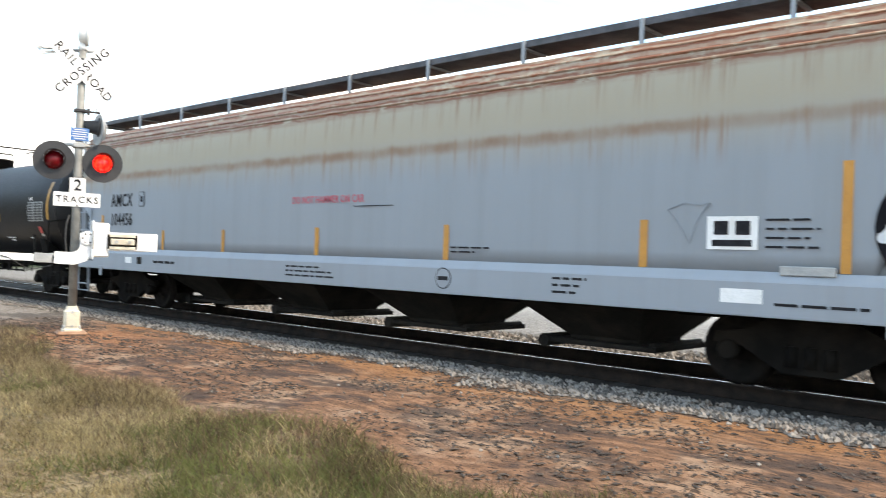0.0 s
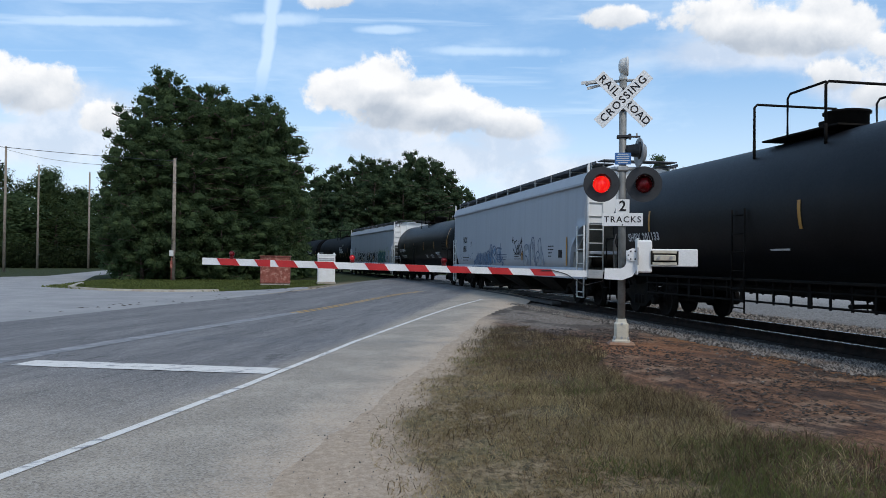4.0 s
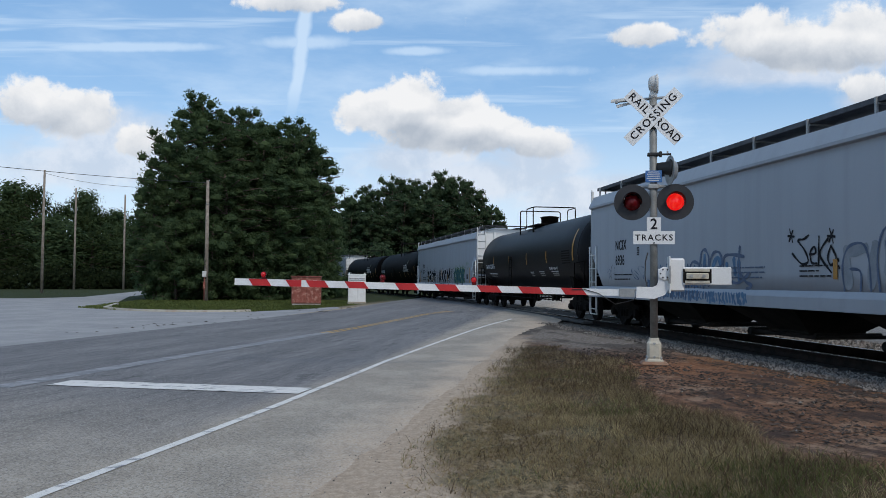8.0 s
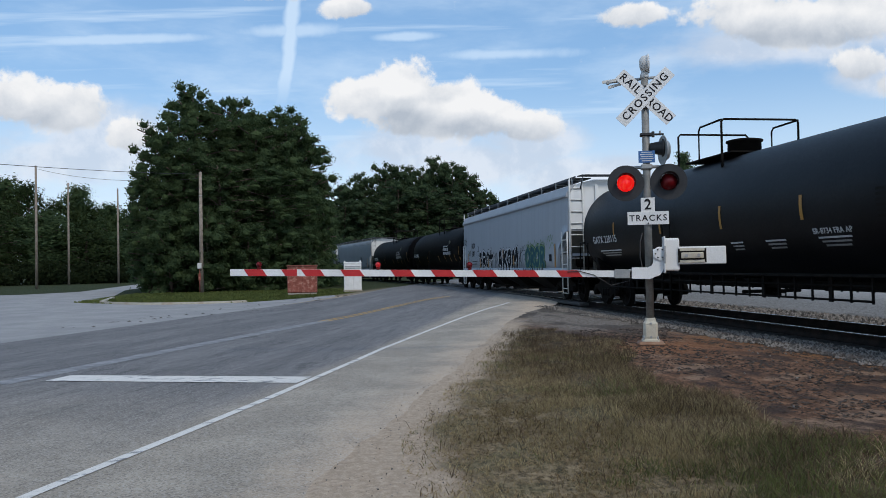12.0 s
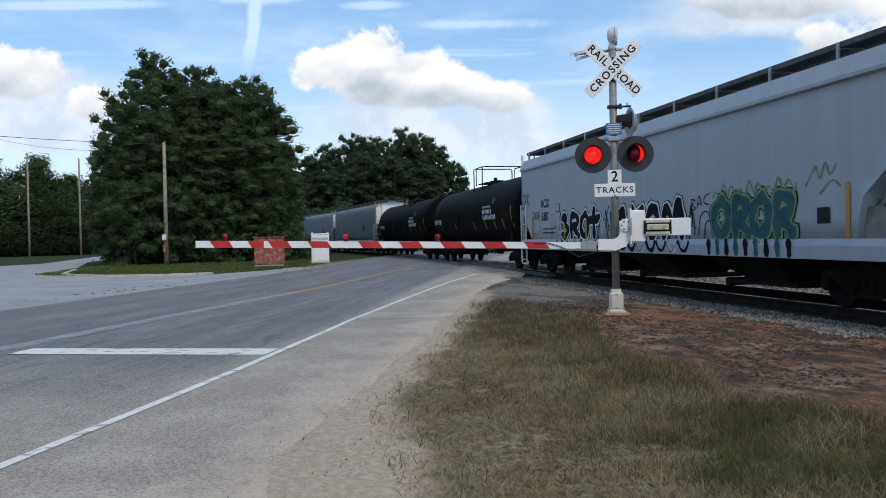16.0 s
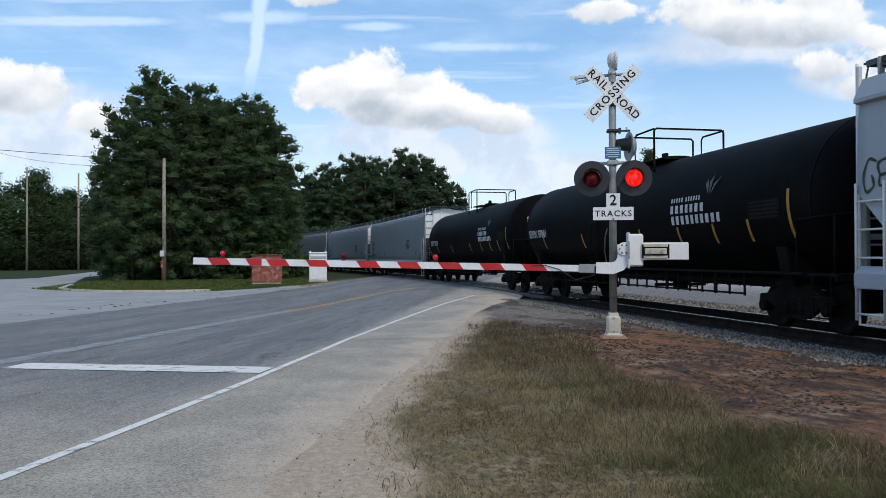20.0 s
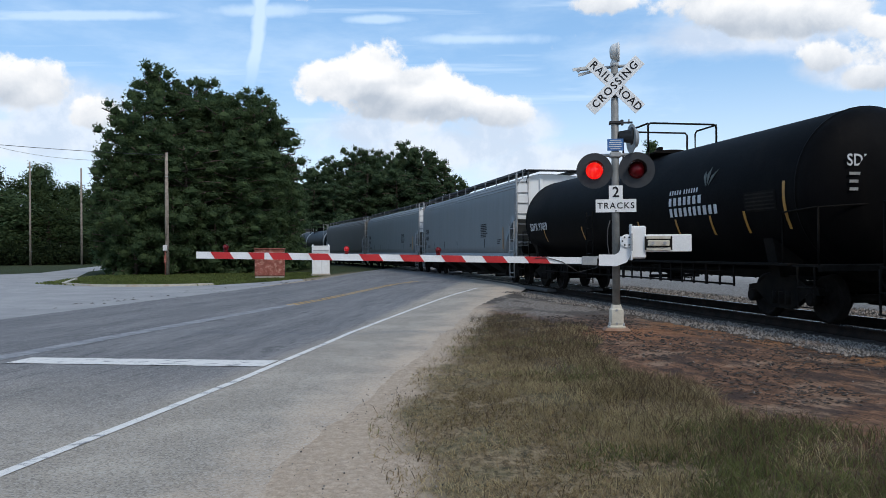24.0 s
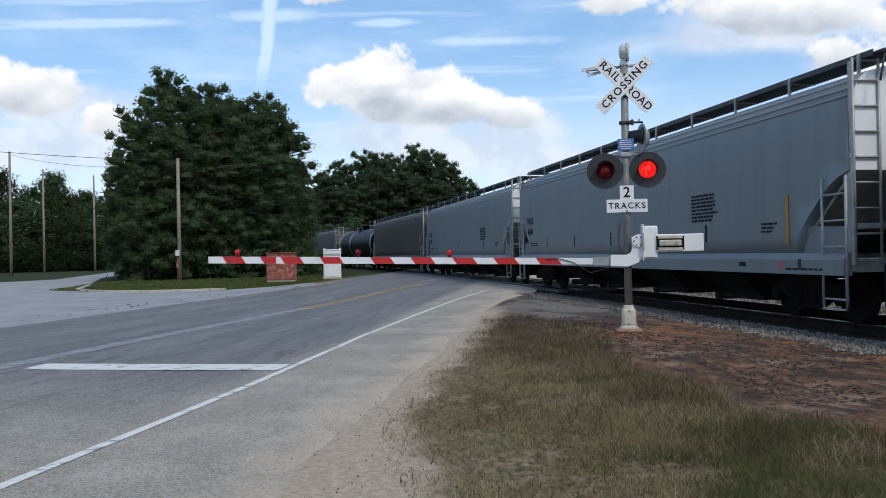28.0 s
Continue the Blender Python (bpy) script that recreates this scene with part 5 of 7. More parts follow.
def sprayed(parent, lines, mat, thick, y, label="", bend=True):
    """Spray strokes along lines of (x, z) on the car's side, with rounded ends; each stroke is a part."""
    for i, pts in enumerate(lines):
        m = M()
        path = curve(pts) if bend else list(pts)
        wide = [thick * (1.0 + 0.22 * math.sin(j * 0.8 + 2.1 * i + 5 * pts[0][0])) for j in range(len(path))]
        for back in (False, True):
            (a, b), (c, d) = (path[0], path[1]) if not back else (path[-1], path[-2])
            e = Vector((a - c, b - d)).normalized()
            ends = [((a + e.x * thick * 0.95, b + e.y * thick * 0.95), thick * 0.3), ((a + e.x * thick * 0.6, b + e.y * thick * 0.6), thick * 0.8)]
            if back:
                path, wide = path + [q for q, w in ends[::-1]], wide + [w for q, w in ends[::-1]]
            else:
                path, wide = [q for q, w in ends] + path, [w for q, w in ends] + wide
        n = len(path)
        for j, (a, b) in enumerate(path):
            d = Vector((path[min(j + 1, n - 1)][0] - path[max(j - 1, 0)][0], path[min(j + 1, n - 1)][1] - path[max(j - 1, 0)][1]))
            d = d.normalized() if d.length > 1e-6 else Vector((1, 0))
            yy = y - 0.00003 * j - 0.0002 * i
            m.v += [(a - d.y * wide[j], yy, b + d.x * wide[j]), (a + d.y * wide[j], yy, b - d.x * wide[j])]
            if j:
                q = 2 * j
                m.f.append((q - 2, q - 1, q + 1, q))
                m.s.append(False)
        part("spray_paint", m, mat, parent, label)


GLYPHS = {"A": [[(0.0, 0.0), (0.22, 0.75), (0.45, 1.0), (0.7, 0.8), (1.0, 0.0)], [(0.25, 0.33), (0.8, 0.3)]],
          "K": [[(0.12, 1.05), (0.2, 0.5), (0.15, 0.0)], [(1.0, 1.0), (0.35, 0.5), (0.6, 0.35), (1.05, 0.0)]],
          "O": [[(0.5, 1.0), (0.08, 0.75), (0.0, 0.3), (0.4, 0.0), (0.9, 0.2), (1.0, 0.7), (0.7, 1.0), (0.5, 1.0)]],
          "M": [[(0.0, 0.0), (0.05, 0.6), (0.15, 1.0), (0.5, 0.35), (0.85, 1.15), (0.97, 0.6), (1.0, 0.0)]],
          "R": [[(0.15, 0.0), (0.1, 0.5), (0.2, 1.0), (0.8, 0.95), (0.85, 0.6), (0.3, 0.45), (0.6, 0.3), (1.0, 0.0)]],
          "E": [[(1.0, 1.0), (0.3, 0.95), (0.05, 0.5), (0.3, 0.05), (1.0, 0.0)], [(0.15, 0.5), (0.85, 0.5)]],
          "h": [[(0.0, 0.9), (0.6, 1.0), (0.45, 0.6), (0.9, 0.35), (0.5, 0.0), (0.0, 0.1)]],
          "t": [[(0.5, 0.0), (0.45, 0.6), (0.5, 1.2)], [(0.0, 0.75), (0.6, 0.7), (1.1, 0.85)]]}


def bubble(parent, text, boxes, z0, z1, t):
    """Fat sprayed letters: black fill, pale rim, thin black outline; one part a layer and letter."""
    for i, (ch, (x0, x1)) in enumerate(zip(text, boxes)):
        lines = [[(x0 + (x1 - x0) * a, z0 + (z1 - z0) * b) for a, b in g] for g in GLYPHS[ch]]
        for grow, mat, y in ((0.085, "spray_black", -1.565), (0.06, "ink_pale", -1.570), (0.0, "spray_black", -1.575)):
            sprayed(parent, lines, mat, t + grow, y - 0.0006 * i, "sprayed letter")


def hopper_car(label, paint, sill, end_mat, length=18.8, bays=3, ribs=True, sill_h=0.31, trim="hopper_white", cut=((0.0, 2.45), (0.45, 2.40), (1.25, 1.78), (1.30, 1.13)), rear=None):
    car = thing("hopper_car", label, "rail car", group="cars of the freight train")
    hl = length / 2
    rungs = "cast" if trim == "hopper_white" else trim
    prof_z = [p[1] for p in HOPPER_PROFILE]
    prof_y = [p[0] for p in HOPPER_PROFILE]
    zb0 = 0.84 + sill_h

    front = cut

    def half_width(z):
        return float(np.interp(z, prof_z, prof_y))

    def low(x):
        d = hl - abs(x)
        cut = rear if rear and x < 0 else front
        return max(zb0, float(np.interp(d, [a for a, b in cut], [b for a, b in cut])))
    xs = [-hl] + [-hl + a for a in (0.25, 0.5, 0.75, 0.9, 1.05, 1.2, 1.35, 1.6, 1.95)]
    xs = xs + list(np.linspace(-hl + 2.4, hl - 2.4, 12)) + [-x for x in xs[::-1]]
    rr = []
    for x in xs:
        lo = low(x)
        ring = []
        for y, z in HOPPER_PROFILE[:-1]:
            zz = max(z, lo)
            ring.append((half_width(zz), zz))
        pts = [(x, -a, b) for a, b in ring] + [(x, 0.0, 4.2)] + [(x, a, b) for a, b in ring[::-1]]
        rr.append(pts)
    part("body", M().rings(rr[::-1], smooth=True), paint, car)
    # slope sheets below the ends and the end walls
    for s in (-1, 1):
        poly = [(-a, b) for a, b in zip(prof_y[3:], prof_z[3:])] + [(a, b) for a, b in zip(prof_y[3:][::-1], prof_z[3:][::-1])]
        ends = [(s * (hl + 0.004), a * 0.985, b) for a, b in [(-1.53, 2.5)] + poly[:-1] + [(1.53, 2.5)]]
        e = M().rings([ends, [(s * (hl + 0.03), a, b) for _, a, b in ends]], smooth=False)
        part("end_sheet", e, end_mat, car)
        fr = M().box((s * (hl - 0.15), 0, 1.0), (0.30, 3.0, 0.16), bevel=0.01).box((s * (hl - 0.7), 0, 0.92), (1.5, 2.9, 0.05)).box((s * (hl - 1.3), 0, 1.45), (0.18, 2.6, 1.1))
        for sy in (-1, 1):
            fr.box((s * (hl - 0.08), sy * 1.48, 1.75), (0.10, 0.08, 1.5), bevel=0.01)
            fr.cyl((s * (hl - 0.1), sy * 0.6, 1.05), (s * (hl - 0.05), sy * 0.6, 2.6), 0.06, n=6)
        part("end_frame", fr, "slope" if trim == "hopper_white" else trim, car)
        part("end_slope_sheet", M().prism([(hl - 0.02, 2.52), (hl - 0.02, 2.46), (hl - 1.55, 1.10), (hl - 1.62, 1.14)], (0, 1.46 * s, 0), (s, 0, 0), (0, 0, 1), 2.92), "slope", car, "dusty slanting sheet under the end wall, its shade in the colour")
        for y in (-0.55, 0.55):
            part("end_stiffener", M().box((s * (hl + 0.07), y, 3.27), (0.09, 0.11, 1.50), bevel=0.012), end_mat, car)
        part("corner_post", M().box((s * (hl + 0.02), -1.50, 2.6), (0.07, 0.07, 3.2), bevel=0.01), rungs, car)
        part("end_rail", M().box((s * (hl + 0.03), 0, 1.62), (0.06, 2.9, 0.09), bevel=0.01), trim, car)
        part("air_reservoir", M().turned((s * (hl - 0.75), -1.05, 1.38), (0, 1, 0), [(0, 0.05), (0.05, 0.2), (1.5, 0.2), (1.55, 0.05)], 14), "under", car)
        for sy in (-1, 1):
            if s > 0 or not rear:
                sl = M().prism([(hl - 1.32, 1.17), (hl - 0.12, 1.17), (hl - 0.12, 1.62), (hl - 1.28, 1.66)], (0, sy * 1.42, 0), (s, 0, 0), (0, 0, 1), 0.04)
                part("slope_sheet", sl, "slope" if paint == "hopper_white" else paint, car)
        ladder(car, (s * (hl + 0.06), -1.50), (s * (hl + 0.06), -1.04), 1.0, 4.25, 0.40, rungs, r=0.023)
        ladder(car, (s * (hl - 0.60), -1.60), (s * (hl - 0.02), -1.60), 0.36, 2.42, 0.42, rungs, r=0.023)
        ladder(car, (s * (hl + 0.06), 1.50), (s * (hl + 0.06), 1.04), 1.0, 4.25, 0.40, rungs, r=0.023)
        st = M().tube([(s * (hl - 0.62), -1.58, 0.86), (s * (hl - 0.62), -1.58, 0.30), (s * (hl - 0.06), -1.58, 0.30), (s * (hl - 0.06), -1.58, 0.86)], 0.022)
        part("stirrup_step", st, rungs, car)
        tp = M().box((s * (hl + 0.10), 0, 4.33), (0.5, 2.3, 0.03)).tube([(s * (hl + 0.30), -1.2, 3.85), (s * (hl + 0.30), -1.1, 4.32), (s * (hl + 0.30), 1.1, 4.32), (s * (hl + 0.30), 1.2, 3.85)], 0.02)
        part("end_walkway", tp, "steel_dark", car)
        coupler(car, s * hl)
        truck(car, s * (hl - 1.75))
    bw, n = M(), 28
    bw.tube([(hl + 0.20, -0.15 + 0.27 * math.cos(6.2832 * k / n), 2.14 + 0.27 * math.sin(6.2832 * k / n)) for k in range(n + 1)], 0.02, 6)
    for k in range(5):
        bw.cyl((hl + 0.18, -0.15, 2.14), (hl + 0.20, -0.15 + 0.27 * math.cos(1.2566 * k), 2.14 + 0.27 * math.sin(1.2566 * k)), 0.018, n=5)
    part("brake_wheel", bw, trim, car)
    part("brake_housing", M().turned((hl + 0.02, -0.15, 2.14), (1, 0, 0), [(0, 0.17), (0.09, 0.17), (0.14, 0.09), (0.16, 0.04)], 14).box((hl + 0.05, -0.15, 1.72), (0.06, 0.05, 0.6)), "slope", car)
    for sy in (-1, 1):
        part("side_sill", M().rings([[(x, sy * y, z) for y, z in ((1.50, 0.84), (1.648, 0.84), (1.652, 0.856), (1.652, 0.75 + sill_h), (1.640, 0.77 + sill_h), (1.562, 0.865 + sill_h), (1.50, 0.865 + sill_h))] for x in ((-hl + 0.03, hl - 0.03) if sy > 0 else (hl - 0.03, -hl + 0.03))], smooth=False), sill, car)
        if ribs:
            for z in (3.68, 3.80, 3.92):
                y = half_width(z)
                part("roof_rib", M().tube([(-hl, sy * (y + 0.0), z), (hl, sy * (y + 0.0), z)], 0.022, 6), paint, car)
        else:
            part("eave", M().rings([[(x, sy * 1.49, 3.60), (x, sy * 1.615, 3.63), (x, sy * 1.615, 3.69), (x, sy * 1.47, 4.0), (x, sy * 1.28, 4.05)] for x in (-hl, hl)], smooth=False), paint, car)
        wz = 4.31 if ribs else 4.24
        out = 1.16 if ribs else 1.30
        wk = M().box((0, sy * (out - 0.28), wz), (length + 0.2, 0.56, 0.035)).box((0, sy * (out - 0.005), wz + 0.03), (length + 0.2, 0.02, 0.09))
        part("roof_walkway", wk, "steel_dark", car, "dark grating walkway")
        for k in range(11):
            x = -hl + 0.2 + (length - 0.4) * k / 10
            part("walkway_post", M().box((x, sy * (out + 0.02), wz - 0.16), (0.045, 0.04, 0.46)).box((x, sy * (out - 0.25), wz - 0.03), (0.05, 0.5, 0.03)), "galv" if trim == "hopper_white" else trim, car)
    for k in range(bays * 2):
        x = -hl + 1.6 + (length - 3.2) * k / (bays * 2 - 1)
        part("roof_hatch", M().box((x, 0, 4.24), (1.6, 0.7, 0.12), bevel=0.03), paint, car)
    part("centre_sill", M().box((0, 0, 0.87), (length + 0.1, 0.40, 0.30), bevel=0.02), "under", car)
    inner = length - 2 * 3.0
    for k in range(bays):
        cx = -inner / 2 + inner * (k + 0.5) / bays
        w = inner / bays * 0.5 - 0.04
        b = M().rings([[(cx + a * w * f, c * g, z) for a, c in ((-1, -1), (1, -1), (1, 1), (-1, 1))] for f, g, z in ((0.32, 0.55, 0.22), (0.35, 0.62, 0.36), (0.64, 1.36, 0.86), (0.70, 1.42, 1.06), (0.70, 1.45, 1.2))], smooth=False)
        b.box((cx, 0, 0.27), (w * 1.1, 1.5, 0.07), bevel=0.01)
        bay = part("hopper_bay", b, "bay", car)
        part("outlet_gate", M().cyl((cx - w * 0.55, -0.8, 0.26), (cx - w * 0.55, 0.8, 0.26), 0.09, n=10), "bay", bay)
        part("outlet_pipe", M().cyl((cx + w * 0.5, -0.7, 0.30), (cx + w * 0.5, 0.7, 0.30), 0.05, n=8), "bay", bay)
    return car


def tank_car(label, shift=0.0, back=-1.9, paint="tank_black"):
    car = thing("tank_car", label, "rail car", group="cars of the freight train")
    R, zc, hl, cap = 1.47, 2.33, 7.85, 0.62
    prof = [(-hl - cap * math.sin(t), R * math.cos(t)) for t in (1.53, 1.35, 1.1, 0.8, 0.5, 0.25)]
    prof += [(-hl, R)] + [(-hl + 2 * hl * k / 8, R) for k in range(1, 8)] + [(hl, R)]
    prof += [(-a, r) for a, r in prof[5::-1]]
    part("tank", M().turned((0, 0, zc), (1, 0, 0), prof, 48), paint, car)
    for x in (-hl, hl):
        part("weld_ring", M().turned((x - 0.02, 0, zc), (1, 0, 0), [(0, R), (0.004, R + 0.008), (0.036, R + 0.008), (0.04, R)], 48, caps=False), paint, car)
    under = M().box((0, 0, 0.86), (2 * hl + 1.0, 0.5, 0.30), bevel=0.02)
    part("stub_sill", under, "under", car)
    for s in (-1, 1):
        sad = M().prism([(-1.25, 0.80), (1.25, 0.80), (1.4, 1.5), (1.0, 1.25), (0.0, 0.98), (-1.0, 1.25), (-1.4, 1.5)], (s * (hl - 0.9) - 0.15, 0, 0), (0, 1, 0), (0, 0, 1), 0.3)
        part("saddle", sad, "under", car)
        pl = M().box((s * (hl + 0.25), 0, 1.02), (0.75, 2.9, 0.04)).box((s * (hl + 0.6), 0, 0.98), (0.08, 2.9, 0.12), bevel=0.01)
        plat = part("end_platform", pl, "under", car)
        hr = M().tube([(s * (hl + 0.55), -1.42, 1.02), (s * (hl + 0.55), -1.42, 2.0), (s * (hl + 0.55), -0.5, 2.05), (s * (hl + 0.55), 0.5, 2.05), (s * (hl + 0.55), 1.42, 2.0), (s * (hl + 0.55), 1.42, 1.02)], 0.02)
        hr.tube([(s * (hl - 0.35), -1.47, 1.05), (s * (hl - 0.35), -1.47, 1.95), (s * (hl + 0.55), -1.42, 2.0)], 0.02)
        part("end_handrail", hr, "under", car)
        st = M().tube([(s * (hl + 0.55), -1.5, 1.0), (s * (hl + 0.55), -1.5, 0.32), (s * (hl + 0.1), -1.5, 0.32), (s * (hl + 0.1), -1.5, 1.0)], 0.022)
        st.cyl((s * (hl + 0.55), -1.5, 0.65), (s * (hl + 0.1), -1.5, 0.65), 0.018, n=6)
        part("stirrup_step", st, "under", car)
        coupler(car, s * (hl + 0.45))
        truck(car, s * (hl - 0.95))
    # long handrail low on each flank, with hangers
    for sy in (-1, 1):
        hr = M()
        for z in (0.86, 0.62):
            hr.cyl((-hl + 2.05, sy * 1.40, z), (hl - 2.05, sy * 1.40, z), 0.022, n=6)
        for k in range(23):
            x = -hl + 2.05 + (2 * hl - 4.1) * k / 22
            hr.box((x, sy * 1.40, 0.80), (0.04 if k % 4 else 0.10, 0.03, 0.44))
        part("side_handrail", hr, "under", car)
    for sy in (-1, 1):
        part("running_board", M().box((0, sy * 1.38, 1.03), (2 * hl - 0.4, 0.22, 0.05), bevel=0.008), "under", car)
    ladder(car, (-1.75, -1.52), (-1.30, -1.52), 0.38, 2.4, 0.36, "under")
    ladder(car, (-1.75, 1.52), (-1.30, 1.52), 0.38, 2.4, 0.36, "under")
    pit = M().turned((0.6, 0, 0.92), (0, 0, -1), [(0, 0.6), (0.14, 0.45), (0.2, 0.20), (0.42, 0.16)], 16).box((0.6, 0, 0.55), (0.5, 0.16, 0.1)).cyl((0.6, -0.7, 0.62), (0.6, 0.7, 0.62), 0.04, n=8)
    part("bottom_outlet", pit, "under", car)
    # platform round the manway
    top = zc + R
    pf = M().box((0.5 * back + 0.15, 0, top + 0.0), (0.4 - back, 1.5, 0.035))
    for x in (back, 0.3):
        for sy in (-0.95, 0.95):
            pf.cyl((x, sy, top - 0.36), (x, sy, top), 0.03, n=6)
    plat = part("top_platform", pf, "under", car, at=pose(shift, 0, 0))
    part("manway", M().turned((-0.4, 0, top - 0.05), (0, 0, 1), [(0, 0.38), (0.36, 0.38), (0.37, 0.42), (0.41, 0.42), (0.44, 0.28)] if shift == 0 else [(0, 0.34), (0.12, 0.34), (0.13, 0.37), (0.17, 0.37), (0.19, 0.2)], 18), "under", car, at=pose(shift, 0, 0))
    part("valve", M().cyl((-1.2, 0.1, top), (-1.2, 0.1, top + 0.25), 0.09, n=8).box((-1.2, 0.1, top + 0.28), (0.2, 0.12, 0.1), bevel=0.02), "under", car, at=pose(shift, 0, 0))
    h = 0.74
    for x in (back, 0.3):
        part("platform_rail", M().tube([(x, -0.95, top - 0.1), (x, -0.95, top + h - 0.06), (x, -0.89, top + h), (x, 0.89, top + h), (x, 0.95, top + h - 0.06), (x, 0.95, top - 0.1)], 0.026), "under", plat)
    for sy in (-0.95, 0.95):
        part("platform_rail", M().tube([(-0.8, sy, top - 0.1), (-0.8, sy, top + h - 0.10), (-0.72, sy, top + h - 0.02), (0.3, sy, top + h - 0.01)], 0.024), "under", plat)
    return car


def on_tank(parent, x, z, w, h, mat, name="reflective_stripe", lift=0.012, label=""):
    """A patch that follows the tank's round flank, on the road side."""
    R, zc = 1.47 + lift, 2.33
    rr = []
    for k in range(6):
        zz = z - h / 2 + h * k / 5
        a = math.asin(max(-0.99, min(0.99, (zz - zc) / R)))
        rr.append([(x - w / 2, -R * math.cos(a), zz), (x + w / 2, -R * math.cos(a), zz)])
    m = M().rings(rr, closed=False, smooth=True, caps=False)
    return part(name, m, mat, parent, label)


def tank_text(parent, text, x, z, size, mat="ink_white", sx=0.8):
    R, zc = 1.485, 2.33
    a = math.asin((z - zc) / R)
    return letters(text, size, mat, "lettering", parent, pose(x, -R * math.cos(a) - 0.012, z, 90 - math.degrees(a), 0, 0), 0.002, "LEFT", 1.1, sx)


TRAIN = []       # (car, its middle along the track at the start)


def build_train():
    c = tank_car("sooty black tank car coupled ahead of a rusty hopper")
    TRAIN.append((c, 9.35))
    on_tank(c, -7.3, 2.4, 0.12, 0.9, "brass")
    # rusty hopper
    c = hopper_car("weathered grey covered hopper car with rust along the roof", "hopper_rusty", "sill_rusty", "hopper_rusty", 18.5, 4, True, 0.45, "sill_rusty", ((0.0, 2.45), (0.9, 1.62), (1.05, 1.3), (1.06, 1.1)))
    TRAIN.append((c, -10.35))
    side_text(c, "AMCX", -7.68, 2.38, 0.40, "ink", sx=0.82)
    side_text(c, "104456", -7.68, 1.95, 0.38, "ink", sx=0.82)
    side_text(c, "DO NOT HAMMER ON CAR", -0.95, 2.24, 0.17, "ink_red", sx=0.8)
    part("stencil_box", M().box((-6.25, -1.575, 2.40), (0.22, 0.004, 0.32)), "ink", c)
    part("stencil_box", M().box((-6.25, -1.579, 2.40), (0.19, 0.004, 0.29)), "hopper_rusty", c)
    part("stencil_box", M().box((-6.25, -1.583, 2.40), (0.09, 0.004, 0.12)), "ink", c)
    side_text(c, "LD LMT 219100 LBS", -7.66, 1.60, 0.115, "ink", sx=0.9)
    side_text(c, "LT WT   66900 LBS", -7.66, 1.42, 0.115, "ink", sx=0.9)
    for x, h in ((-8.08, 0.75), (-5.3, 0.40), (-3.05, 0.42), (-0.25, 0.46), (2.65, 0.5), (5.75, 0.55), (7.95, 1.12)):
        part("reflective_stripe", M().box((x, -1.565, 1.32 + h / 2), (0.10, 0.006, h)), "brass", c)
    pan = part("data_panel", M().box((6.80, -1.572, 1.72), (0.56, 0.004, 0.36)), "white", c, "white and black data panel")
    for x, z, w, h in ((6.68, 1.775, 0.16, 0.15), (6.92, 1.775, 0.16, 0.15), (6.80, 1.61, 0.44, 0.07)):
        part("print_bar", M().box((x, -1.577, z), (w, 0.004, h)), "ink", pan)
    bars(c, 7.16, 1.86, (0.45, 0.55, 0.45, 0.55), "ink", seed=2, pitch=0.095, h=0.022)
    bars(c, 2.75, 1.50, (0.7, 0.45), "ink", seed=21, pitch=0.06, h=0.022)
    bars(c, -0.95, 1.12, (0.9, 1.2, 1.3), "ink", -1.655, seed=3, pitch=0.075, h=0.028)
    bars(c, 4.55, 1.14, (0.5, 0.4, 0.35), "ink", -1.655, seed=4, pitch=0.085, h=0.03)
    bars(c, -5.5, 1.06, (0.85,), "ink", -1.655, 0.05, seed=5)
    bars(c, -8.6, 1.10, (0.3, 0.3, 0.25), "ink", -1.655, 0.02, seed=22, pitch=0.04)
    bars(c, 7.3, 0.98, (0.9,), "ink", -1.655, 0.03, seed=23)
    part("maker_mark", M().turned((2.7, -1.652, 1.06), (0, -1, 0), [(0, 0.15), (0.004, 0.15)], 24), "ink", c, "round maker's mark")
    part("maker_mark", M().turned((2.7, -1.657, 1.06), (0, -1, 0), [(0, 0.135), (0.003, 0.135)], 24), "sill_rusty", c)
    part("maker_mark", M().box((2.7, -1.663, 1.06), (0.19, 0.003, 0.055)), "ink", c)
    part("placard_holder", M().box((7.6, -1.60, 1.33), (0.55, 0.03, 0.10), bevel=0.01), "galv", c)
    part("repack_stencil", M().box((6.95, -1.653, 1.05), (0.45, 0.004, 0.15)), "white", c)
    part("repack_stencil", M().box((-6.6, -1.653, 1.07), (0.28, 0.004, 0.13)), "white", c)
    part("defect_card_holder", M().box((-6.1, -1.660, 1.07), (0.18, 0.015, 0.15), bevel=0.004), "bay", c)
    part("jacking_pad", M().box((-7.9, -1.655, 0.80), (0.12, 0.03, 0.22), bevel=0.01), "sill_rusty", c)
    sq = M().tube([(6.05, -1.575, 1.98), (6.25, -1.575, 2.06), (6.45, -1.575, 2.02), (6.55, -1.575, 2.05), (6.4, -1.575, 1.85), (6.32, -1.575, 1.6), (6.2, -1.575, 1.8), (6.05, -1.575, 1.98)], 0.005)
    part("spray_paint", sq, "ink_fade", c)
    part("spray_paint", M().turned((8.80, -1.572, 1.78), (0, -1, 0), [(0, 0.60), (0.004, 0.60)], 30), "spray_black", c, "large sprayed black ball")
    sprayed(c, [[(8.35, 1.78), (8.42, 1.95), (8.55, 2.0)], [(8.28, 1.68), (8.36, 1.70)]], "ink_pale", 0.06, -1.580, "pale gleam on the sprayed ball")
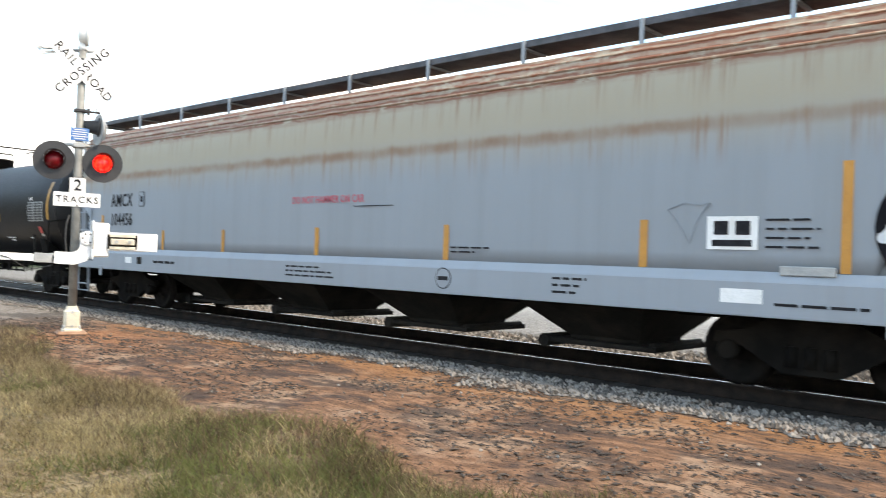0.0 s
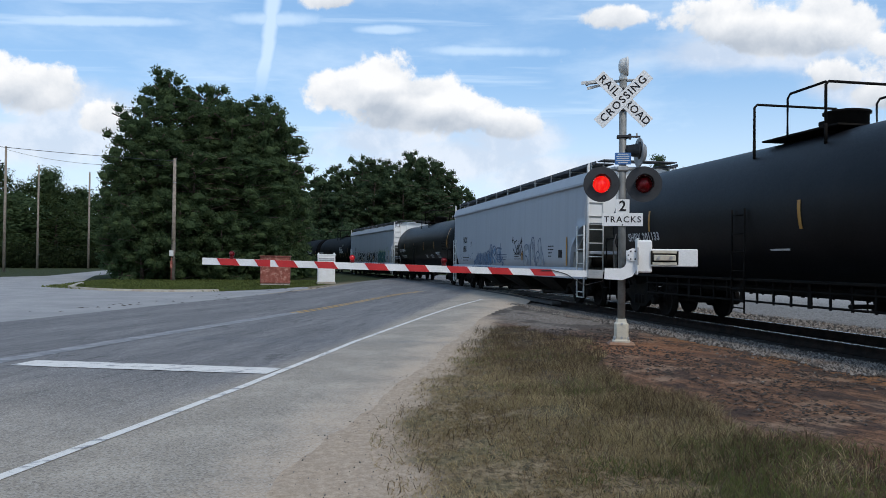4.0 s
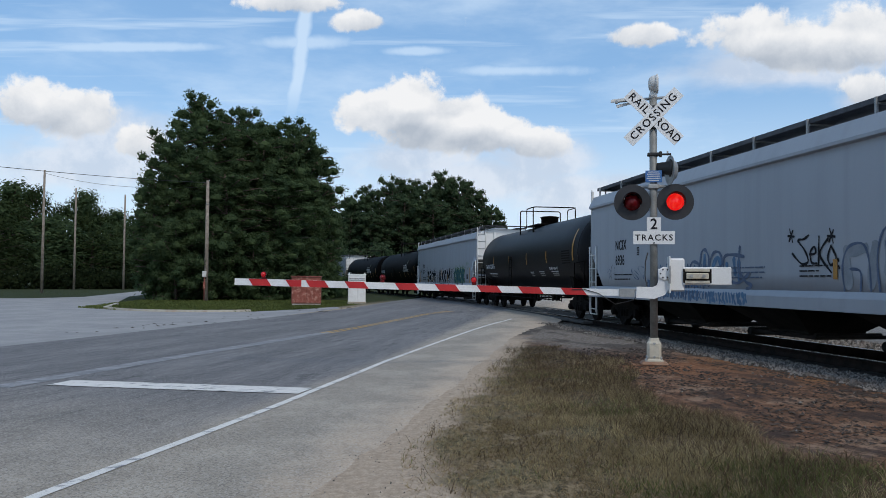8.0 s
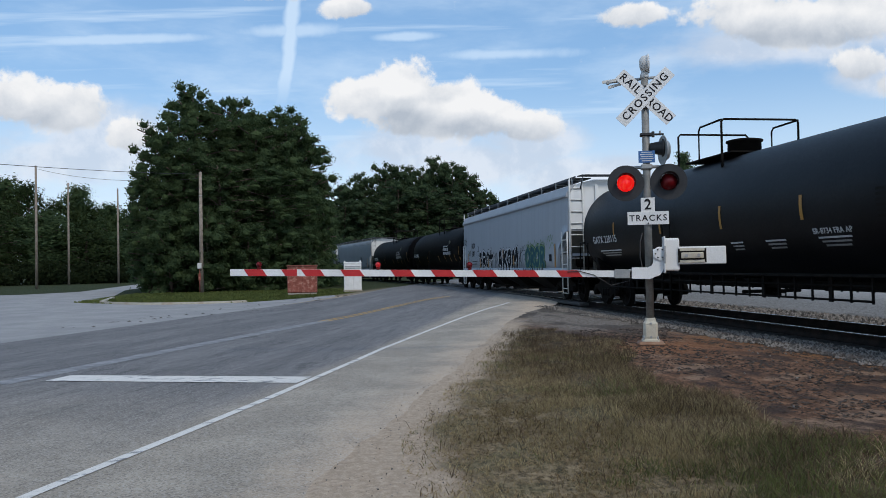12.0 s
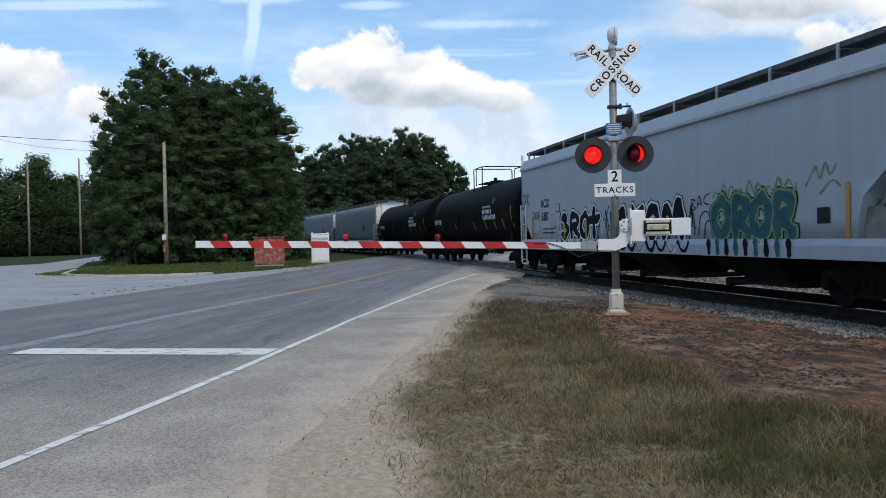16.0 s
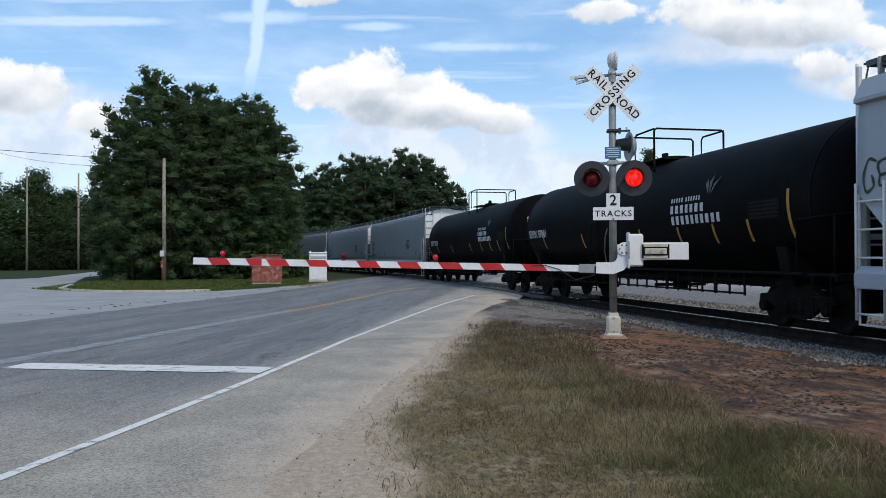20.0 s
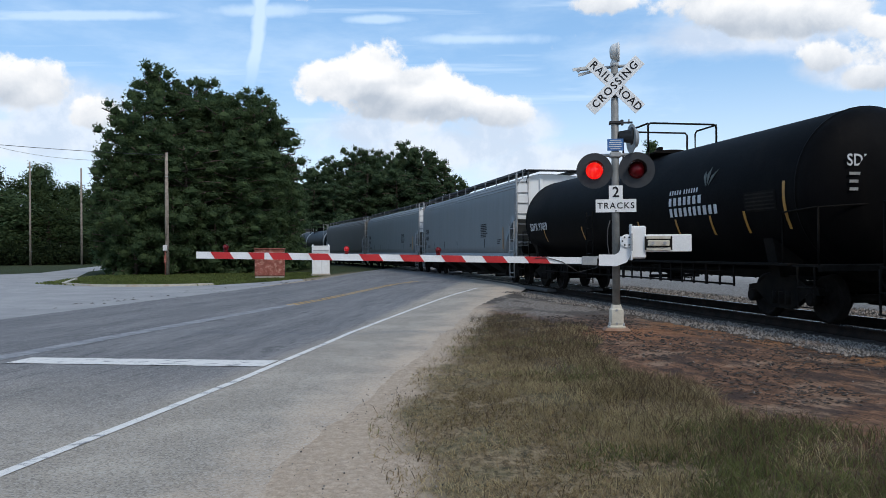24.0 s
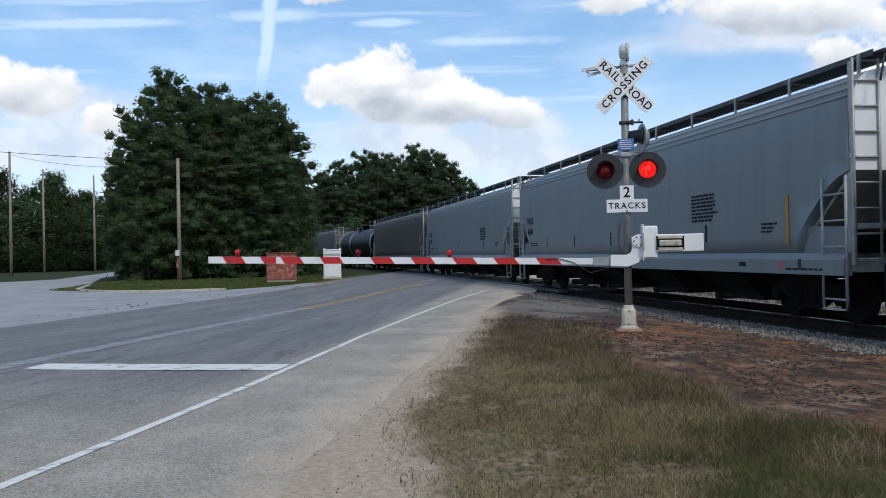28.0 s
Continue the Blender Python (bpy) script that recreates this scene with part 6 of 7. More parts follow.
    # black blocks stand in for the shaded holes of the uncut sill
    for z in (1.10, 0.80):
        part("sill_slot", M().box((8.50, -1.657, z), (0.11, 0.012, 0.17 if z > 1 else 0.09), bevel=0.005), "black", c)
    part("sill_plate", M().box((8.62, -1.653, 0.83), (0.55, 0.02, 0.24), bevel=0.01), "sill_rusty", c)
    part("chalk_line", M().box((1.1, -1.575, 2.12), (0.9, 0.004, 0.013)), "ink", c)

    # tank
    c = tank_car("sooty black tank car with amber reflective stripes")
    TRAIN.append((c, -29.2))
    tank_text(c, "SHPX 201133", -6.85, 1.97, 0.28, sx=1.02)
    for x, z, h in ((-7.4, 2.3, 0.5), (-5.6, 2.35, 0.5), (0.32, 2.2, 0.5), (3.96, 2.2, 0.45), (7.35, 2.5, 1.0)):
        on_tank(c, x, z, 0.09 if h < 0.9 else 0.13, h, "yellow")
    tank_text(c, "AAR", 6.15, 2.56, 0.11, sx=1.0)
    on_tank(c, 6.55, 2.22, 0.98, 0.52, "galv", "data_panel", 0.010, "pale ruled panel of small print")
    for k in range(7):
        for x, w in ((6.26, 0.32), (6.60, 0.24), (6.88, 0.24)):
            on_tank(c, x, 2.43 - 0.07 * k, w, 0.05, "black", "print_bar", 0.016)
    on_tank(c, 6.76, 1.73, 0.16, 0.18, "red", "placard", 0.03, "small red placard")
    on_tank(c, 6.78, 1.60, 0.20, 0.07, "galv", "placard_holder", 0.03)
    part("hose_post", M().cyl((6.66, -1.46, 0.8), (6.70, -1.50, 1.6), 0.03, n=8), "bay", c)
    for x, z, w in ((-5.4, 1.64, 1.9), (-5.3, 1.55, 2.1), (2.75, 1.58, 0.6), (2.8, 1.51, 0.5), (4.4, 1.52, 0.6), (4.45, 1.45, 0.3), (5.9, 1.52, 0.2), (-0.5, 1.6, 0.6)):
        on_tank(c, x, z, w, 0.035, "ink_white", "print_bar")

    # first pale hopper
    c = hopper_car("pale grey covered hopper car with blue and black spray tags", "hopper_white", "hopper_white", "hopper_end", 18.9, 3, False, rear=((0.0, 2.28), (1.15, 1.13)))
    TRAIN.append((c, -48.35))
    side_text(c, "NCIX", -7.25, 2.35, 0.40, "ink", sx=0.82)
    side_text(c, "6936", -7.25, 1.92, 0.40, "ink", sx=0.82)
    sprayed(c, [[(-2.45, 1.6), (-2.3, 1.78), (-2.0, 1.74), (-1.9, 1.6)], [(-1.95, 1.62), (-1.85, 1.98), (-1.65, 2.04), (-1.5, 1.85), (-1.55, 1.6)], [(-1.5, 1.65), (-1.3, 1.95), (-1.0, 1.95), (-0.9, 1.7), (-1.2, 1.6)],
                [(-0.85, 1.55), (-0.8, 1.85), (-0.5, 1.9), (0.0, 1.85)], [(-0.15, 2.05), (-0.2, 1.6), (0.05, 1.35), (0.3, 1.25), (0.1, 1.18)], [(-0.9, 1.5), (-0.3, 1.3), (0.2, 1.5)]], "ink_blue_dark", 0.034, -1.568, "blue spray outline")
    sprayed(c, [[(-1.3, 1.7), (-1.1, 1.85), (-0.95, 1.7)], [(-1.7, 1.65), (-1.7, 1.9)], [(-0.4, 1.8), (-0.35, 1.5)], [(-2.2, 1.6), (-2.1, 1.3)], [(-1.9, 1.5), (-1.7, 1.3)], [(-1.3, 1.5), (-1.0, 1.3)], [(-0.7, 1.7), (-0.6, 1.35)], [(-0.2, 1.75), (-0.2, 1.4)]], "ink_blue", 0.06, -1.566, "blue spray fill")
    sprayed(c, [[(2.22, 2.16), (2.08, 2.10), (1.9, 2.08), (2.1, 1.9), (2.2, 1.7), (2.0, 1.66), (1.72, 1.85)], [(2.25, 1.82), (2.42, 1.84), (2.38, 1.95), (2.27, 1.86), (2.3, 1.68), (2.45, 1.66)],
                [(2.52, 2.12), (2.5, 1.62)], [(2.78, 2.08), (2.54, 1.82), (2.85, 1.5)], [(2.85, 1.95), (2.76, 1.75), (2.85, 1.62), (2.98, 1.75), (2.85, 1.95)], [(3.03, 1.72), (3.05, 1.69)], [(3.05, 1.60), (3.07, 1.57)]], "ink", 0.022, -1.567, "black script tag")
    for x, z in ((1.68, 2.18), (2.86, 2.12)):
        sprayed(c, [[(x - 0.1, z), (x + 0.1, z - 0.02)], [(x - 0.04, z + 0.12), (x + 0.05, z - 0.12)], [(x + 0.06, z + 0.09), (x - 0.06, z - 0.1)]], "ink", 0.018, -1.567, "sprayed star", False)
    sprayed(c, [[(3.25, 1.85), (3.3, 1.3)], [(3.3, 1.85), (3.7, 1.88)], [(3.95, 1.9), (3.85, 1.3)], [(4.25, 1.95), (4.25, 1.5)], [(5.2, 1.8), (5.25, 1.3)]], "ink_fade", 0.10, -1.564, "faded grey fill")
    rng = random.Random(77)
    for k in range(46):
        x, top = -4.9 + 0.075 * k, 1.34 + 0.42 * smoothstep(0, 10, k) * rng.uniform(0.6, 1.0)
        sprayed(c, [[(x, 1.17 + rng.uniform(0, 0.1)), (x + rng.uniform(-0.08, 0.12), 0.5 * (1.2 + top)), (x + rng.uniform(-0.05, 0.10), top)]], ("ink_blue_dark", "ink_blue", "ink_blue_dark")[k % 3], rng.uniform(0.016, 0.042), -1.564 - 0.00005 * k, "streaky blue spray")
        sprayed(c, [[(x + 0.02, 1.10), (x + rng.uniform(-0.05, 0.08), 1.0), (x + rng.uniform(-0.04, 0.06), 0.90 + rng.uniform(0, 0.08))]], ("ink_blue", "ink_blue_dark")[k % 2], rng.uniform(0.02, 0.045), -1.656, "blue spray run on the sill")
    for k in range(16):
        x = -1.45 + 0.11 * k
        sprayed(c, [[(x, 1.08), (x + rng.uniform(-0.08, 0.1), 0.98), (x + 0.05, 0.88 + rng.uniform(0, 0.06))]], "ink_blue", rng.uniform(0.02, 0.05), -1.656, "blue spray run on the sill")
    bars(c, -0.6, 1.62, (1.4, 1.4, 1.3), "ink_blue_dark", seed=7, pitch=0.10, h=0.03)
    bars(c, 1.95, 1.62, (0.85, 0.6, 0.9), "ink", seed=25, pitch=0.09, h=0.025)
    bars(c, -7.3, 1.52, (1.35, 1.2), "ink", seed=24, pitch=0.13, h=0.035)
    bars(c, -5.6, 2.24, (0.14, 0.14, 0.14, 0.14), "ink", seed=6, pitch=0.06)
    squiggles(c, -7.9, -7.2, 1.3, 1.9, ["ink_blue_dark", "hopper_brown"], 26, 3, 0.012)
    squiggles(c, -6.0, -5.0, 1.3, 1.7, ["ink_blue_dark"], 27, 2, 0.014)
    part("reflective_stripe", M().box((2.97, -1.575, 1.55), (0.11, 0.005, 0.34)), "yellow", c)
    part("reflective_stripe", M().box((7.85, -1.575, 1.68), (0.10, 0.005, 0.9)), "yellow", c)
    part("stencil_box", M().box((7.22, -1.566, 1.60), (0.36, 0.004, 0.25)), "ink", c)
    bars(c, 6.0, 1.86, (0.55, 0.55, 0.4, 0.3), "ink", -1.566, seed=29, pitch=0.11, h=0.035)
    bars(c, 6.35, 1.0, (0.2,), "ink", -1.656, 0.05, seed=30)
    sprayed(c, [[(3.2, 1.2), (3.15, 1.6), (3.3, 1.9), (3.65, 1.95), (3.8, 1.7), (3.85, 1.2)], [(3.35, 1.55), (3.6, 1.5), (3.6, 1.2)], [(4.05, 1.2), (4.0, 1.7), (4.12, 2.1), (4.35, 2.2), (4.5, 1.95), (4.45, 1.6), (4.6, 1.2)],
                [(4.2, 1.95), (4.3, 2.05), (4.36, 1.9), (4.25, 1.8), (4.2, 1.95)], [(4.75, 1.2), (4.62, 1.5), (4.85, 1.7), (5.1, 1.55), (5.15, 1.2)], [(4.95, 1.7), (4.9, 2.0), (5.15, 2.15), (5.3, 1.75), (5.5, 1.5), (5.6, 1.2)], [(4.8, 1.45), (4.95, 1.5), (4.9, 1.3)], [(3.6, 1.05), (3.8, 0.92), (4.2, 0.92), (4.4, 1.02)]], "ink_blue_dark", 0.022, -1.568, "grey-blue outline of large letters")

    # second tank
    c = tank_car("sooty black tank car with white lettering")
    TRAIN.append((c, -67.3))
    tank_text(c, "GATX 220115", -7.0, 2.02, 0.30, sx=1.02)
    tank_text(c, "SR-8734 FRA AP", 4.28, 1.80, 0.15, sx=0.95)
    for x, z, h in ((-5.2, 2.3, 0.4), (1.1, 2.25, 0.5), (4.05, 2.25, 0.45), (-2.0, 2.25, 0.45), (7.3, 2.6, 1.1)):
        on_tank(c, x, z, 0.09 if h < 0.9 else 0.13, h, "yellow")
    for k in range(6):
        on_tank(c, 6.5, 2.40 - 0.085 * k, 0.95, 0.045, "bay", "print_bar")
    for x, w in ((-5.8, 1.7), (1.55, 0.5), (3.0, 0.7), (4.8, 0.9)):
        for k in range(3):
            on_tank(c, x, 1.69 - 0.07 * k, w * (1 - 0.12 * k), 0.033, "ink_white" if k == 0 else "galv", "print_bar")
    for s in (-1, 1):
        tank_end_text(c, s)

    # second pale hopper
    c = hopper_car("pale grey covered hopper car covered in black and green spray tags", "hopper_white", "hopper_white", "hopper_end", 18.8, 3, False, rear=((0.0, 2.28), (1.15, 1.13)))
    TRAIN.append((c, -86.0))
    side_text(c, "NCIX", -7.18, 2.35, 0.40, "ink", sx=0.82)
    side_text(c, "6387", -7.1, 1.92, 0.40, "ink", sx=0.82)
    bubble(c, "hROt", ((-5.05, -4.5), (-4.35, -3.65), (-3.45, -2.9), (-2.75, -2.15)), 1.28, 1.88, 0.105)
    bubble(c, "AKOM", ((-0.82, -0.28), (-0.02, 0.62), (0.92, 1.42), (1.75, 2.6)), 1.27, 1.90, 0.12)
    for k in range(17):
        x = -5.9 + 0.53 * k
        if -1.9 < x < -1.3:
            continue
        sprayed(c, [[(x, 1.13), (x + 0.12, 0.96), (x + 0.34, 0.93), (x + 0.45, 1.12)]], "ink_pale" if k % 3 == 0 else "spray_black", 0.05 if k % 2 else 0.03, -1.658, "spray run onto the sill")
        sprayed(c, [[(x - 0.05, 1.14), (x + 0.2, 0.90), (x + 0.5, 1.12)]], "spray_black", 0.012, -1.667)
    sprayed(c, [[(2.85, 1.3), (2.9, 1.65), (3.1, 1.7), (3.15, 1.25)], [(2.95, 1.5), (3.2, 1.4)], [(3.3, 1.25), (3.4, 1.65), (3.7, 1.72), (3.85, 1.3)], [(3.55, 1.2), (3.6, 1.5), (3.8, 1.55)], [(-1.85, 1.6), (-1.7, 1.75), (-1.65, 1.5)], [(-1.5, 1.7), (-1.45, 1.4), (-1.2, 1.65)]], "ink", 0.014, -1.567, "thin black spray outline")
    sprayed(c, [[(3.02, 2.02), (3.0, 1.80)], [(3.0, 2.02), (3.18, 1.98), (3.05, 1.9), (3.2, 1.82), (3.0, 1.78)], [(3.25, 1.82), (3.35, 2.08), (3.45, 1.85)], [(3.28, 1.9), (3.44, 1.92)], [(3.75, 2.1), (3.58, 2.05), (3.55, 1.92), (3.75, 1.88)]], "ink", 0.013, -1.567, "small scribbled tag")
    for ch, x0, x1 in (("O", 3.95, 4.45), ("R", 4.65, 5.15), ("O", 5.3, 5.8), ("R", 6.0, 6.5)):
        lines = [[(x0 + (x1 - x0) * p, 1.28 + 0.62 * q) for p, q in g] for g in GLYPHS[ch]]
        for t, mat, y in ((0.19, "spray_black", -1.565), (0.165, "ink_green", -1.570), (0.11, "ink_teal", -1.575)):
            sprayed(c, lines, mat, t, y - 0.0008 * x0 + 0.003, "large teal letter rimmed in green")
    sprayed(c, [[(3.9 + 0.3 * k, 2.0 + 0.06 * (k % 3)), (4.0 + 0.3 * k, 2.12 + 0.07 * ((k * 5) % 3)), (4.15 + 0.3 * k, 2.0), (4.2 + 0.3 * k, 2.12)] for k in range(9)], "ink_green", 0.018, -1.567, "olive scribble over the letters")
    sprayed(c, [[(6.85, 2.05), (7.1, 2.35), (7.2, 2.15), (7.35, 2.4), (7.45, 2.2), (7.6, 2.35)], [(7.2, 1.9), (7.5, 2.1), (7.7, 2.0)]], "ink_green", 0.018, -1.567, "olive scribble")
    part("reflective_stripe", M().box((7.87, -1.572, 1.62), (0.10, 0.005, 0.85)), "yellow", c)
    rng = random.Random(78)
    for k in range(30):
        x = -5.2 + 0.30 * k
        if x < 2.9:
            sprayed(c, [[(x, 1.18), (x + rng.uniform(-0.1, 0.1), 1.45), (x + rng.uniform(-0.06, 0.12), 1.6 + rng.uniform(0, 0.45)), (x + 0.16, 1.5)]], ("spray_black", "ink", "ink_pale")[k % 3], rng.uniform(0.014, 0.035), -1.5635, "sprayed hatching")
    part("stencil_box", M().box((7.3, -1.578, 1.55), (0.30, 0.004, 0.26)), "ink", c)
    for k in range(9):
        sprayed(c, [[(3.85 + 0.33 * k, 1.12), (3.87 + 0.33 * k, 0.92)]], "ink_teal" if k % 2 else "spray_black", 0.07, -1.656, "spray run onto the sill")
    sprayed(c, [[(-9.0, 2.72), (-9.15, 2.75), (-9.26, 2.5), (-9.2, 2.28), (-9.05, 2.36), (-9.08, 2.5)], [(-8.78, 2.74), (-8.95, 2.68), (-8.92, 2.52), (-8.8, 2.52)], [(-8.92, 2.52), (-8.93, 2.36), (-8.78, 2.36)],
                [(-8.62, 2.82), (-8.72, 2.42)], [(-8.48, 2.72), (-8.68, 2.56), (-8.46, 2.36)]], "ink_tag", 0.022, -1.567, "dark green scrawled tag")
    sprayed(c, [[(-8.0, 2.12), (-8.14, 2.06), (-8.12, 1.86), (-7.98, 1.86), (-7.99, 1.97)], [(-7.85, 2.1), (-7.93, 1.98), (-7.84, 1.87), (-7.77, 2.0), (-7.85, 2.1)], [(-7.62, 2.1), (-7.74, 2.05), (-7.72, 1.9), (-7.6, 1.88)], [(-7.73, 1.98), (-7.63, 1.99)],
                [(-7.55, 1.86), (-7.52, 2.12), (-7.42, 1.88), (-7.38, 2.2)]], "ink_tag", 0.02, -1.567, "olive scrawled tag")
    part("reflective_stripe", M().box((-8.12, -1.569, 1.55), (0.10, 0.005, 0.82)), "yellow", c)
    squiggles(c, -8.1, -7.2, 1.2, 1.9, ["ink_blue_dark"], 31, 5, 0.007)
    squiggles(c, -6.2, -5.3, 1.3, 2.05, ["ink"], 32, 5, 0.008)
    squiggles(c, -7.3, -6.2, 0.92, 1.08, ["ink"], 33, 6, 0.008)
    for x, z in ((-4.86, 1.43), (-3.05, 1.43), (0.0, 1.83), (1.95, 1.5)):
        part("reflective_stripe", M().box((x, -1.580, z), (0.11, 0.005, 0.42)), "yellow", c)
    part("stencil_box", M().box((-5.45, -1.578, 2.17), (0.32, 0.004, 0.26)), "ink", c)
    part("stencil_box", M().box((-5.45, -1.582, 2.17), (0.28, 0.004, 0.22)), "hopper_white", c)
    bars(c, -6.98, 1.52, (1.3, 1.2), "ink", seed=28, pitch=0.13, h=0.035)

    # two tanks with a white trade mark
    for s0, mark in ((-104.5, "SDPX 97081"), (-122.8, "SDPX 97059")):
        c = tank_car("sooty black tank car with a white trade mark of three lines", 0.80, -1.25, "tank_sooty")
        TRAIN.append((c, s0))
        late = 0.05 if s0 > -110 else 0.32
        tank_text(c, mark, -7.6 + late, 2.10, 0.36, sx=0.9)
        for k, w in enumerate((1.2, 0.9)):
            on_tank(c, -6.8 + late, 1.82 - 0.11 * k, w, 0.035, "bay", "print_bar")
        letters(mark[:4], 0.28, "ink_white", "lettering", c, pose(8.38, -0.86, 2.78, 90, 0, 90), 0.002, "LEFT", 1.05, 0.9)
        for k in range(3):
            part("print_bar", M().box((8.40, -0.58, 2.56 - 0.13 * k), (0.004, 0.5, 0.05)), "galv", c)
        for x, z, h in ((-6.2, 1.80, 0.4), (-2.7, 1.80, 0.4), (1.2, 1.80, 0.4), (3.15, 1.80, 0.36), (4.65, 1.80, 0.4), (5.92, 1.82, 0.42), (7.22, 2.08, 0.85)):
            on_tank(c, x + late, z, 0.08, h, "yellow")
        for z, h, widths, x in ((2.575, 0.11, (0.09,) * 5 + (-0.05,) + (0.085,) * 6, 2.92), (2.37, 0.20, (0.19, 0.20, 0.20, 0.18, 0.18, 0.20, 0.20), 2.89), (2.13, 0.21, (0.19, 0.19, 0.20, 0.19, 0.17, 0.18, 0.18, 0.20, 0.19, 0.18), 2.91)):
            for w in widths:
                if w > 0:
                    on_tank(c, x + late + w / 2, z, w * 0.66, h * 0.9, "ink_white", "trade_mark", 0.012)
                x += abs(w) + 0.025
        leaf = M()
        for dx, dz, l in ((-0.16, 0.05, 0.42), (0.0, 0.12, 0.5), (0.16, 0.05, 0.42)):
            zz = 2.62
            leaf.face([(late + 4.55 + dx * 0.3, -1.452, zz), (late + 4.55 + dx + 0.08, -1.40, zz + l * 0.55), (late + 4.62 + dx * 1.6, -1.345, zz + l * 0.8), (late + 4.55 + dx - 0.05, -1.40, zz + l * 0.5)])
        part("leaf_mark", leaf, "leaf_dull", c, "dull leaf emblem")
        on_tank(c, 6.47 + late, 2.19, 1.02, 0.38, "under", "data_panel", 0.01)
        for k in range(5):
            on_tank(c, 6.47 + late, 2.33 - 0.07 * k, 0.92, 0.03, "bay", "print_bar", 0.016)

    # grey hoppers
    for s0, paint, mark in ((-141.3, "hopper_grey", "SHQX"), (-161.6, "hopper_grey", "SHQX"), (-181.8, "hopper_brown", "")):
        c = hopper_car("grey round-sided covered hopper car" if mark else "sooty brown-grey covered hopper car", paint, paint, "hopper_end" if mark else paint, 18.8, 4, True, 0.34, "galv", ((0.0, 2.5), (0.4, 2.36), (0.65, 2.16), (1.0, 1.84), (1.28, 1.55), (1.33, 1.1)))
        TRAIN.append((c, s0))
        if mark:
            side_text(c, mark, -8.35, 2.42, 0.36, "ink", sx=0.75)
            side_text(c, "40444", -8.35, 2.02, 0.34, "ink", sx=0.75)
            bars(c, 4.33, 2.43, (0.95, 0.95, 1.0, 1.0, 0.9, 1.1, 0.9, 0.85), "ink", seed=9, pitch=0.075, h=0.04)
            bars(c, -7.9, 1.6, (0.8, 0.9), "ink", seed=10)
            bars(c, 7.0, 1.74, (0.5, 0.4, 0.35), "ink", seed=11)
            part("reflective_stripe", M().box((7.79, -1.57, 1.80), (0.10, 0.005, 0.85)), "yellow", c)
            for x in (-8.7, -6.0, -3.25, -0.3, 4.93):
                part("reflective_stripe", M().box((x, -1.57, 1.62), (0.05, 0.005, 0.36)), "bay", c)
            part("stencil_mark", M().box((7.68, -1.655, 0.98), (0.13, 0.004, 0.13)), "ink_red", c)
            part("stencil_mark", M().box((6.46, -1.655, 1.0), (0.24, 0.004, 0.08)), "ink", c)
            # a black block for the shade in a sill hole
            part("sill_slot", M().box((8.25, -1.657, 1.02), (0.09, 0.012, 0.17), bevel=0.005), "black", c)
            bars(c, 7.85, 0.93, (1.0,), "ink", -1.655, seed=12)
    # far tank with pale rings, and the last hopper
    c = tank_car("dark tank car with pale end rings and walkway")
    TRAIN.append((c, -200.9))
    for x in (-7.6, -2.0, 7.6):
        part("ring_band", M().turned((x - 0.25, 0, 2.33), (1, 0, 0), [(0, 1.47), (0.01, 1.50), (0.49, 1.50), (0.5, 1.47)], 40, caps=False), "galv", c)
    for x in (-7.9, 7.9):
        ladder(c, (x, -1.5), (x, -1.0), 1.0, 4.4, 0.4, "galv")
    c = hopper_car("sooty brown-grey covered hopper car", "hopper_brown", "hopper_brown", "hopper_brown", 18.8, 3, True, 0.34, "galv")
    TRAIN.append((c, -220.2))


def tank_end_text(parent, s):
    """The mark on the head of the tank."""
    return letters("GATX", 0.34, "ink_white", "lettering", parent, pose(s * 8.42, -0.75 * s, 2.75, 90, 0, 90 * s), 0.002, "LEFT", 1.05, 0.9)


build_train()


# ---- trees, poles, cabinets ----
def tuft_cloud(rng, centres, per, size, flat=0.5, puff=0.0, out=None):
    """Small leaf or needle clumps round the given centres: crossed slim triangles."""
    n = len(centres) * per
    c = np.repeat(np.array(centres), per, 0) + rng.normal(0, puff or size * 0.55, (n, 3)) * np.array([1, 1, flat + 0.3])
    # leaves face outwards from their spray and from the crown
    o = c - np.repeat(np.array(centres), per, 0)
    o /= np.linalg.norm(o, axis=1)[:, None] + 1e-9
    face = o + 0.3 * rng.normal(0, 1, (n, 3)) + (np.array([0, 0, 0.5]) if out is None else 0.7 * np.repeat(np.array(out), per, 0))
    d1 = np.cross(face, rng.normal(0, 1, (n, 3)))
    d1 /= np.linalg.norm(d1, axis=1)[:, None] + 1e-9
    d2 = np.cross(face, d1)
    d2 /= np.linalg.norm(d2, axis=1)[:, None] + 1e-9
    s = size * rng.uniform(0.5, 1.15, n)[:, None]
    v = np.stack([c - d1 * s * 0.5, c + d2 * s * 0.33, c + d1 * s * 0.55, c - d2 * s * 0.33], 1)
    f = 4 * np.arange(n)[:, None] + np.array([[0, 1, 2, 3]])
    return v.reshape(-1, 3), f


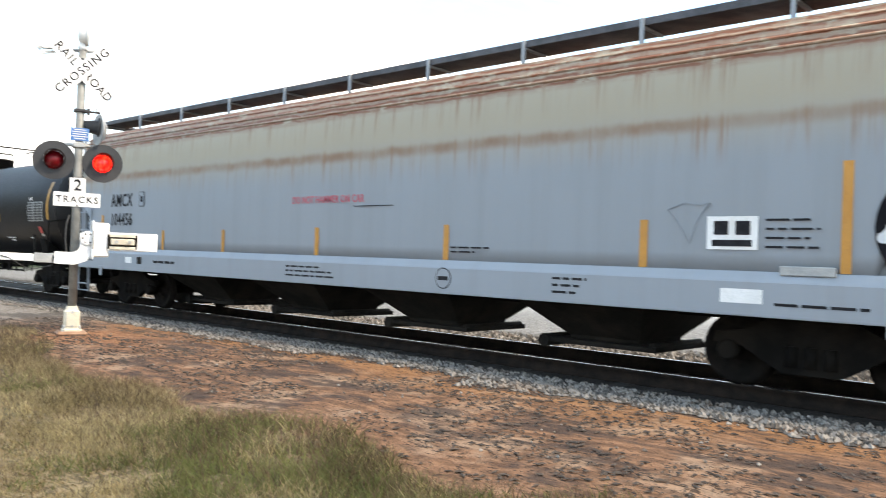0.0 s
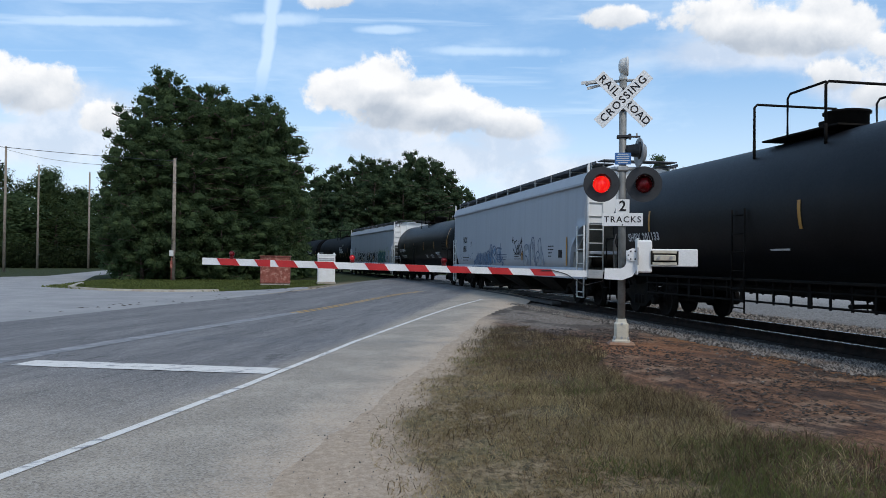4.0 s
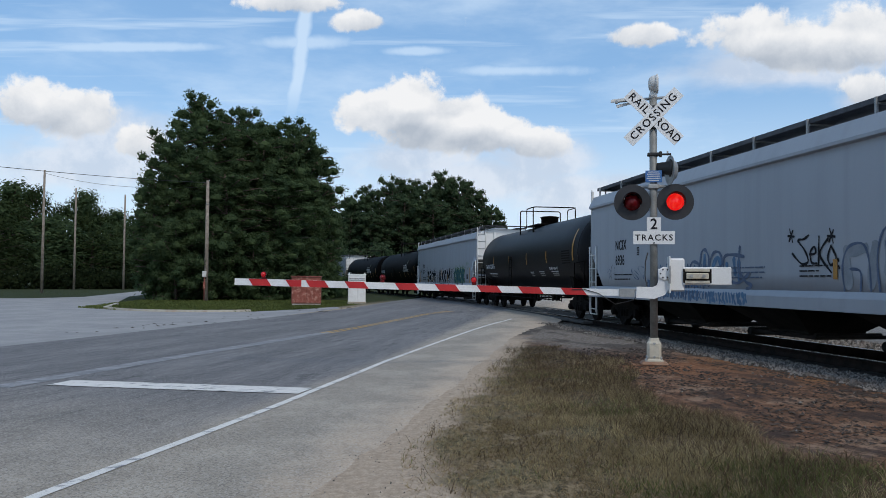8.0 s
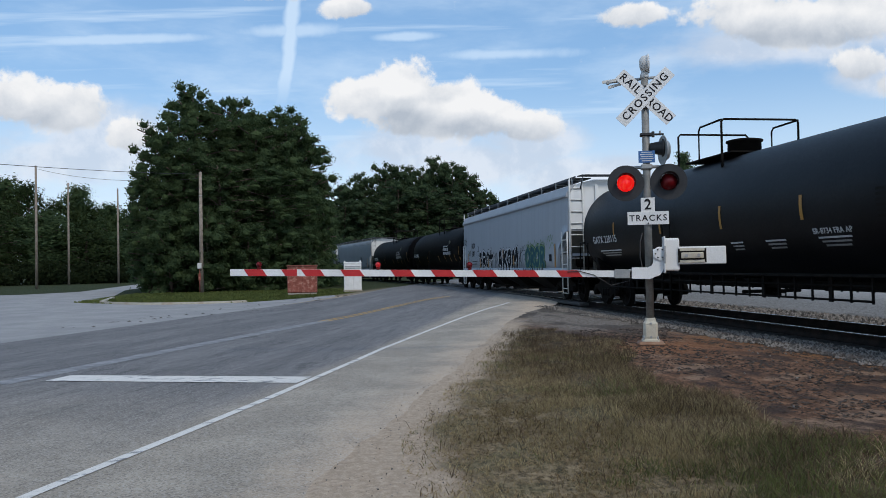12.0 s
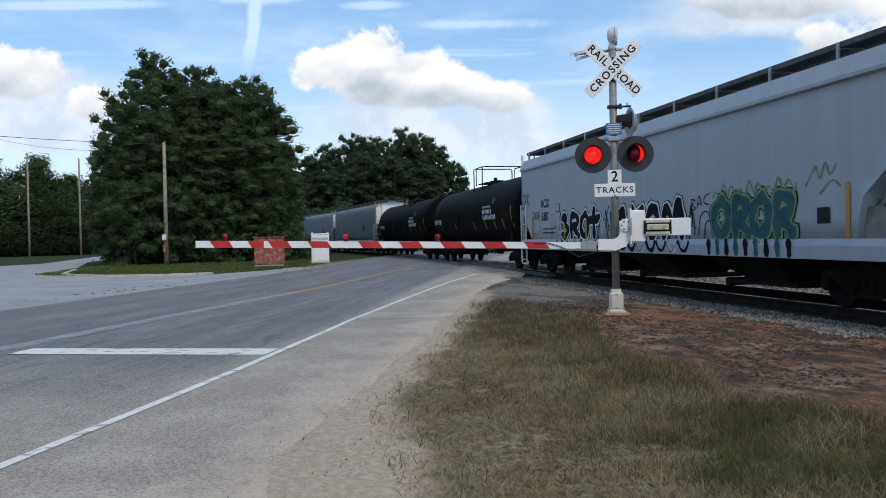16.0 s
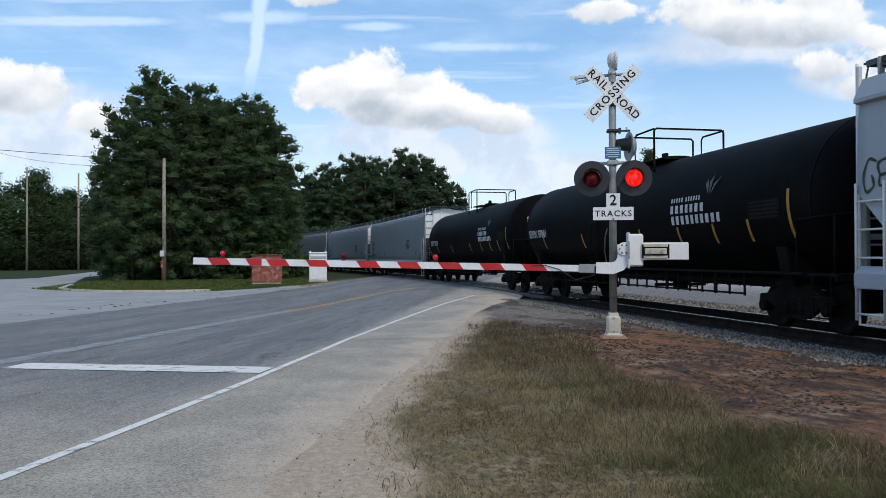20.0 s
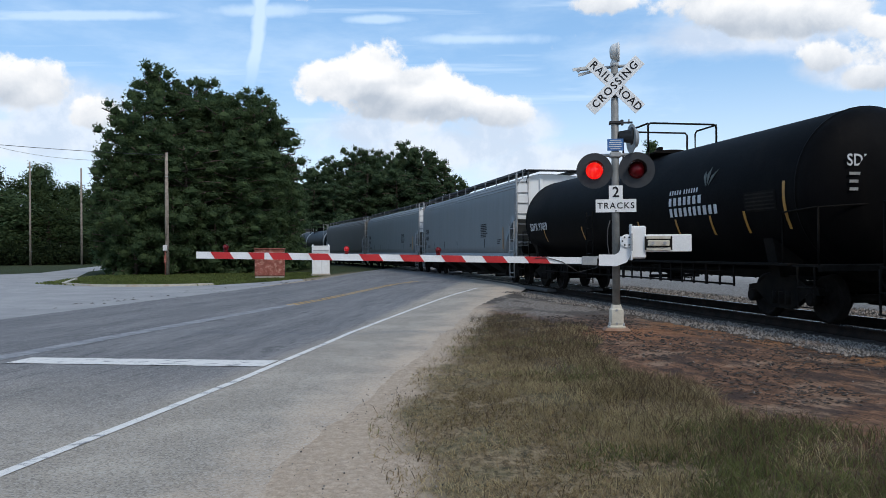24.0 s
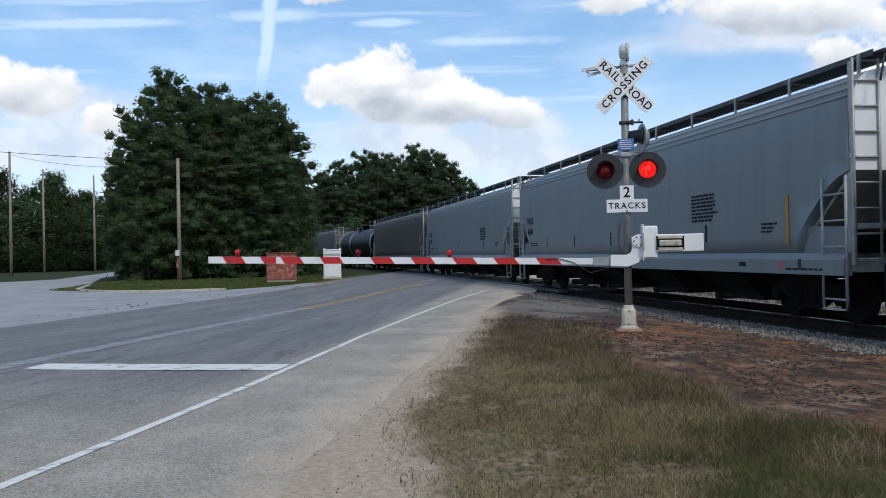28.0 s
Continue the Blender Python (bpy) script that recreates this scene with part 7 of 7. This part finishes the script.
def tree(name, label, height, spread, seed, mat="pine", low=0.08, lobes=26, tufts=600, per=40, size=0.24, top=0.75, cat="tree", core=0.70, puff=0.32, ragged=0.42):
    """Tapered trunk, limbs to each lobe, and a crown of many small clumps over the lobes."""
    rng = np.random.default_rng(seed)
    ob = thing(name, label, cat)
    h = height
    bend = rng.normal(0, 0.02 * h, 2)
    tr = M()
    pts = [(bend[0] * k / 6, bend[1] * k / 6, h * 0.93 * k / 6 - 0.1) for k in range(7)]
    rad = [0.026 * h ** 0.85 * (1 - 0.86 * k / 6) + 0.02 for k in range(7)]
    tr.rings([[(p[0] + r * math.cos(6.2832 * q / 9), p[1] + r * math.sin(6.2832 * q / 9), p[2]) for q in range(9)] for p, r in zip(pts, rad)])
    trunk = part("trunk", tr, "bark", ob)
    off = rng.uniform(-50, 50, 3)

    def reach(t, ang):
        """Radius of the crown at the share t of its height, in rounded lumps."""
        env = math.sin(math.pi * min(1.0, t * 0.82 + 0.18) ** (1.0 / top)) ** 0.7 if t < 0.98 else 0.25
        q = Vector((1.25 * math.cos(ang), 1.25 * math.sin(ang), h * t * 0.40)) + Vector(off)
        lump = 0.5 - 1.7 * abs(noise.noise(q)) + 0.9 * noise.noise(q * 2.1)
        return spread * env * (0.86 + ragged * lump)
    limbs = M()
    for k in range(lobes):
        t, ang = low + (0.93 - low) * (k + 0.5) / lobes, k * 2.399 + rng.uniform(-0.4, 0.4)
        r = 0.8 * reach(t, ang)
        limbs.tube([(bend[0] * t, bend[1] * t, h * t * 0.9), (0.5 * r * math.cos(ang), 0.5 * r * math.sin(ang), h * t * 0.96), (r * math.cos(ang), r * math.sin(ang), h * t)], 0.010 * h ** 0.7, 5)
    part("limb", limbs, "bark", ob)
    centres, out = [], []
    for k in range(tufts):
        t, ang = low + (1 - low) * rng.uniform(0, 1) ** 0.9, rng.uniform(0, 6.2832)
        r = reach(t, ang) * rng.uniform(0.80, 1.04)
        out.append((math.cos(ang), math.sin(ang), 0.2 + max(0.0, 2.2 * (t - 0.55))))
        centres.append((r * math.cos(ang) + bend[0] * t, r * math.sin(ang) + bend[1] * t, h * t - 0.2))
    v, f = tuft_cloud(rng, centres, per, size, puff=puff, out=out)
    v, f = v.tolist(), f.tolist()
    # the dense heart of the crown behind the outer sprays
    i, rows, cols = len(v), 16, 18
    for a in range(rows + 1):
        for b in range(cols):
            t, ang = low + 0.02 + (0.95 - low) * a / rows, 2 * math.pi * b / cols
            r = core * reach(t, ang) * rng.uniform(0.86, 1.08)
            v.append([r * math.cos(ang) + bend[0] * t, r * math.sin(ang) + bend[1] * t, h * t + rng.uniform(-0.15, 0.15)])
    for a in range(rows if core > 0 else 0):
        for b in range(cols):
            f.append([i + a * cols + b, i + a * cols + (b + 1) % cols, i + (a + 1) * cols + (b + 1) % cols, i + (a + 1) * cols + b])
    v = [[p, q, max(r, 0.05)] for p, q, r in v]
    me = bpy.data.meshes.new("crown")
    me.from_pydata(v, [], f)
    me.materials.append(MAT[mat])
    part("crown", me, None, ob)
    return ob


def pine(label, height, spread, seed, mat="pine", low=0.06, limbs=70, per=105, puff=0.74, leaf=0.27):
    """A pine: tapered trunk, uneven limbs, and tufts of needles in rounded puffs towards the limbs' ends, with gaps between them."""
    rng = np.random.default_rng(seed)
    ob = thing("pine_tree", label, "tree")
    h = height
    bend = rng.normal(0, 0.018 * h, 2)
    pts = [(bend[0] * k / 6, bend[1] * k / 6, h * 0.95 * k / 6 - 0.1) for k in range(7)]
    rad = [0.026 * h ** 0.85 * (1 - 0.86 * k / 6) + 0.02 for k in range(7)]
    part("trunk", M().rings([[(p[0] + r * math.cos(6.2832 * q / 9), p[1] + r * math.sin(6.2832 * q / 9), p[2]) for q in range(9)] for p, r in zip(pts, rad)]), "bark", ob)
    wood, puffs = M(), []
    for k in range(limbs):
        t = low + (0.97 - low) * ((k + rng.uniform(0.1, 0.9)) / limbs)
        ang = k * 2.399 + rng.uniform(-0.5, 0.5)
        env = 0.78 + 0.5 * t if t < 0.44 else math.sqrt(max(0.05, 1 - ((t - 0.44) / 0.61) ** 3))
        reach = spread * env * rng.choice((0.84, 0.92, 0.97, 1.01, 1.06))
        z0, rise = h * t * 0.97 - 0.1, rng.uniform(-0.10, 0.28) * reach
        dx, dy = math.cos(ang), math.sin(ang)
        wood.tube([(bend[0] * t, bend[1] * t, z0 - 0.3), (0.5 * reach * dx, 0.5 * reach * dy, z0 + 0.2 * rise), (reach * dx, reach * dy, z0 + rise)], 0.008 * h ** 0.7, 5)
        for share in (0.34, 0.66, 0.96):
            side = rng.normal(0, 0.13 * reach)
            r = puff * rng.uniform(0.5, 1.2) * (0.85 if t > 0.9 else 1.0)
            puffs.append((share * reach * dx - side * dy + bend[0] * t, share * reach * dy + side * dx + bend[1] * t, min(z0 + rise * share + rng.uniform(-0.5, 0.6), h - 0.5 * r), r))
    puffs.append((bend[0], bend[1], h - 0.45 * puff, puff * 0.6))
    part("limb", wood, "bark", ob)
    puffs = np.array(puffs)
    n = len(puffs) * per
    c, r = np.repeat(puffs[:, :3], per, 0), np.repeat(puffs[:, 3], per)[:, None]
    d = rng.normal(0, 1, (n, 3)) + np.array([0, 0, 0.25])
    d /= np.linalg.norm(d, axis=1)[:, None]
    at = c + d * r * rng.uniform(0.45, 1.10, (n, 1)) * np.array([1, 1, 0.92])
    d1 = d + 0.8 * rng.normal(0, 1, (n, 3)) + np.array([0, 0, 0.3])
    d1 /= np.linalg.norm(d1, axis=1)[:, None]
    d2 = np.cross(d1, rng.normal(0, 1, (n, 3)))
    d2 /= np.linalg.norm(d2, axis=1)[:, None] + 1e-9
    size = leaf * rng.uniform(0.6, 1.2, (n, 1))
    v = np.stack([at - d1 * size * 0.4, at + d2 * size * 0.17, at + d1 * size * 0.6, at - d2 * size * 0.17], 1).reshape(-1, 3).tolist()
    f = (4 * np.arange(n)[:, None] + np.array([[0, 1, 2, 3]])).tolist()
    # the twiggy heart of every puff, and the dense middle of the crown
    for x, y, z, q in puffs:
        i, turn = len(v), rng.uniform(0, 6.28)
        v.append([x, y, z + 0.56 * q])
        for g, e in ((0.38, 0.38), (0.10, 0.56), (-0.2, 0.52), (-0.42, 0.28)):
            for k in range(8):
                w = q * e * rng.uniform(0.80, 1.22)
                v.append([x + w * math.cos(turn + k * 0.7854), y + w * math.sin(turn + k * 0.7854), z + q * (g + rng.uniform(-0.1, 0.1))])
        f += [[i, i + 1 + k, i + 1 + (k + 1) % 8] for k in range(8)]
        f += [[i + 1 + 8 * j + k, i + 9 + 8 * j + k, i + 9 + 8 * j + (k + 1) % 8, i + 1 + 8 * j + (k + 1) % 8] for j in range(3) for k in range(8)]
    v = [[a, b, max(g, 0.05)] for a, b, g in v]
    me = bpy.data.meshes.new("crown")
    me.from_pydata(v, [], f)
    me.materials.append(MAT[mat])
    part("crown", me, None, ob)
    return ob


def plant(kinds, places, group):
    """Sets one of the kinds (thing, height, spread) at every place (x, y, height, spread); the first of each kind is used up before it is copied."""
    used = set()
    for i, (x, y, h, w) in enumerate(places):
        src, sh, sw = kinds[i % len(kinds)]
        ob = src if i % len(kinds) not in used else copy_thing(src, Matrix())
        used.add(i % len(kinds))
        ob.scale = (w / sw, w / sw, h / sh)
        ob.location = (x, y, 0)
        ob.rotation_euler = (0, 0, i * 1.7)
        tagged(ob, group=group)


def build_trees():
    tall = "tall dark green pine with rounded puffs of needles"
    plant([(pine(tall, 16.0, 3.0, 21), 16.0, 3.0), (pine(tall, 16.0, 2.9, 22, limbs=68), 16.0, 2.9), (pine(tall, 15.0, 2.9, 23, limbs=70), 15.0, 2.9)], [q for q in NEAR_TREES if q[2] > 9.0], "pine grove")
    plant([(pine("broad dark green pine hung to the ground", 7.0, 2.2, 24, low=0.03, limbs=30, puff=0.65), 7.0, 2.2)], [q for q in NEAR_TREES if q[2] <= 9.0], "pine grove")
    far = "distant dark green pine with a ragged pointed crown"
    plant([(pine(far, 18.0, 3.4, 25, "pine_far", limbs=60, per=60, puff=1.0, leaf=0.40), 18.0, 3.4), (pine(far, 18.0, 3.4, 26, "pine_far", limbs=62, per=60, puff=0.96, leaf=0.40), 18.0, 3.4)], GROVE, "far pine grove")
    W = [tree("woodland_tree", "thin-leaved broadleaf tree at a wood's edge", 14.0, 4.0, 31, "oak", 0.25, 22, 300, 13, 0.40, core=0.0, puff=0.45, ragged=0.75),
         tree("woodland_tree", "dark pine at a wood's edge", 14.0, 3.4, 32, "pine", 0.12, 24, 460, 14, 0.38, core=0.40, puff=0.42, ragged=0.7)]
    for i, (x, y, h, w) in enumerate(FAR_TREES):
        src = W[i % 2]
        ob = copy_thing(src, Matrix()) if i >= 2 else src
        sp = (4.0, 3.4)[i % 2]
        ob.scale = (w / sp, w / sp, h / 14.0)
        ob.location = (x, y, 0)
        ob.rotation_euler = (0, 0, i * 2.3)
        tagged(ob, group="woodland")
    t = tree("conifer", "small conifer whose tip shows above the train", 9.4, 1.5, 41, "pine", 0.1, 22, 260, 14, 0.2, top=1.0, core=0.6, puff=0.15)
    t.location = (-54.0, 26.0, 0.1)


def utility_pole(x, y, h, label, arm=False):
    ob = thing("utility_pole", label, "utility pole", pose(x, y, 0))
    part("pole", M().turned((0, 0, -0.2), (0, 0, 1), [(0, 0.16), (h * 0.5, 0.135), (h + 0.2, 0.105)], 12), "pole", ob)
    part("pole_band", M().turned((0, 0, h * 0.80), (0, 0, 1), [(0, 0.13), (0.06, 0.13)], 12), "galv", ob)
    if arm:
        part("meter_box", M().box((0.24, -0.10, 1.95), (0.22, 0.28, 0.42), bevel=0.03), "cast", ob, "pale meter box")
        part("conduit", M().cyl((0.22, -0.10, 0.0), (0.22, -0.10, 1.75), 0.035, n=8).box((0.22, -0.1, 1.15), (0.16, 0.16, 0.5), bevel=0.02), "rustred", ob, "rusty conduit")
    return ob


def build_poles():
    utility_pole(-60.0, -8.12, 8.7, "weathered wooden utility pole with a meter box", True)
    for x, y, h in POLES:
        utility_pole(x, y, h, "far weathered wooden utility pole")
    for pts in WIRES:
        w = M()
        a, b = Vector(pts[0]), Vector(pts[1])
        w.tube([a.lerp(b, k / 16) - Vector((0, 0, pts[2] * 4 * (k / 16) * (1 - k / 16))) for k in range(17)], 0.015, 5)
        thing("overhead_wire", "thin sagging overhead wire", "cable", m=w, mat="wire")


def build_cabinets():
    at = pose(-52.9, 2.35, 0.08, 0, 0, 90)
    cab = thing("signal_cabinet", "white steel track signal cabinet with a ribbed lid", "cabinet", at)
    part("body", M().box((0, 0, 0.95), (1.12, 0.7, 1.75), bevel=0.02), "white", cab)
    for sx in (-0.27, 0.27):
        part("door", M().box((sx, -0.36, 0.78), (0.48, 0.03, 1.25), bevel=0.01), "white", cab)
    part("louvre", M().box((0, -0.365, 1.60), (1.0, 0.02, 0.06)).box((0, -0.365, 1.50), (1.0, 0.02, 0.04)), "galv", cab)
    part("lid", M().box((0, 0, 1.86), (1.18, 0.78, 0.08), bevel=0.02).box((-0.50, 0, 1.94), (0.07, 0.6, 0.10), bevel=0.01).box((0.50, 0, 1.94), (0.07, 0.6, 0.10), bevel=0.01), "white", cab)
    part("plinth", M().box((0, 0, 0.04), (1.2, 0.8, 0.12), bevel=0.01), "concrete", cab)
    at = pose(-49.9, -0.82, 0.06, 0, 0, 88)
    box = thing("rusty_cabinet", "peeling red-brown double-door steel cabinet", "cabinet", at)
    part("body", M().box((0, 0, 0.90), (1.76, 0.8, 1.62), bevel=0.02), "rustred", box)
    for sx in (-0.44, 0.44):
        d = part("door", M().box((sx, -0.42, 0.82), (0.83, 0.03, 1.38), bevel=0.01), "rustred", box)
        for k in range(4):
            part("rib", M().box((sx, -0.44, 0.3 + 0.36 * k), (0.78, 0.02, 0.05)), "rustred", d)
    part("lid", M().box((0, -0.02, 1.73), (1.84, 0.9, 0.06), bevel=0.015), "rustred", box)
    part("plinth", M().box((0, 0, 0.05), (1.7, 0.76, 0.10)), "concrete", box)


def undergrowth(name, pts, height, depth, mat, label, seed, count, size):
    """A hedge-like band of shrubs along a line, as loose clumps of leaves."""
    rng = np.random.default_rng(seed)
    c = []
    for (x0, y0), (x1, y1) in zip(pts, pts[1:]):
        n = max(1, int(count * math.hypot(x1 - x0, y1 - y0)))
        t = rng.uniform(0, 1, n)
        off = rng.normal(0, depth, (n, 2))
        px, py = x0 + (x1 - x0) * t + off[:, 0], y0 + (y1 - y0) * t + off[:, 1]
        top = np.array([height * (0.65 + 0.5 * noise.noise((a * 0.25, b * 0.25, seed))) for a, b in zip(px, py)])
        c += list(np.stack([px, py, top * rng.uniform(0.02, 1.0, n) ** 0.7], 1))
    v, f = tuft_cloud(rng, c, 6, size)
    v[:, 2] = np.maximum(v[:, 2], 0.02)
    me = bpy.data.meshes.new(name)
    me.from_pydata(v.tolist(), [], f.tolist())
    me.materials.append(MAT[mat])
    return tagged(new(name, me), label, "shrubs", kind="stuff")


def build_undergrowth():
    undergrowth("undergrowth", [(-100, -75), (-122, -45), (-128, -31), (-150, -27.5)], 3.6, 3.0, "thicket", "undergrowth at the edge of the wood, darkened for its shade", 61, 90, 0.5)
    undergrowth("undergrowth", [(-68, -13.0), (-64.5, -10.0), (-64.0, -6.0), (-65, -2.0), (-70, 0.2), (-76, 0.4)], 3.2, 0.9, "pine", "low shrubs under the pines", 62, 110, 0.45)
    undergrowth("undergrowth", [(-120, 10), (-131, 4.5), (-140, 8), (-134, 16), (-128, 26), (-126, 34)], 9.0, 2.2, "pine_far", "dense shrubs behind the bend of the track", 63, 90, 0.6)
    undergrowth("undergrowth", [(-84, -2.5), (-97, -6.0), (-120, -12)], 4.0, 1.2, "pine", "dense shrubs beside the bend of the track", 64, 60, 0.6)


NEAR_TREES = [(-64.9, -11.5, 13.6, 2.75), (-68.4, -9.3, 16.8, 3.28), (-72.6, -7.2, 16.8, 3.12), (-72.9, -3.1, 16.0, 3.12), (-71.0, -0.9, 13.9, 2.8), (-68.8, -4.9, 14.2, 3.05), (-62.9, -12.2, 9.6, 1.75),
    (-73.0, 0.2, 10.2, 1.6), (-64.2, -10.0, 11.4, 3.05), (-64.6, -7.1, 10.4, 3.16), (-65.9, -3.4, 10.0, 3.05), (-69.0, -0.5, 7.5, 2.1), (-62.0, -8.1, 6.3, 2.1), (-61.6, -10.5, 6.1, 2.1),
    (-63.3, -5.0, 5.1, 1.9), (-65.0, -1.9, 4.8, 1.9), (-75.0, -5.0, 15.0, 3.39), (-70.5, -7.0, 15.0, 3.39), (-70.8, -5.6, 15.2, 3.0),
    (-70.0, -2.2, 14.6, 2.7)]
GROVE = [(-137.9, 5.8, 16.3, 3.3), (-140.7, 8.8, 18.1, 3.2), (-141.5, 12.4, 20.1, 3.4), (-143.2, 15.5, 19.9, 3.2), (-138.8, 18.5, 18.9, 3.0), (-140.4, 21.3, 20.9, 3.4), (-137.0, 23.6, 19.6, 3.1),
    (-138.4, 26.8, 17.9, 3.2), (-136.9, 29.2, 14.8, 2.7), (-133.4, 13.0, 15.9, 3.6), (-132.7, 18.5, 15.3, 3.8), (-131.8, 24.1, 13.9, 3.6), (-133.7, 8.3, 13.1, 3.6), (-135.9, 4.3, 12.8, 2.6), (-137.6, 30.6, 11.9, 1.9)]
FAR_TREES = [(-142.5, -46.9, 16.6, 4.2), (-146.0, -51.9, 17.9, 6.5), (-143.8, -42.6, 13.5, 4.8), (-146.5, -40.5, 16.5, 4.6), (-145.3, -37.2, 12.6, 4.4), (-145.9, -34.7,
    13.3, 4.4), (-148.5, -32.5, 11.4, 5.6), (-139.7, -54.6, 16.3, 6.2), (-138.0, -58.8, 16.2, 6.0), (-133.6, -41.9, 11.4, 6.0), (-135.3, -35.9, 8.8, 6.1), (-138.4, -31.6,
    8.0, 5.2), (-131.2, -49.0, 11.2, 5.8), (-166.7, -33.4, 13.6, 7.6), (-172.1, -31.8, 15.2, 7.9), (-136.3, -62.7, 16.0, 5.9), (-134.2, -67.0, 14.9, 5.8), (-170.0, -1.4,
    16.0, 10.7), (-169.9, -7.1, 19.5, 10.7), (-169.4, -13.8, 19.5, 10.6), (-168.8, -20.4, 19.4, 10.4), (-190.0, 2.9, 17.7, 9.0)]
POLES = [(-90.5, -29.0, 13.0), (-115.4, -32.9, 13.8), (-117.0, -26.9, 13.2)]
WIRES = [((-60.0, -8.12, 8.55), (-27.19, -19.49, 6.01), 0.25), ((-90.5, -29.0, 12.7), (-60.0, -8.12, 8.25), 0.6)]
build_trees()
build_undergrowth()
build_poles()
build_cabinets()
build_grass()
scatter("kerb_debris", 420, (-48, -24, -7.5, 2.5), (0.03, 0.11), "soil_clod", "dark bits of broken paving along the island", 55, 0.005, keep=lambda x, y: -11.4 < (x + 12) * 0.333 + y * 0.943 < -8.8, shape=(1.6, 0.8, 0.3))
scatter("ballast_stones", 36000, (-30, 8, 6.5, 8.8), (0.015, 0.04), "pebble", "loose grey ballast stones along the ties", 51, 0.01, keep=lambda x, y: y > 7.25 + 0.5 * noise.noise((x * 0.8, y, 0)) + 0.35 * noise.noise((x * 4, y * 4, 1)))
scatter("ballast_stones", 8000, (-30, 8, 11.3, 13.6), (0.025, 0.06), "pebble", "loose grey ballast stones along the ties", 52, 0.01)
scatter("road_gravel", 5200, (-16, 3, -2.5, 5), (0.003, 0.010), "pebble", "scattered grit on the shoulder", 53, 0.015, keep=lambda x, y: 0.6 < (x + 12) * 0.333 + y * 0.943 < 3.4)
scatter("bark_chips", 16000, (-16, 6, 4.2, 7.6), (0.006, 0.035), "soil_clod", "dark flat chips of bark and debris on the soil", 54, 0.012, keep=lambda x, y: noise.noise((x * 0.6, y * 1.5, 5)) + 0.5 * noise.noise((x * 2.2, y * 4, 6)) > -0.1, shape=(1.5, 0.6, 0.35))
scatter("soil_stones", 500, (-16, 6, 4.6, 7.6), (0.006, 0.024), "pebble", "pale stones strewn over the soil", 56, 0.008)


# ---- what moves ----
def rolled(t):
    """Metres that the train has rolled at t."""
    return 4.05 * t + 0.0092 * t * t


def car_pose(s, half):
    a, _ = track_at(s - half)
    b, _ = track_at(s + half)
    m = (a + b) / 2
    return pose(m.x, m.y, RAIL_Z, 0, 0, math.degrees(math.atan2(b.y - a.y, b.x - a.x)))


def motions():
    for ob, s0 in TRAIN:
        walk(ob, [(0.5 * k, car_pose(s0 + rolled(0.5 * k), 6.9)) for k in range(57)])
    step = 0.12
    times = [step * k for k in range(int(28 / step) + 1)] + [28.0]
    for ws, a in WHEELS:
        walk(ws, [(t, pose(a, 0, WHEEL_R, 0, math.degrees(rolled(t) / WHEEL_R), 0)) for t in times])
    # the flashers take turns; each roundel turns its lit face out and in
    period, first, half = 1.115, 0.65, 0.2788 + 0.015

    def lit_rows(place, phase):
        rows, k = [], -2
        events = []
        while first + phase + k * period < 29:
            c = first + phase + k * period
            events += [(c - half, 0.0), (c + half, 180.0)]
            k += 1
        turn, last = 180.0, None
        seq = [(0.0, None)]
        for t, goal in events:
            for dt, f in ((-0.05, 0.0), (-0.017, 0.33), (0.017, 0.67), (0.05, 1.0)):
                g = (180.0 + 180.0 * f if goal == 0.0 else 180.0 * f)
                seq.append((t + dt, g % 360.0))
        seq = [(t, g) for t, g in seq if g is not None]
        before = [g for t, g in seq if t <= 0]
        rows = [(0.0, before[-1] if before else 180.0)] + [(t, g) for t, g in seq if 0 < t < 28.0]
        rows.append((28.0, rows[-1][1]))
        return [(t, place @ pose(0, 0, 0, 0, 0, g)) for t, g in rows]
    for ob, phase in zip(LENSES, (0.0, period / 2)):
        walk(ob, lit_rows(ob.matrix_basis.copy(), phase))
    for ob, phase in zip(ARM_LAMPS, (period / 2, 0.0, period / 2)):
        walk(ob, lit_rows(ob.matrix_basis.copy(), phase))


motions()
